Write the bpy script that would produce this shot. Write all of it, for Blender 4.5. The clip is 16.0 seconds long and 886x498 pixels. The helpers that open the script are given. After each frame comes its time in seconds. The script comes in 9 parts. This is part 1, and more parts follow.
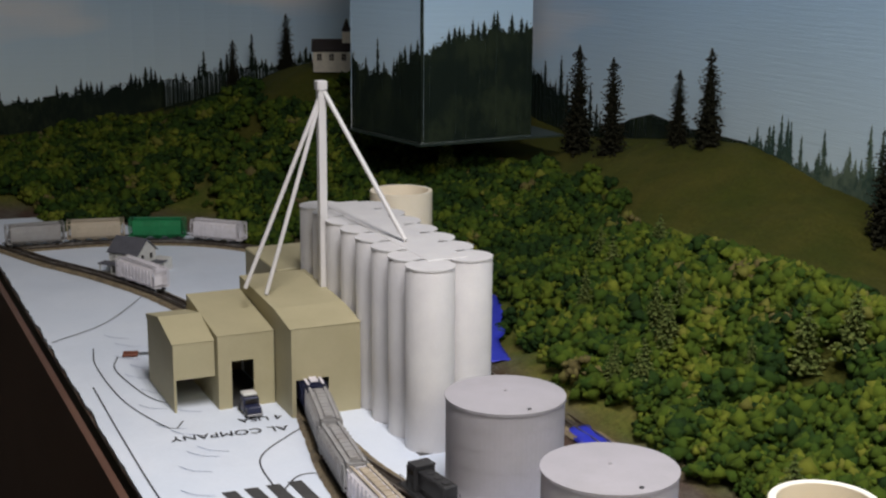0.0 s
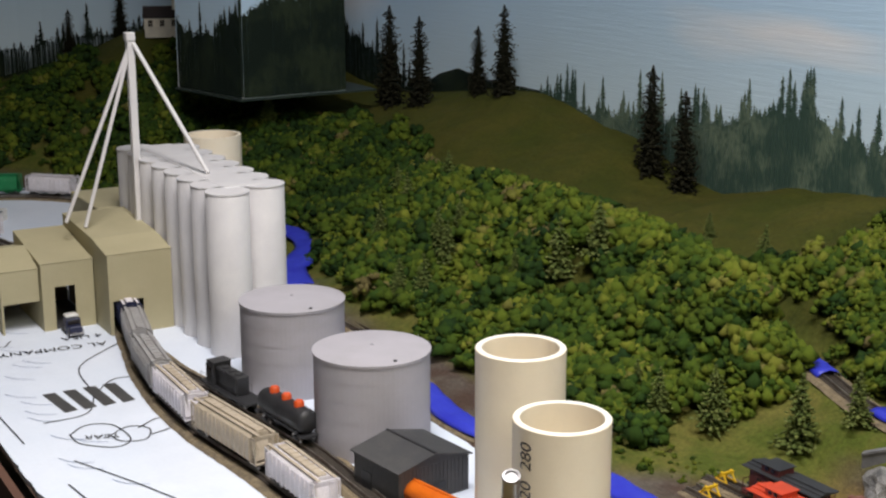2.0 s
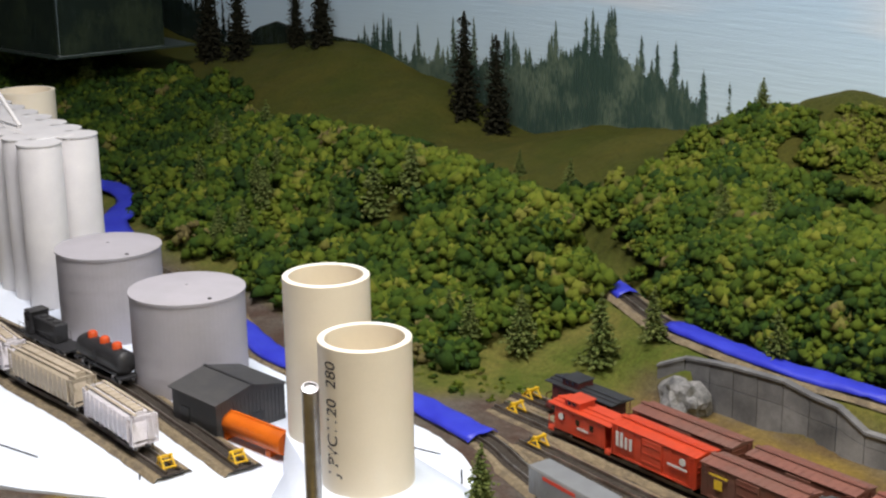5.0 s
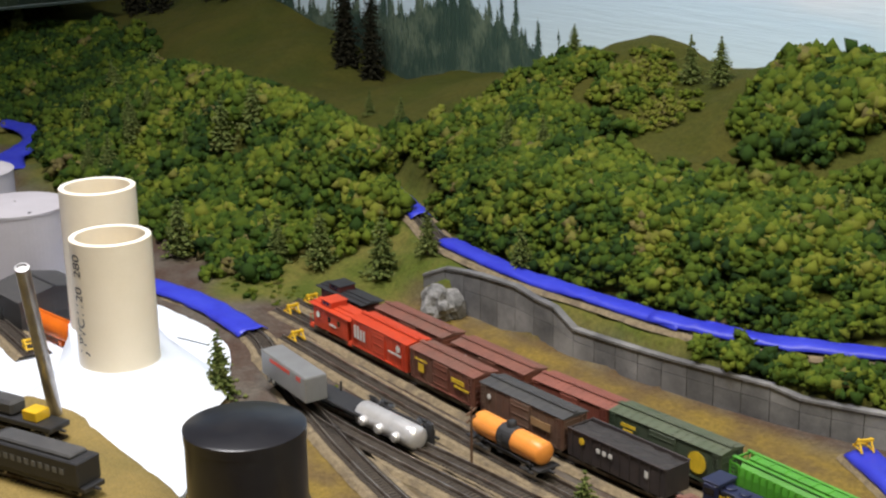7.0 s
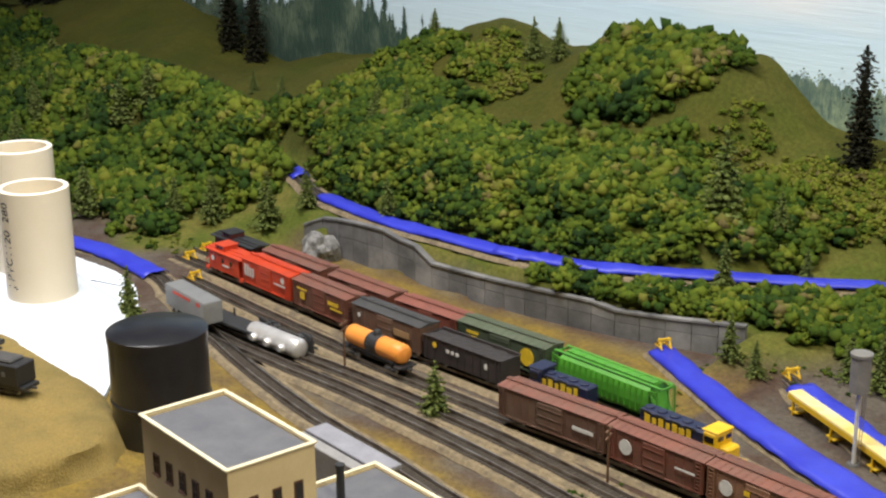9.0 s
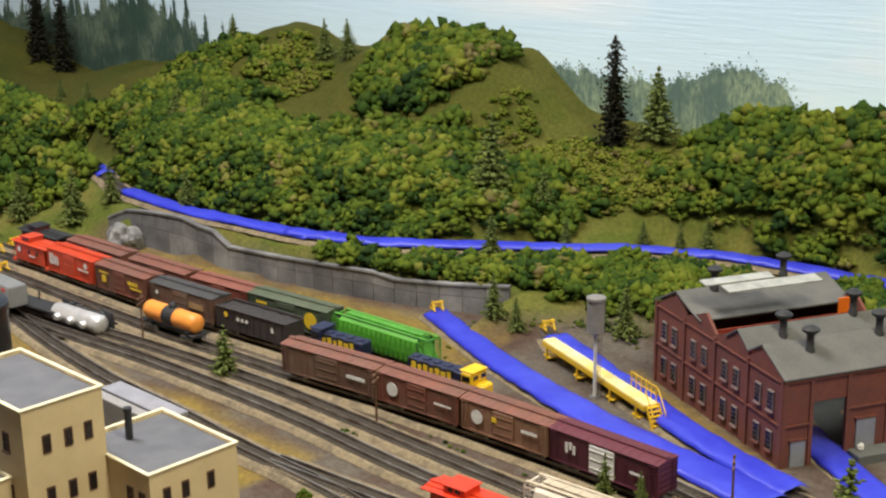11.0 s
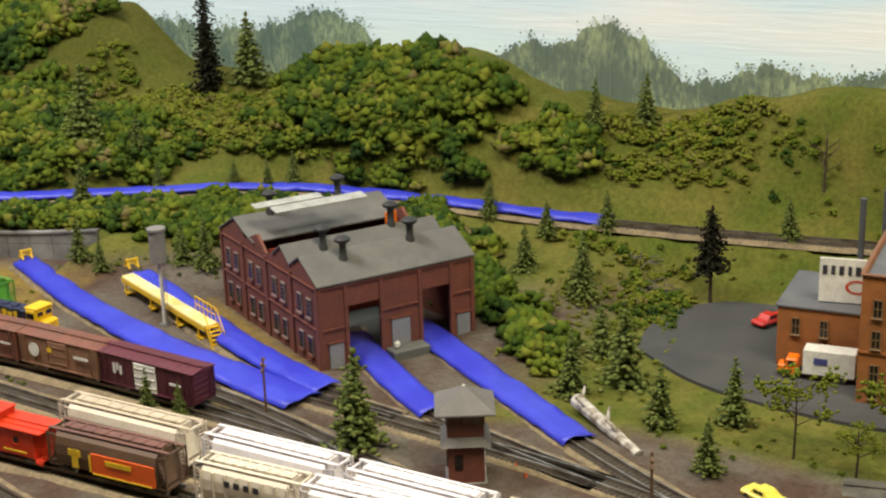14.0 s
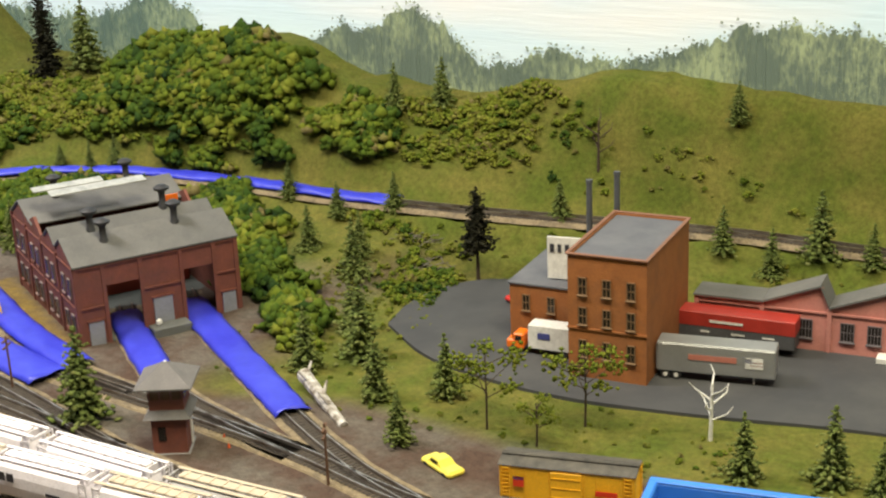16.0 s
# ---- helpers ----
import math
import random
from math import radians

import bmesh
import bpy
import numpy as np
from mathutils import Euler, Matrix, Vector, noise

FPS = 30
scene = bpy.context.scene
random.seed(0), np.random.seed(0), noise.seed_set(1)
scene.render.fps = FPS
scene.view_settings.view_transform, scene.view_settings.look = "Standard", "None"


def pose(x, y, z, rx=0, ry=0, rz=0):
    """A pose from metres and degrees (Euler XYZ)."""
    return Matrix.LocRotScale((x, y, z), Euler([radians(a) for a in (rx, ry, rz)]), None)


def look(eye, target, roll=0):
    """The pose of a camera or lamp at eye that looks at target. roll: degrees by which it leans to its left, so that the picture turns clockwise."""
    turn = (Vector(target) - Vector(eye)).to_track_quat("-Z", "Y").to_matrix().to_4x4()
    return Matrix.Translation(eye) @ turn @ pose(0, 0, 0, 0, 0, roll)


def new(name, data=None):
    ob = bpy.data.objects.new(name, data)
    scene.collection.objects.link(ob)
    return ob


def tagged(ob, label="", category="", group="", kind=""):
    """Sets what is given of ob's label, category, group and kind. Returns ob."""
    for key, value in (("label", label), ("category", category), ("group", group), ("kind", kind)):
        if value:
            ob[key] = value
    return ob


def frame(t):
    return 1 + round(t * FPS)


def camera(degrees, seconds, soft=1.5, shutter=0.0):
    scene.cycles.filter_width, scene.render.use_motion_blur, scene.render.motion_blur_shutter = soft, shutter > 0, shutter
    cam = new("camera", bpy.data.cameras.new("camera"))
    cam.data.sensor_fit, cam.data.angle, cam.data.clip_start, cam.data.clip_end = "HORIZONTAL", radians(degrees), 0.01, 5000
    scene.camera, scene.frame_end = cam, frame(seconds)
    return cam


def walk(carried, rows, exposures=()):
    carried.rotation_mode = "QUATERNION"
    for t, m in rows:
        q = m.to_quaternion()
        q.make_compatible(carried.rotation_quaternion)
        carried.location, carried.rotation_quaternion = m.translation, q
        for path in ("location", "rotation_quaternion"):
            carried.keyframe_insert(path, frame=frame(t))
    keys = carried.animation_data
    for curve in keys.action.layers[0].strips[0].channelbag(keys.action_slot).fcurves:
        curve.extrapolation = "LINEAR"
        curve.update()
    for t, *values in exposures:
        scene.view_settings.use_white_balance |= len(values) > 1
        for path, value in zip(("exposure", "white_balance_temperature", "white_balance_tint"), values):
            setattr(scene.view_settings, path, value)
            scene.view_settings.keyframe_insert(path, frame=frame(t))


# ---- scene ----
cam = camera(34.50, 16.0, soft=2.3)

PATH = [
    (0, (-0.4167, 0.0497, 0.4092), (-1.3030, 0.4523, 0.1801), 0.37),
    (0.5, (-0.3287, 0.0353, 0.4028), (-1.2027, 0.4637, 0.1734), 0.85),
    (1, (-0.2758, 0.0360, 0.4067), (-1.1409, 0.4851, 0.1832), -0.13),
    (1.5, (-0.2552, 0.0457, 0.3994), (-1.1080, 0.5123, 0.1646), -0.40),
    (2, (-0.2441, 0.0434, 0.3961), (-1.0873, 0.5236, 0.1544), -0.11),
    (2.5, (-0.2379, 0.0475, 0.3910), (-1.0743, 0.5369, 0.1442), -0.42),
    (3, (-0.2307, 0.0417, 0.3913), (-1.0580, 0.5423, 0.1363), -0.46),
    (5.5, (-0.1794, 0.0487, 0.3797), (-0.9517, 0.6265, 0.1155), -1.11),
    (6, (-0.1418, 0.0727, 0.3761), (-0.9137, 0.6529, 0.1162), -1.49),
    (6.5, (-0.0574, 0.1156, 0.3798), (-0.8297, 0.6866, 0.1014), -1.66),
    (7, (0.0340, 0.1341, 0.3821), (-0.7588, 0.6703, 0.0924), -0.97),
    (7.5, (0.0912, 0.1373, 0.3975), (-0.7126, 0.6555, 0.1051), -1.26),
    (8, (0.1164, 0.1121, 0.4015), (-0.6845, 0.6381, 0.1155), -0.99),
    (8.5, (0.1581, 0.0686, 0.4005), (-0.6174, 0.6309, 0.1135), -1.08),
    (9, (0.1952, 0.0344, 0.3958), (-0.5499, 0.6333, 0.1023), -0.64),
    (11.5, (0.3248, -0.0045, 0.3860), (-0.3354, 0.6918, 0.1044), -1.11),
    (12, (0.3411, 0.0008, 0.3770), (-0.3028, 0.7101, 0.0904), -1.33),
    (12.5, (0.3707, 0.0123, 0.3666), (-0.2466, 0.7398, 0.0673), -1.88),
    (13, (0.3979, 0.0132, 0.3610), (-0.1911, 0.7604, 0.0533), -2.03),
    (13.5, (0.4184, 0.0131, 0.3641), (-0.1448, 0.7784, 0.0524), -2.11),
    (14, (0.4480, 0.0331, 0.3685), (-0.0826, 0.8250, 0.0661), -1.90),
    (14.5, (0.4835, 0.0627, 0.3711), (-0.0344, 0.8624, 0.0672), -1.43),
    (15, (0.5287, 0.0805, 0.3756), (0.0016, 0.8708, 0.0633), -2.51),
    (15.5, (0.5818, 0.0966, 0.3771), (0.0453, 0.8791, 0.0611), -2.44),
    (16, (0.6219, 0.1028, 0.3786), (0.0852, 0.8839, 0.0594), -2.48),
]
EXPOSURES = [(0, -0.66, 6550, 12), (3, -0.47, 6600, 12), (6.5, -0.34, 6500, 12), (9, -0.20, 6650, 10), (12, -0.08, 6850, 10), (13.5, -0.26, 7350, 12), (14.5, 0.06, 6800, 8), (15, 0.08, 6900, 10), (16, 0.16, 7000, 10)]
walk(cam, [(t, look(eye, target, roll)) for t, eye, target, roll in PATH], EXPOSURES)

# ---- world and light ----
world = bpy.data.worlds.new("world")
scene.world = world
world.use_nodes = True
world.node_tree.nodes["Background"].inputs[0].default_value = (0.8, 0.9, 1.0, 1)
world.node_tree.nodes["Background"].inputs[1].default_value = 0.03


def tube_lamp(x, y, z, length, width, watts, colour):
    data = bpy.data.lights.new("ceiling_tube_light", "AREA")
    data.shape, data.size, data.size_y, data.energy, data.color = "RECTANGLE", length, width, watts, colour
    data.spread = radians(160)
    ob = new("ceiling_tube_light", data)
    ob.matrix_world = pose(x, y, z)
    return ob


tube_lamp(-0.74, 0.34, 1.28, 0.9, 0.25, 25, (1.0, 0.985, 0.99))
tube_lamp(0.66, 0.40, 1.28, 1.2, 0.25, 26, (1.0, 0.95, 0.74))

# ---- materials ----
MATS = {}


def node(nt, kind, **kw):
    n = nt.nodes.new(kind)
    for k, v in kw.items():
        n.inputs[k.replace("_", " ")].default_value = v
    return n


def mat(name, col, col2=None, scale=120.0, rough=0.6, metal=0.0, bump=0.3, fine=900.0, depth=0.0004, grain=0.25, rand=0.0, dirt=None, dirt_amount=0.0, coat=0.0):
    """A painted or raw surface: two tones in blotches, a fine grain, relief, and patches of dirt."""
    if name in MATS:
        return MATS[name]
    m = bpy.data.materials.new(name)
    m.use_nodes = True
    nt = m.node_tree
    b = nt.nodes["Principled BSDF"]
    co = nt.nodes.new("ShaderNodeTexCoord")
    big = node(nt, "ShaderNodeTexNoise", Scale=scale, Detail=5.0, Roughness=0.6)
    small = node(nt, "ShaderNodeTexNoise", Scale=fine, Detail=3.0)
    geo = nt.nodes.new("ShaderNodeNewGeometry")
    nt.links.new(geo.outputs["Position"], big.inputs["Vector"])
    nt.links.new(geo.outputs["Position"], small.inputs["Vector"])
    ramp = nt.nodes.new("ShaderNodeMapRange")
    ramp.inputs[1].default_value, ramp.inputs[2].default_value = 0.35, 0.65
    nt.links.new(big.outputs["Fac"], ramp.inputs[0])
    mix = nt.nodes.new("ShaderNodeMix")
    mix.data_type = "RGBA"
    mix.inputs[6].default_value = (*col, 1)
    mix.inputs[7].default_value = (*(col2 or [c * 0.8 for c in col]), 1)
    nt.links.new(ramp.outputs[0], mix.inputs[0])
    last = mix.outputs[2]
    if dirt:
        spots = node(nt, "ShaderNodeTexNoise", Scale=scale * 0.35, Detail=8.0, Roughness=0.7)
        nt.links.new(geo.outputs["Position"], spots.inputs["Vector"])
        cut = nt.nodes.new("ShaderNodeMapRange")
        cut.inputs[1].default_value, cut.inputs[2].default_value, cut.inputs[4].default_value = 0.48, 0.62, dirt_amount
        nt.links.new(spots.outputs["Fac"], cut.inputs[0])
        d = nt.nodes.new("ShaderNodeMix")
        d.data_type = "RGBA"
        nt.links.new(cut.outputs[0], d.inputs[0])
        nt.links.new(last, d.inputs[6])
        d.inputs[7].default_value = (*dirt, 1)
        last = d.outputs[2]
    g = nt.nodes.new("ShaderNodeMapRange")
    g.inputs[3].default_value, g.inputs[4].default_value = 1 - grain, 1 + grain
    nt.links.new(small.outputs["Fac"], g.inputs[0])
    hsv = nt.nodes.new("ShaderNodeHueSaturation")
    nt.links.new(g.outputs[0], hsv.inputs["Value"])
    nt.links.new(last, hsv.inputs["Color"])
    last = hsv.outputs[0]
    if rand:
        info = nt.nodes.new("ShaderNodeObjectInfo")
        r = nt.nodes.new("ShaderNodeMapRange")
        r.inputs[3].default_value, r.inputs[4].default_value = 1 - rand, 1 + rand
        nt.links.new(info.outputs["Random"], r.inputs[0])
        h2 = nt.nodes.new("ShaderNodeHueSaturation")
        nt.links.new(r.outputs[0], h2.inputs["Value"])
        nt.links.new(last, h2.inputs["Color"])
        last = h2.outputs[0]
    nt.links.new(last, b.inputs["Base Color"])
    b.inputs["Roughness"].default_value, b.inputs["Metallic"].default_value = rough, metal
    b.inputs["Coat Weight"].default_value = coat
    bp = nt.nodes.new("ShaderNodeBump")
    bp.inputs["Strength"].default_value, bp.inputs["Distance"].default_value = bump, depth
    nt.links.new(small.outputs["Fac"], bp.inputs["Height"])
    nt.links.new(bp.outputs[0], b.inputs["Normal"])
    MATS[name] = m
    return m


def leafy(name, tones, rough=0.95):
    """Foam foliage: one tone a clump from the attribute 'tint', with a light or dark crumb here and there."""
    m = bpy.data.materials.new(name)
    m.use_nodes = True
    nt = m.node_tree
    b = nt.nodes["Principled BSDF"]
    at = nt.nodes.new("ShaderNodeAttribute")
    at.attribute_name = "tint"
    cr = nt.nodes.new("ShaderNodeValToRGB")
    while len(cr.color_ramp.elements) < len(tones):
        cr.color_ramp.elements.new(0.5)
    for n, (e, c) in enumerate(zip(cr.color_ramp.elements, tones)):
        e.position, e.color = n / (len(tones) - 1), (*c, 1)
    geo = nt.nodes.new("ShaderNodeNewGeometry")
    v = nt.nodes.new("ShaderNodeMapRange")
    v.inputs[3].default_value, v.inputs[4].default_value = 0.84, 1.14
    nt.links.new(geo.outputs["Random Per Island"], v.inputs[0])
    hsv = nt.nodes.new("ShaderNodeHueSaturation")
    nt.links.new(at.outputs["Fac"], cr.inputs[0])
    nt.links.new(cr.outputs[0], hsv.inputs["Color"])
    nt.links.new(v.outputs[0], hsv.inputs["Value"])
    nt.links.new(hsv.outputs[0], b.inputs["Base Color"])
    b.inputs["Roughness"].default_value = rough
    b.inputs["Specular IOR Level"].default_value = 0.15
    nz = node(nt, "ShaderNodeTexNoise", Scale=1500.0)
    nt.links.new(geo.outputs["Position"], nz.inputs["Vector"])
    bp = nt.nodes.new("ShaderNodeBump")
    bp.inputs["Strength"].default_value, bp.inputs["Distance"].default_value = 0.5, 0.001
    nt.links.new(nz.outputs["Fac"], bp.inputs["Height"])
    nt.links.new(bp.outputs[0], b.inputs["Normal"])
    MATS[name] = m
    return m


WHITE = mat("white_plastic", (0.74, 0.72, 0.72), (0.68, 0.66, 0.67), 40, 0.45, bump=0.1, grain=0.05)
CREAM = mat("pvc_cream", (0.95, 0.85, 0.69), (0.92, 0.82, 0.65), 25, 0.35, bump=0.05, grain=0.03, dirt=(0.55, 0.47, 0.35), dirt_amount=0.12)
PVC_CUT = mat("pvc_cut", (0.92, 0.89, 0.80), (0.89, 0.85, 0.75), 60, 0.5, grain=0.06)
GREYPAINT = mat("grey_primer", (0.46, 0.435, 0.47), (0.42, 0.40, 0.43), 30, 0.7, bump=0.15, grain=0.06, dirt=(0.33, 0.31, 0.31), dirt_amount=0.3)
TANPAINT = mat("tan_paint", (0.45, 0.40, 0.25), (0.41, 0.365, 0.225), 25, 0.65, bump=0.15, grain=0.06, dirt=(0.36, 0.31, 0.2), dirt_amount=0.25)
BLACK = mat("black_plastic", (0.022, 0.022, 0.025), (0.03, 0.03, 0.032), 80, 0.5, bump=0.2)
BLACKGLOSS = mat("black_satin_paint", (0.012, 0.012, 0.016), (0.018, 0.018, 0.022), 60, 0.28, bump=0.08, grain=0.1, dirt=(0.04, 0.038, 0.035), dirt_amount=0.35)
DARKGREY = mat("dark_grey_plastic", (0.05, 0.05, 0.053), (0.065, 0.063, 0.063), 60, 0.6, dirt=(0.1, 0.095, 0.09), dirt_amount=0.35)
STEEL = mat("dull_steel", (0.38, 0.37, 0.37), (0.28, 0.27, 0.27), 70, 0.38, 0.9, grain=0.1)
RAILMETAL = mat("rail_metal", (0.46, 0.42, 0.38), (0.18, 0.14, 0.11), 60, 0.32, 0.8)
TIE = mat("tie_brown", (0.026, 0.020, 0.017), (0.045, 0.036, 0.030), 300, 0.85)
BALLAST = mat("ballast_tan", (0.21, 0.16, 0.095), (0.30, 0.235, 0.145), 260, 0.95, bump=1.0, fine=1400, depth=0.0012, grain=0.6, dirt=(0.09, 0.07, 0.055), dirt_amount=0.6)
OILY = mat("oil_stained_gravel", (0.060, 0.046, 0.034), (0.105, 0.082, 0.058), 160, 0.9, bump=1.0, fine=1400, depth=0.001, grain=0.6)
BLUE = mat("blue_plastic_sheet", (0.028, 0.035, 0.47), (0.04, 0.055, 0.56), 25, 0.42, bump=0.25, fine=120, depth=0.001, grain=0.1)
YELLOW = mat("yellow_plastic", (0.80, 0.50, 0.02), (0.72, 0.43, 0.015), 90, 0.45, grain=0.08)
ORANGE = mat("orange_plastic", (0.80, 0.17, 0.01), (0.72, 0.14, 0.01), 50, 0.4, grain=0.06)
BRICK = mat("brick_red", (0.185, 0.056, 0.037), (0.145, 0.045, 0.031), 140, 0.75, bump=0.5, fine=700, grain=0.25, dirt=(0.11, 0.045, 0.04), dirt_amount=0.5)
RUSTBRICK = mat("brick_orange", (0.30, 0.105, 0.028), (0.25, 0.085, 0.022), 120, 0.75, bump=0.5, fine=700, grain=0.2, dirt=(0.16, 0.07, 0.03), dirt_amount=0.4)
PINKBRICK = mat("brick_pink", (0.47, 0.19, 0.16), (0.42, 0.16, 0.135), 120, 0.75, grain=0.2, dirt=(0.3, 0.13, 0.11), dirt_amount=0.4)
ROOFGREY = mat("tar_roof_grey", (0.112, 0.110, 0.106), (0.090, 0.089, 0.087), 60, 0.85, grain=0.2, dirt=(0.16, 0.152, 0.138), dirt_amount=0.4)
ROOFBLUE = mat("roof_blue_grey", (0.085, 0.088, 0.104), (0.11, 0.112, 0.128), 50, 0.7, grain=0.1, dirt=(0.17, 0.17, 0.18), dirt_amount=0.3)
CONCRETE = mat("wall_concrete", (0.25, 0.245, 0.245), (0.09, 0.09, 0.095), 24, 0.85, grain=0.2, dirt=(0.08, 0.078, 0.08), dirt_amount=0.5, rand=0.18)
STUCCO = mat("cream_stucco", (0.66, 0.52, 0.31), (0.60, 0.47, 0.27), 60, 0.75, grain=0.06)
TRIMCREAM = mat("trim_cream", (0.80, 0.72, 0.50), None, 60, 0.6, grain=0.05)
FOAM = mat("white_foam_board", (0.76, 0.81, 0.90), (0.71, 0.77, 0.87), 12, 0.75, bump=0.25, fine=300, grain=0.04, dirt=(0.62, 0.66, 0.74), dirt_amount=0.3)
INK = mat("black_marker", (0.03, 0.03, 0.04), None, 50, 0.6)
FASCIA = mat("brown_fascia", (0.12, 0.06, 0.042), (0.145, 0.075, 0.052), 8, 0.5, grain=0.1)
REDPAINT = mat("bright_red_paint", (0.62, 0.042, 0.012), (0.55, 0.036, 0.012), 90, 0.4, grain=0.08)
WARMRED = mat("orange_red_paint", (0.60, 0.06, 0.018), (0.52, 0.05, 0.016), 90, 0.5, grain=0.1, dirt=(0.34, 0.06, 0.03), dirt_amount=0.35)
BOXBROWN = mat("freight_brown", (0.19, 0.062, 0.038), (0.155, 0.05, 0.032), 70, 0.65, dirt=(0.13, 0.085, 0.06), dirt_amount=0.5, rand=0.12)
TUSCAN = mat("freight_dull_brown", (0.15, 0.075, 0.05), (0.12, 0.062, 0.043), 70, 0.7, dirt=(0.16, 0.12, 0.085), dirt_amount=0.5, rand=0.1)
ROOFBROWN = mat("freight_roof_brown", (0.22, 0.085, 0.06), (0.17, 0.068, 0.05), 60, 0.7, dirt=(0.14, 0.09, 0.07), dirt_amount=0.45)
MAROON = mat("maroon_paint", (0.085, 0.016, 0.028), (0.07, 0.014, 0.024), 80, 0.5, grain=0.1)
DKGREEN = mat("freight_green", (0.06, 0.085, 0.05), (0.048, 0.07, 0.042), 70, 0.6, dirt=(0.09, 0.09, 0.065), dirt_amount=0.4)
LIME = mat("lime_green_paint", (0.08, 0.31, 0.03), (0.068, 0.26, 0.026), 70, 0.42, grain=0.08)
KELLY = mat("kelly_green_paint", (0.01, 0.22, 0.075), None, 70, 0.45)
HOPPERWHITE = mat("hopper_white", (0.76, 0.72, 0.76), (0.69, 0.655, 0.69), 80, 0.55, dirt=(0.4, 0.37, 0.35), dirt_amount=0.25)
HOPPERTAN = mat("hopper_tan", (0.50, 0.42, 0.32), (0.44, 0.37, 0.28), 80, 0.6, dirt=(0.3, 0.24, 0.18), dirt_amount=0.4)
HOPPERCREAM = mat("hopper_cream", (0.66, 0.59, 0.50), (0.60, 0.53, 0.44), 80, 0.6, dirt=(0.42, 0.35, 0.27), dirt_amount=0.3)
HOPPERGREY = mat("hopper_grey", (0.36, 0.35, 0.345), (0.31, 0.30, 0.30), 80, 0.6, dirt=(0.25, 0.22, 0.2), dirt_amount=0.4)
NAVY = mat("navy_paint", (0.012, 0.016, 0.05), (0.018, 0.022, 0.06), 80, 0.45)
SILVER = mat("silver_paint", (0.80, 0.79, 0.80), (0.66, 0.65, 0.66), 100, 0.3, 0.55, grain=0.08)
TRAILER = mat("trailer_aluminium", (0.33, 0.335, 0.34), (0.29, 0.29, 0.295), 60, 0.45, 0.5, grain=0.08)
BARK = mat("bark_brown", (0.06, 0.04, 0.025), None, 300, 0.9)
ROCK = mat("rock_grey", (0.35, 0.34, 0.33), (0.12, 0.12, 0.12), 120, 0.9, bump=1.0, depth=0.002, grain=0.4)
ASPHALT = mat("asphalt", (0.038, 0.039, 0.043), (0.05, 0.051, 0.054), 30, 0.85, grain=0.15, dirt=(0.09, 0.088, 0.082), dirt_amount=0.3)
WINDOWDARK = mat("window_dark", (0.02, 0.016, 0.014), None, 80, 0.25)
LIGHTPAINT = mat("lettering_white", (0.7, 0.69, 0.66), None, 200, 0.6)
LETTERYELLOW = mat("lettering_yellow", (0.78, 0.52, 0.03), None, 200, 0.55)
DOORGREY = mat("door_grey", (0.25, 0.26, 0.30), None, 100, 0.6)
ROOMWALL = mat("room_wall_paint", (0.33, 0.31, 0.28), None, 5, 0.8, grain=0.03)
ROOMFLOOR = mat("room_floor_grey", (0.2, 0.19, 0.18), None, 5, 0.7)
FOREST = leafy("foam_foliage", [(0.014, 0.034, 0.008), (0.029, 0.060, 0.008), (0.060, 0.093, 0.010), (0.098, 0.128, 0.013), (0.150, 0.163, 0.022), (0.13, 0.108, 0.042)])
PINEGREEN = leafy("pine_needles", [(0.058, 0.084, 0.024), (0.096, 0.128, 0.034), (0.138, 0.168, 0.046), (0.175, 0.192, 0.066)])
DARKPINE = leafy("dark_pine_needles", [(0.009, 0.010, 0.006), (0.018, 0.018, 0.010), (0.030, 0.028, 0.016)])


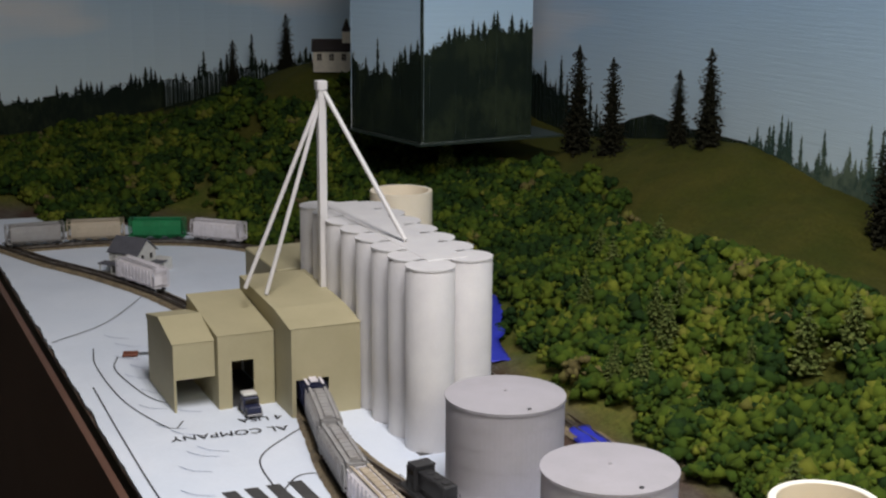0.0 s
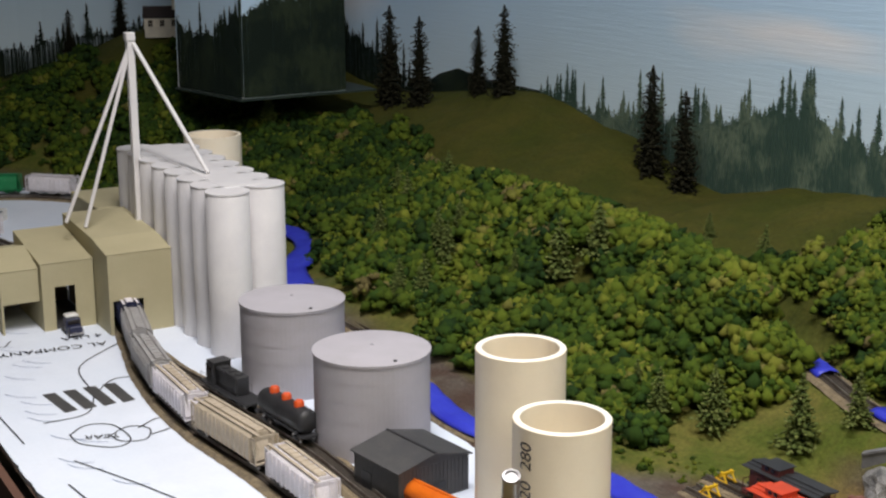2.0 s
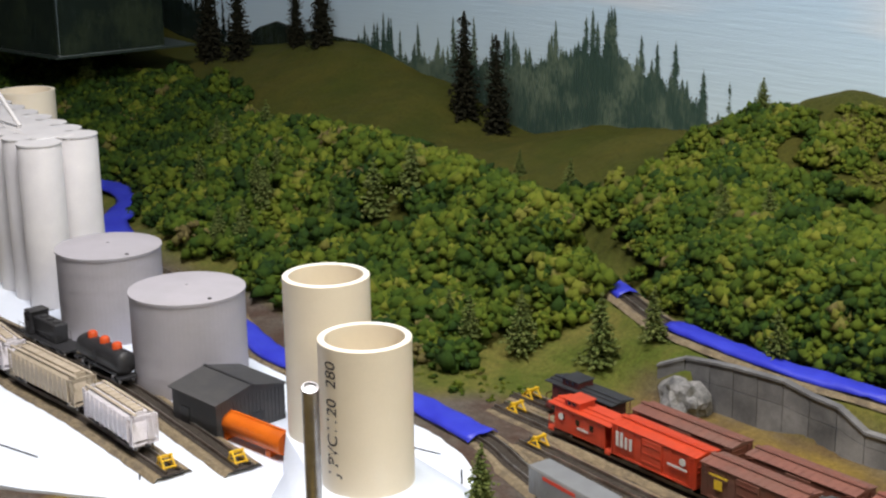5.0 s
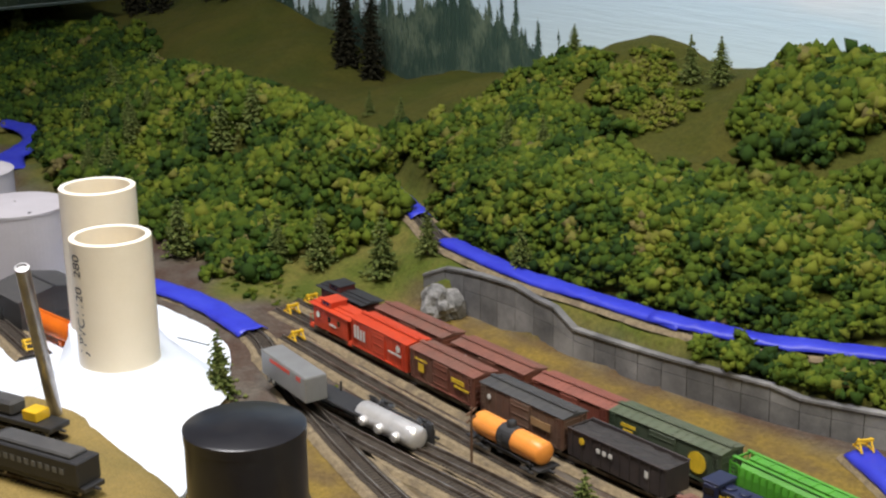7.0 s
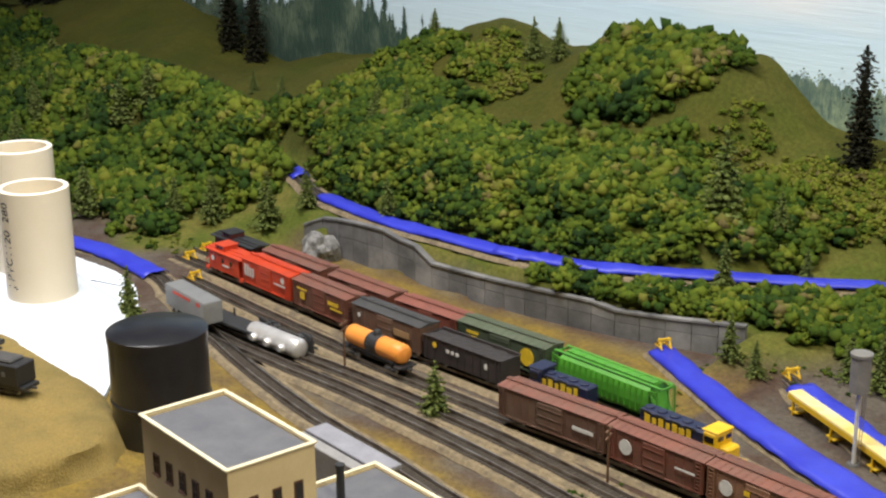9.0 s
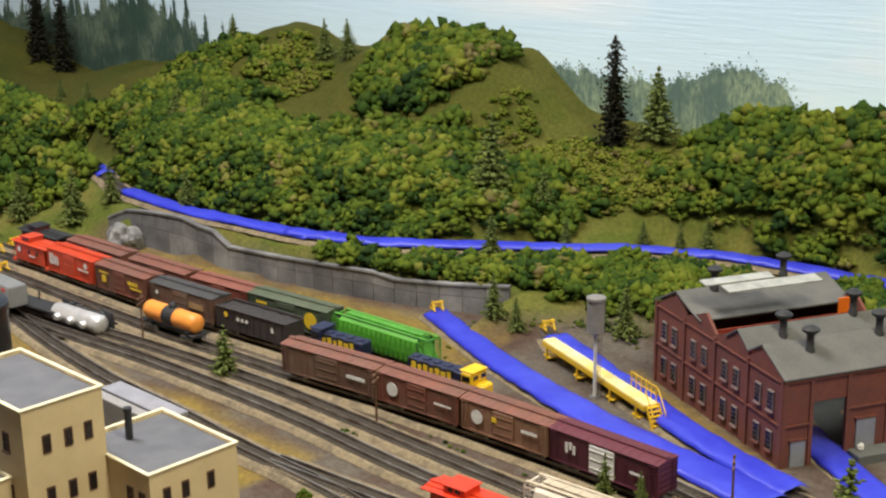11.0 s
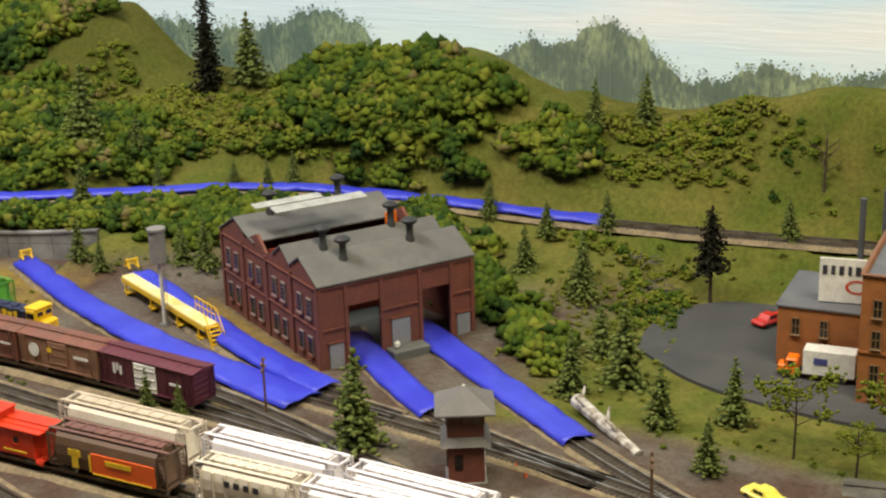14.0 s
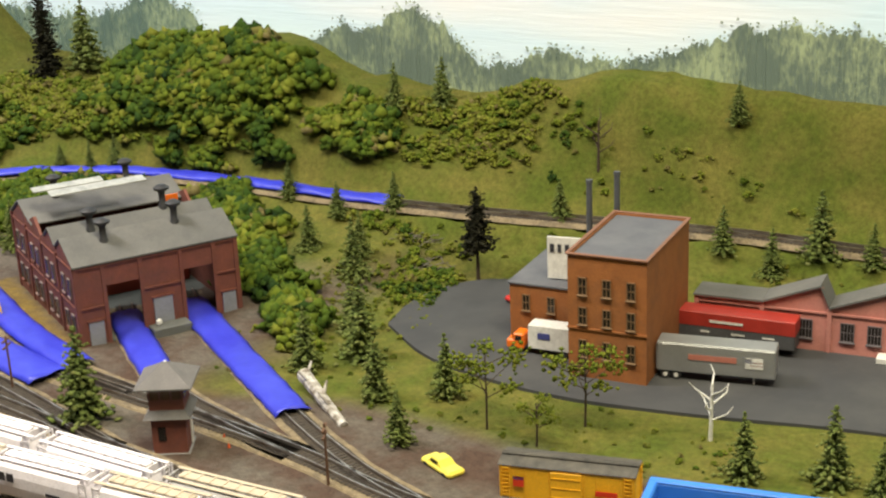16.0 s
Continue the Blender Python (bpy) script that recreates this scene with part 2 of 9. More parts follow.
# ---- mesh helpers ----
class Shape:
    """Collects points and faces and turns them into one mesh."""

    def __init__(self):
        self.v, self.f, self.tint = [], [], []

    def add(self, pts, faces, m=None):
        n = len(self.v)
        self.v += [tuple(m @ Vector(p)) if m else tuple(p) for p in pts]
        self.f += [tuple(n + i for i in face) for face in faces]
        return self

    def box(self, c, s, bev=0.0, m=None):
        hx, hy, hz = s[0] / 2, s[1] / 2, s[2] / 2
        b = min(bev, hx * 0.9, hy * 0.9, hz * 0.9)
        if b <= 0:
            pts = [(c[0] + x * hx, c[1] + y * hy, c[2] + z * hz) for x in (-1, 1) for y in (-1, 1) for z in (-1, 1)]
            return self.add(pts, [(0, 1, 3, 2), (4, 6, 7, 5), (0, 4, 5, 1), (2, 3, 7, 6), (0, 2, 6, 4), (1, 5, 7, 3)], m)
        pts, at = [], {}
        for x in (-1, 1):
            for y in (-1, 1):
                for z in (-1, 1):
                    for k in range(3):
                        e = [hx - b, hy - b, hz - b]
                        e[k] += b
                        at[x, y, z, k] = len(pts)
                        pts.append((c[0] + x * e[0], c[1] + y * e[1], c[2] + z * e[2]))
        faces = []
        for k in range(3):
            i, j = (k + 1) % 3, (k + 2) % 3
            for s0 in (-1, 1):
                ring = []
                for a, d in ((-1, -1), (1, -1), (1, 1), (-1, 1)):
                    key = [0, 0, 0]
                    key[k], key[i], key[j] = s0, a, d
                    ring.append(at[(*key, k)])
                faces.append(tuple(ring if s0 > 0 else ring[::-1]))
            for a in (-1, 1):
                for d in (-1, 1):
                    lo, hi = [0, 0, 0], [0, 0, 0]
                    lo[k], hi[k] = -1, 1
                    lo[i] = hi[i] = a
                    lo[j] = hi[j] = d
                    quad = (at[(*lo, i)], at[(*hi, i)], at[(*hi, j)], at[(*lo, j)])
                    faces.append(quad if a * d > 0 else quad[::-1])
        for x in (-1, 1):
            for y in (-1, 1):
                for z in (-1, 1):
                    tri = tuple(at[x, y, z, k] for k in range(3))
                    faces.append(tri if x * y * z > 0 else tri[::-1])
        return self.add(pts, faces, m)

    def lathe(self, profile, n=24, m=None, cap=True):
        """Turns (radius, height) pairs round z."""
        pts = [(r * math.cos(2 * math.pi * i / n), r * math.sin(2 * math.pi * i / n), z) for r, z in profile for i in range(n)]
        faces = [(k * n + i, k * n + (i + 1) % n, (k + 1) * n + (i + 1) % n, (k + 1) * n + i) for k in range(len(profile) - 1) for i in range(n)]
        if cap:
            faces += [tuple(range(n))[::-1], tuple((len(profile) - 1) * n + i for i in range(n))]
        return self.add(pts, faces, m)

    def rod(self, a, b, r, r2=None, n=8):
        a, b = Vector(a), Vector(b)
        q = (b - a).to_track_quat("Z", "Y").to_matrix().to_4x4()
        return self.lathe([(r, 0), (r if r2 is None else r2, (b - a).length)], n, Matrix.Translation(a) @ q)

    def prism(self, poly, z0, z1, m=None):
        """An upright prism over a plan polygon, counter-clockwise."""
        n = len(poly)
        pts = [(x, y, z0) for x, y in poly] + [(x, y, z1) for x, y in poly]
        faces = [(i, (i + 1) % n, n + (i + 1) % n, n + i) for i in range(n)] + [tuple(range(n))[::-1], tuple(range(n, 2 * n))]
        return self.add(pts, faces, m)

    def loft(self, section, places):
        """Sweeps an open or closed section of (side, up) points along a plan line of (x, y, z)."""
        pts, k = [], len(section)
        for i, p in enumerate(places):
            a, b = Vector(places[max(i - 1, 0)]), Vector(places[min(i + 1, len(places) - 1)])
            d = (b - a).normalized()
            side = Vector((d.y, -d.x, 0)).normalized()
            pts += [(p[0] + side.x * s, p[1] + side.y * s, p[2] + u) for s, u in section]
        faces = [(i * k + j, (i + 1) * k + j, (i + 1) * k + j + 1, i * k + j + 1) for i in range(len(places) - 1) for j in range(k - 1)]
        return self.add(pts, [f[::-1] for f in faces])

    def mesh(self, name, material, smooth=False):
        me = bpy.data.meshes.new(name)
        me.from_pydata(self.v, [], self.f)
        me.materials.append(material)
        if smooth:
            me.polygons.foreach_set("use_smooth", [True] * len(me.polygons))
            me.set_sharp_from_angle(angle=radians(40))
        if self.tint:
            me.attributes.new("tint", "FLOAT", "POINT").data.foreach_set("value", self.tint)
        me.update()
        return me


def part(name, shape, material, parent, label="", smooth=False, at=None, kind=""):
    """Links a shape as one mesh under a thing or a part."""
    ob = new(name, shape.mesh(name, material, smooth) if isinstance(shape, Shape) else shape)
    ob.parent = parent
    if at:
        ob.matrix_local = at
    return tagged(ob, label, kind=kind)


def thing(name, label, category, at=None, group="", kind=""):
    ob = new(name)
    ob.empty_display_size = 0.01
    ob.matrix_basis = at or Matrix()
    return tagged(ob, label, category, group, kind)


def solid(name, shape, material, label, category, smooth=False, at=None, group="", kind=""):
    ob = new(name, shape.mesh(name, material, smooth))
    ob.matrix_basis = at or Matrix()
    return tagged(ob, label, category, group, kind)


def smoothline(points, step=0.01):
    """A Catmull-Rom line through plan points, sampled about every step."""
    p = [Vector(q if len(q) == 3 else (*q, 0.0)) for q in points]
    p = [2 * p[0] - p[1], *p, 2 * p[-1] - p[-2]]
    out = []
    for i in range(1, len(p) - 2):
        n = max(1, round((p[i + 1] - p[i]).length / step))
        for k in range(n):
            t = k / n
            out.append(0.5 * (2 * p[i] + (p[i + 1] - p[i - 1]) * t + (2 * p[i - 1] - 5 * p[i] + 4 * p[i + 1] - p[i + 2]) * t * t + (3 * p[i] - p[i - 1] - 3 * p[i + 1] + p[i + 2]) * t**3))
    return out + [p[-2]]


def along(line, s):
    """The place and heading at a distance along a line."""
    for a, b in zip(line, line[1:]):
        d = (b - a).length
        if s <= d or b is line[-1]:
            return a + (b - a) * (s / d), math.degrees(math.atan2(b.y - a.y, b.x - a.x))
        s -= d


def at_x(line, x):
    """The place and heading where a line passes a given x."""
    best = min(range(len(line) - 1), key=lambda i: abs((line[i].x + line[i + 1].x) / 2 - x))
    a, b = line[best], line[best + 1]
    k = (x - a.x) / (b.x - a.x) if abs(b.x - a.x) > 1e-6 else 0
    p = a + (b - a) * k
    return p, math.degrees(math.atan2(b.y - a.y, b.x - a.x))

# ---- setting: room ----
def slab(name, c, s, material, label="", category=""):
    return solid(name, Shape().box(c, s), material, label, category, kind="structure")


slab("floor", (-0.8, -0.4, -1.13), (6.4, 4.0, 0.06), ROOMFLOOR)
slab("ceiling", (-0.8, -0.4, 1.38), (6.4, 4.0, 0.06), mat("ceiling_white", (0.75, 0.74, 0.72), None, 4, 0.9, grain=0.02))
slab("wall_south", (-0.8, -2.0, 0.12), (6.4, 0.06, 2.46), ROOMWALL)
slab("wall_east", (2.36, -0.4, 0.12), (0.06, 3.2, 2.46), ROOMWALL)
slab("wall_west", (-3.97, -0.4, 0.12), (0.06, 3.2, 2.46), ROOMWALL)
slab("wall_north", (-0.8, 1.30, 0.12), (6.4, 0.06, 2.46), ROOMWALL)
fascia = Shape()
fascia.loft([(0.0, 0.0), (0.006, 0.0), (0.006, -0.30), (0.0, -0.30), (0.0, 0.0)], [(x, 0.240, 0.001) for x in np.linspace(-3.2, 1.3, 20)])
solid("bench_fascia", fascia, FASCIA, "dark brown hardboard fascia along the bench front", "fascia", kind="structure")

# ---- setting: terrain ----
STATIONS = []


def hill(x, *profile):
    """One cross-section of the land at x: pairs of (y, height)."""
    STATIONS.append((x, *zip(*profile)))


hill(-3.2, (0.25, 0.05), (0.45, 0.06), (0.65, 0.10), (0.9, 0.13), (1.2, 0.15))
hill(-2.8, (0.20, 0.045), (0.45, 0.055), (0.62, 0.09), (0.78, 0.135), (1.2, 0.15))
hill(-2.5, (0.22, 0.020), (0.36, 0.024), (0.5, 0.05), (0.65, 0.110), (0.76, 0.178), (0.84, 0.188), (1.2, 0.19))
hill(-2.36, (0.25, 0.0), (0.42, 0.003), (0.52, 0.03), (0.68, 0.09), (0.80, 0.13), (1.2, 0.15))
hill(-2.15, (0.56, 0.0), (0.68, 0.04), (0.80, 0.075), (1.05, 0.11), (1.2, 0.12))
hill(-1.8, (0.70, 0.0), (0.76, 0.015), (0.83, 0.035), (0.93, 0.10), (1.03, 0.14), (1.2, 0.15))
hill(-1.62, (0.665, 0.0), (0.73, 0.04), (0.81, 0.082), (0.9, 0.075), (1.03, 0.112), (1.2, 0.12))
hill(-1.45, (0.57, 0.0), (0.69, 0.045), (0.79, 0.104), (0.88, 0.07), (1.03, 0.070), (1.2, 0.08))
hill(-1.3, (0.60, 0.0), (0.68, 0.025), (0.74, 0.058), (0.79, 0.110), (0.88, 0.06), (1.03, 0.095), (1.2, 0.11))
hill(-1.18, (0.63, 0.0), (0.70, 0.02), (0.75, 0.05), (0.80, 0.100), (0.87, 0.06), (1.03, 0.108), (1.2, 0.12))
hill(-1.09, (0.67, 0.0), (0.73, 0.02), (0.79, 0.095), (0.84, 0.055), (0.89, 0.08), (1.03, 0.145), (1.2, 0.16))
hill(-1.0, (0.70, 0.002), (0.75, 0.02), (0.79, 0.032), (0.825, 0.036), (0.87, 0.08), (0.98, 0.130), (1.06, 0.172), (1.2, 0.18))
hill(-0.9, (0.73, 0.002), (0.755, 0.03), (0.80, 0.032), (0.84, 0.085), (0.97, 0.118), (1.06, 0.150), (1.2, 0.17))
hill(-0.78, (0.70, 0.0), (0.765, 0.03), (0.80, 0.032), (0.84, 0.088), (0.96, 0.11), (1.05, 0.172), (1.2, 0.185))
hill(-0.66, (0.72, 0.0), (0.772, 0.028), (0.815, 0.032), (0.86, 0.08), (0.95, 0.105), (1.05, 0.170), (1.2, 0.18))
hill(-0.56, (0.74, 0.0), (0.785, 0.026), (0.865, 0.032), (0.90, 0.068), (1.0, 0.085), (1.08, 0.112), (1.2, 0.12))
hill(-0.45, (0.76, 0.0), (0.81, 0.020), (0.875, 0.028), (0.945, 0.033), (0.995, 0.050), (1.07, 0.102), (1.2, 0.11))
hill(-0.36, (0.82, 0.0), (0.87, 0.012), (0.935, 0.026), (1.0, 0.033), (1.03, 0.085), (1.08, 0.133), (1.2, 0.138))
hill(-0.25, (0.90, 0.0), (0.955, 0.02), (1.02, 0.033), (1.045, 0.09), (1.09, 0.148), (1.2, 0.15))
hill(-0.15, (0.90, 0.002), (0.955, 0.022), (1.025, 0.033), (1.05, 0.075), (1.10, 0.115), (1.2, 0.12))
hill(-0.05, (0.78, 0.002), (0.88, 0.008), (0.96, 0.020), (1.035, 0.033), (1.06, 0.06), (1.11, 0.105), (1.2, 0.115))
hill(0.03, (0.80, 0.002), (0.985, 0.003), (1.035, 0.032), (1.065, 0.05), (1.115, 0.122), (1.2, 0.135))
hill(0.1, (0.80, 0.002), (0.99, 0.003), (1.05, 0.032), (1.08, 0.05), (1.12, 0.137), (1.2, 0.145))
hill(0.3, (0.80, 0.002), (1.0, 0.003), (1.075, 0.032), (1.105, 0.05), (1.135, 0.124), (1.2, 0.135))
hill(0.9, (0.80, 0.002), (1.0, 0.003), (1.075, 0.032), (1.105, 0.05), (1.135, 0.13), (1.2, 0.14))

WALL_LINE = smoothline([(-0.893, 0.741), (-0.868, 0.752), (-0.80, 0.756), (-0.72, 0.763), (-0.64, 0.772), (-0.54, 0.796), (-0.44, 0.833)], 0.012)
WX, WY = [p.x for p in WALL_LINE][2:], [p.y for p in WALL_LINE][2:]

UP_POINTS = [(-1.20, 0.874, 0.042), (-1.135, 0.850, 0.039), (-1.062, 0.827, 0.038), (-0.995, 0.806, 0.037), (-0.92, 0.783, 0.035), (-0.815, 0.780, 0.034), (-0.733, 0.788, 0.034), (-0.648, 0.799, 0.034), (-0.60, 0.817, 0.034), (-0.558, 0.843, 0.034), (-0.50, 0.885, 0.034), (-0.444, 0.926, 0.034), (-0.396, 0.966, 0.034), (-0.325, 0.995, 0.034), (-0.245, 1.007, 0.034), (-0.17, 1.011, 0.034), (-0.10, 1.014, 0.034), (-0.05, 1.020, 0.034), (0.047, 1.035, 0.034), (0.195, 1.064, 0.034), (0.311, 1.073, 0.034), (0.8, 1.078, 0.034)]
UP = smoothline(UP_POINTS, 0.05)


def height(x, y):
    """Height of the land at arrays of x and y."""
    xs = np.array([s[0] for s in STATIONS])
    i = np.clip(np.searchsorted(xs, x) - 1, 0, len(xs) - 2)
    out = np.zeros_like(x)
    for k in range(len(xs) - 1):
        sel = i == k
        if not sel.any():
            continue
        a = np.interp(y[sel], STATIONS[k][1], STATIONS[k][2])
        b = np.interp(y[sel], STATIONS[k + 1][1], STATIONS[k + 1][2])
        t = np.clip((x[sel] - xs[k]) / (xs[k + 1] - xs[k]), 0, 1)
        t = t * t * (3 - 2 * t)
        out[sel] = a * (1 - t) + b * t
    wy = np.interp(x, WX, WY)
    inside = (x > WX[0]) & (x < WX[-1])
    low = inside & (y < wy + 0.007)
    out = np.where(low, 0.0, out)
    out = np.where(inside & ~low & (y < wy + 0.03), np.maximum(out, np.interp(x, [-0.9, -0.82, -0.78, -0.73, -0.45], [0.030, 0.034, 0.033, 0.020, 0.020])), out)
    for k in range(len(UP) - 1):
        a, b = UP[k], UP[k + 1]
        d = b - a
        t = np.clip(((x - a.x) * d.x + (y - a.y) * d.y) / d.xy.length_squared, 0, 1)
        dist = np.hypot(x - a.x - t * d.x, y - a.y - t * d.y)
        near = np.clip((0.024 - dist) / 0.010, 0, 1)
        out = out * (1 - near) + (a.z + t * d.z - 0.001) * near
    return out


def ground_height(x, y):
    return float(height(np.array([x], float), np.array([y], float))[0])


def build_ground():
    nx, ny = 560, 128
    gx, gy = np.meshgrid(np.linspace(-3.3, 1.2, nx), np.linspace(0.247, 1.17, ny), indexing="ij")
    x, y = gx.ravel(), gy.ravel()
    z = height(x, y)
    rough = np.array([noise.noise((a * 40, b * 40, 3.1)) + 0.5 * noise.noise((a * 110, b * 110, 9.0)) for a, b in zip(x, y)])
    steep = np.clip(z / 0.03, 0.15, 1)
    z = z + rough * 0.003 * steep
    me = bpy.data.meshes.new("ground")
    idx = np.arange(nx * ny).reshape(nx, ny)
    quads = np.stack([idx[:-1, :-1], idx[1:, :-1], idx[1:, 1:], idx[:-1, 1:]], -1).reshape(-1, 4)
    me.from_pydata(np.stack([x, y, z], 1).tolist(), [], quads.tolist())
    # cover: 0 yard gravel, 1 grass; how tan the soil is; flock: darker tone uphill and westward
    n1 = np.array([noise.noise((a * 14, b * 14, 0.3)) for a, b in zip(x, y)])
    grass = np.clip((z - 0.006) / 0.012, 0, 1)
    grass = np.maximum(grass, np.clip((x + 0.02) / 0.05, 0, 1) * np.clip((y - 0.735 + 0.35 * np.clip(0.1 - x, 0, 0.1)) / 0.02, 0, 1))
    grass = np.maximum(grass, np.clip((-0.86 - x) / 0.06, 0, 1) * np.clip((y - 0.625) / 0.03 + n1, 0, 1))
    grass = np.where((y < 0.56) & (x > -1.1) & (x < 0), 0, grass)
    tan = np.clip(1.3 - np.abs(y - 0.722 - 0.10 * (x + 0.7)) / 0.042, 0, 1) * ((x > -0.95) & (x < -0.40))
    tan = np.maximum(tan, np.clip((0.53 - y) / 0.03, 0, 1) * (x < -0.52) * (x > -1.0))
    tan = np.maximum(tan, 0.7 * np.clip((0.05 - np.abs(y - 0.505)) / 0.02, 0, 1) * (x > -0.72) * (x < -0.35))
    side = np.abs((x + 0.1185) * 0.4415 + (y - 0.7275) * 0.897 + 0.012)
    tan = np.maximum(tan, 0.8 * np.clip((0.014 - side) / 0.008, 0, 1) * (x > -0.29) * (x < -0.115))
    tan = np.clip(1.5 * tan + 0.7 * n1 * (tan > 0.05), 0, 1)
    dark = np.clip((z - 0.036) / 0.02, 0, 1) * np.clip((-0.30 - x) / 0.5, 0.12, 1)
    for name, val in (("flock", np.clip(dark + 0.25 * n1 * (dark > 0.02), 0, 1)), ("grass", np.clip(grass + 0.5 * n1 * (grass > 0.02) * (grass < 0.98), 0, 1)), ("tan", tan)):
        me.attributes.new(name, "FLOAT", "POINT").data.foreach_set("value", val.astype(np.float32))
    me.polygons.foreach_set("use_smooth", [True] * len(me.polygons))
    m = bpy.data.materials.new("layout_ground")
    m.use_nodes = True
    nt = m.node_tree
    b = nt.nodes["Principled BSDF"]
    b.inputs["Roughness"].default_value = 0.95
    b.inputs["Specular IOR Level"].default_value = 0.2
    geo = nt.nodes.new("ShaderNodeNewGeometry")

    def two_tone(c1, c2, scale, lo=0.38, hi=0.62):
        nz = node(nt, "ShaderNodeTexNoise", Scale=scale, Detail=6.0, Roughness=0.65)
        nt.links.new(geo.outputs["Position"], nz.inputs["Vector"])
        r = nt.nodes.new("ShaderNodeMapRange")
        r.inputs[1].default_value, r.inputs[2].default_value = lo, hi
        nt.links.new(nz.outputs["Fac"], r.inputs[0])
        mx = nt.nodes.new("ShaderNodeMix")
        mx.data_type = "RGBA"
        mx.inputs[6].default_value, mx.inputs[7].default_value = (*c1, 1), (*c2, 1)
        nt.links.new(r.outputs[0], mx.inputs[0])
        return mx.outputs[2]

    def blend(attr, a, c):
        at = nt.nodes.new("ShaderNodeAttribute")
        at.attribute_name = attr
        mx = nt.nodes.new("ShaderNodeMix")
        mx.data_type = "RGBA"
        nt.links.new(at.outputs["Fac"], mx.inputs[0])
        nt.links.new(a, mx.inputs[6])
        nt.links.new(c, mx.inputs[7])
        return mx.outputs[2]

    gravel = two_tone((0.135, 0.115, 0.095), (0.092, 0.058, 0.044), 13, 0.42, 0.58)
    ochre = two_tone((0.27, 0.185, 0.04), (0.17, 0.115, 0.045), 30)
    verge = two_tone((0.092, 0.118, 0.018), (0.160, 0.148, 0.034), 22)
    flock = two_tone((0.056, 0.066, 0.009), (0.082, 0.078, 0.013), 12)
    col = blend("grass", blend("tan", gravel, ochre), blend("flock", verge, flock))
    fine = node(nt, "ShaderNodeTexNoise", Scale=900.0, Detail=4.0, Roughness=0.8)
    nt.links.new(geo.outputs["Position"], fine.inputs["Vector"])
    v = nt.nodes.new("ShaderNodeMapRange")
    v.inputs[3].default_value, v.inputs[4].default_value = 0.45, 1.55
    nt.links.new(fine.outputs["Fac"], v.inputs[0])
    crumb = node(nt, "ShaderNodeTexNoise", Scale=260.0, Detail=3.0, Roughness=0.7)
    nt.links.new(geo.outputs["Position"], crumb.inputs["Vector"])
    v2 = nt.nodes.new("ShaderNodeMapRange")
    v2.inputs[1].default_value, v2.inputs[2].default_value, v2.inputs[3].default_value, v2.inputs[4].default_value = 0.3, 0.7, 0.74, 1.26
    nt.links.new(crumb.outputs["Fac"], v2.inputs[0])
    both = nt.nodes.new("ShaderNodeMath")
    both.operation = "MULTIPLY"
    nt.links.new(v.outputs[0], both.inputs[0])
    nt.links.new(v2.outputs[0], both.inputs[1])
    hsv = nt.nodes.new("ShaderNodeHueSaturation")
    nt.links.new(both.outputs[0], hsv.inputs["Value"])
    nt.links.new(col, hsv.inputs["Color"])
    nt.links.new(hsv.outputs[0], b.inputs["Base Color"])
    bp = nt.nodes.new("ShaderNodeBump")
    bp.inputs["Strength"].default_value, bp.inputs["Distance"].default_value = 0.9, 0.0015
    nt.links.new(fine.outputs["Fac"], bp.inputs["Height"])
    nt.links.new(bp.outputs[0], b.inputs["Normal"])
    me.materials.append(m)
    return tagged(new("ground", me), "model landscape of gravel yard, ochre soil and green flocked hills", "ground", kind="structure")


build_ground()

# ---- setting: painted backdrop ----
BACK = smoothline([(1.3, 1.16), (0.5, 1.155), (-0.3, 1.13), (-0.8, 1.10), (-1.4, 1.085), (-1.9, 1.07), (-2.35, 1.0), (-2.62, 0.86), (-2.8, 0.6), (-2.85, 0.2)], 0.04)


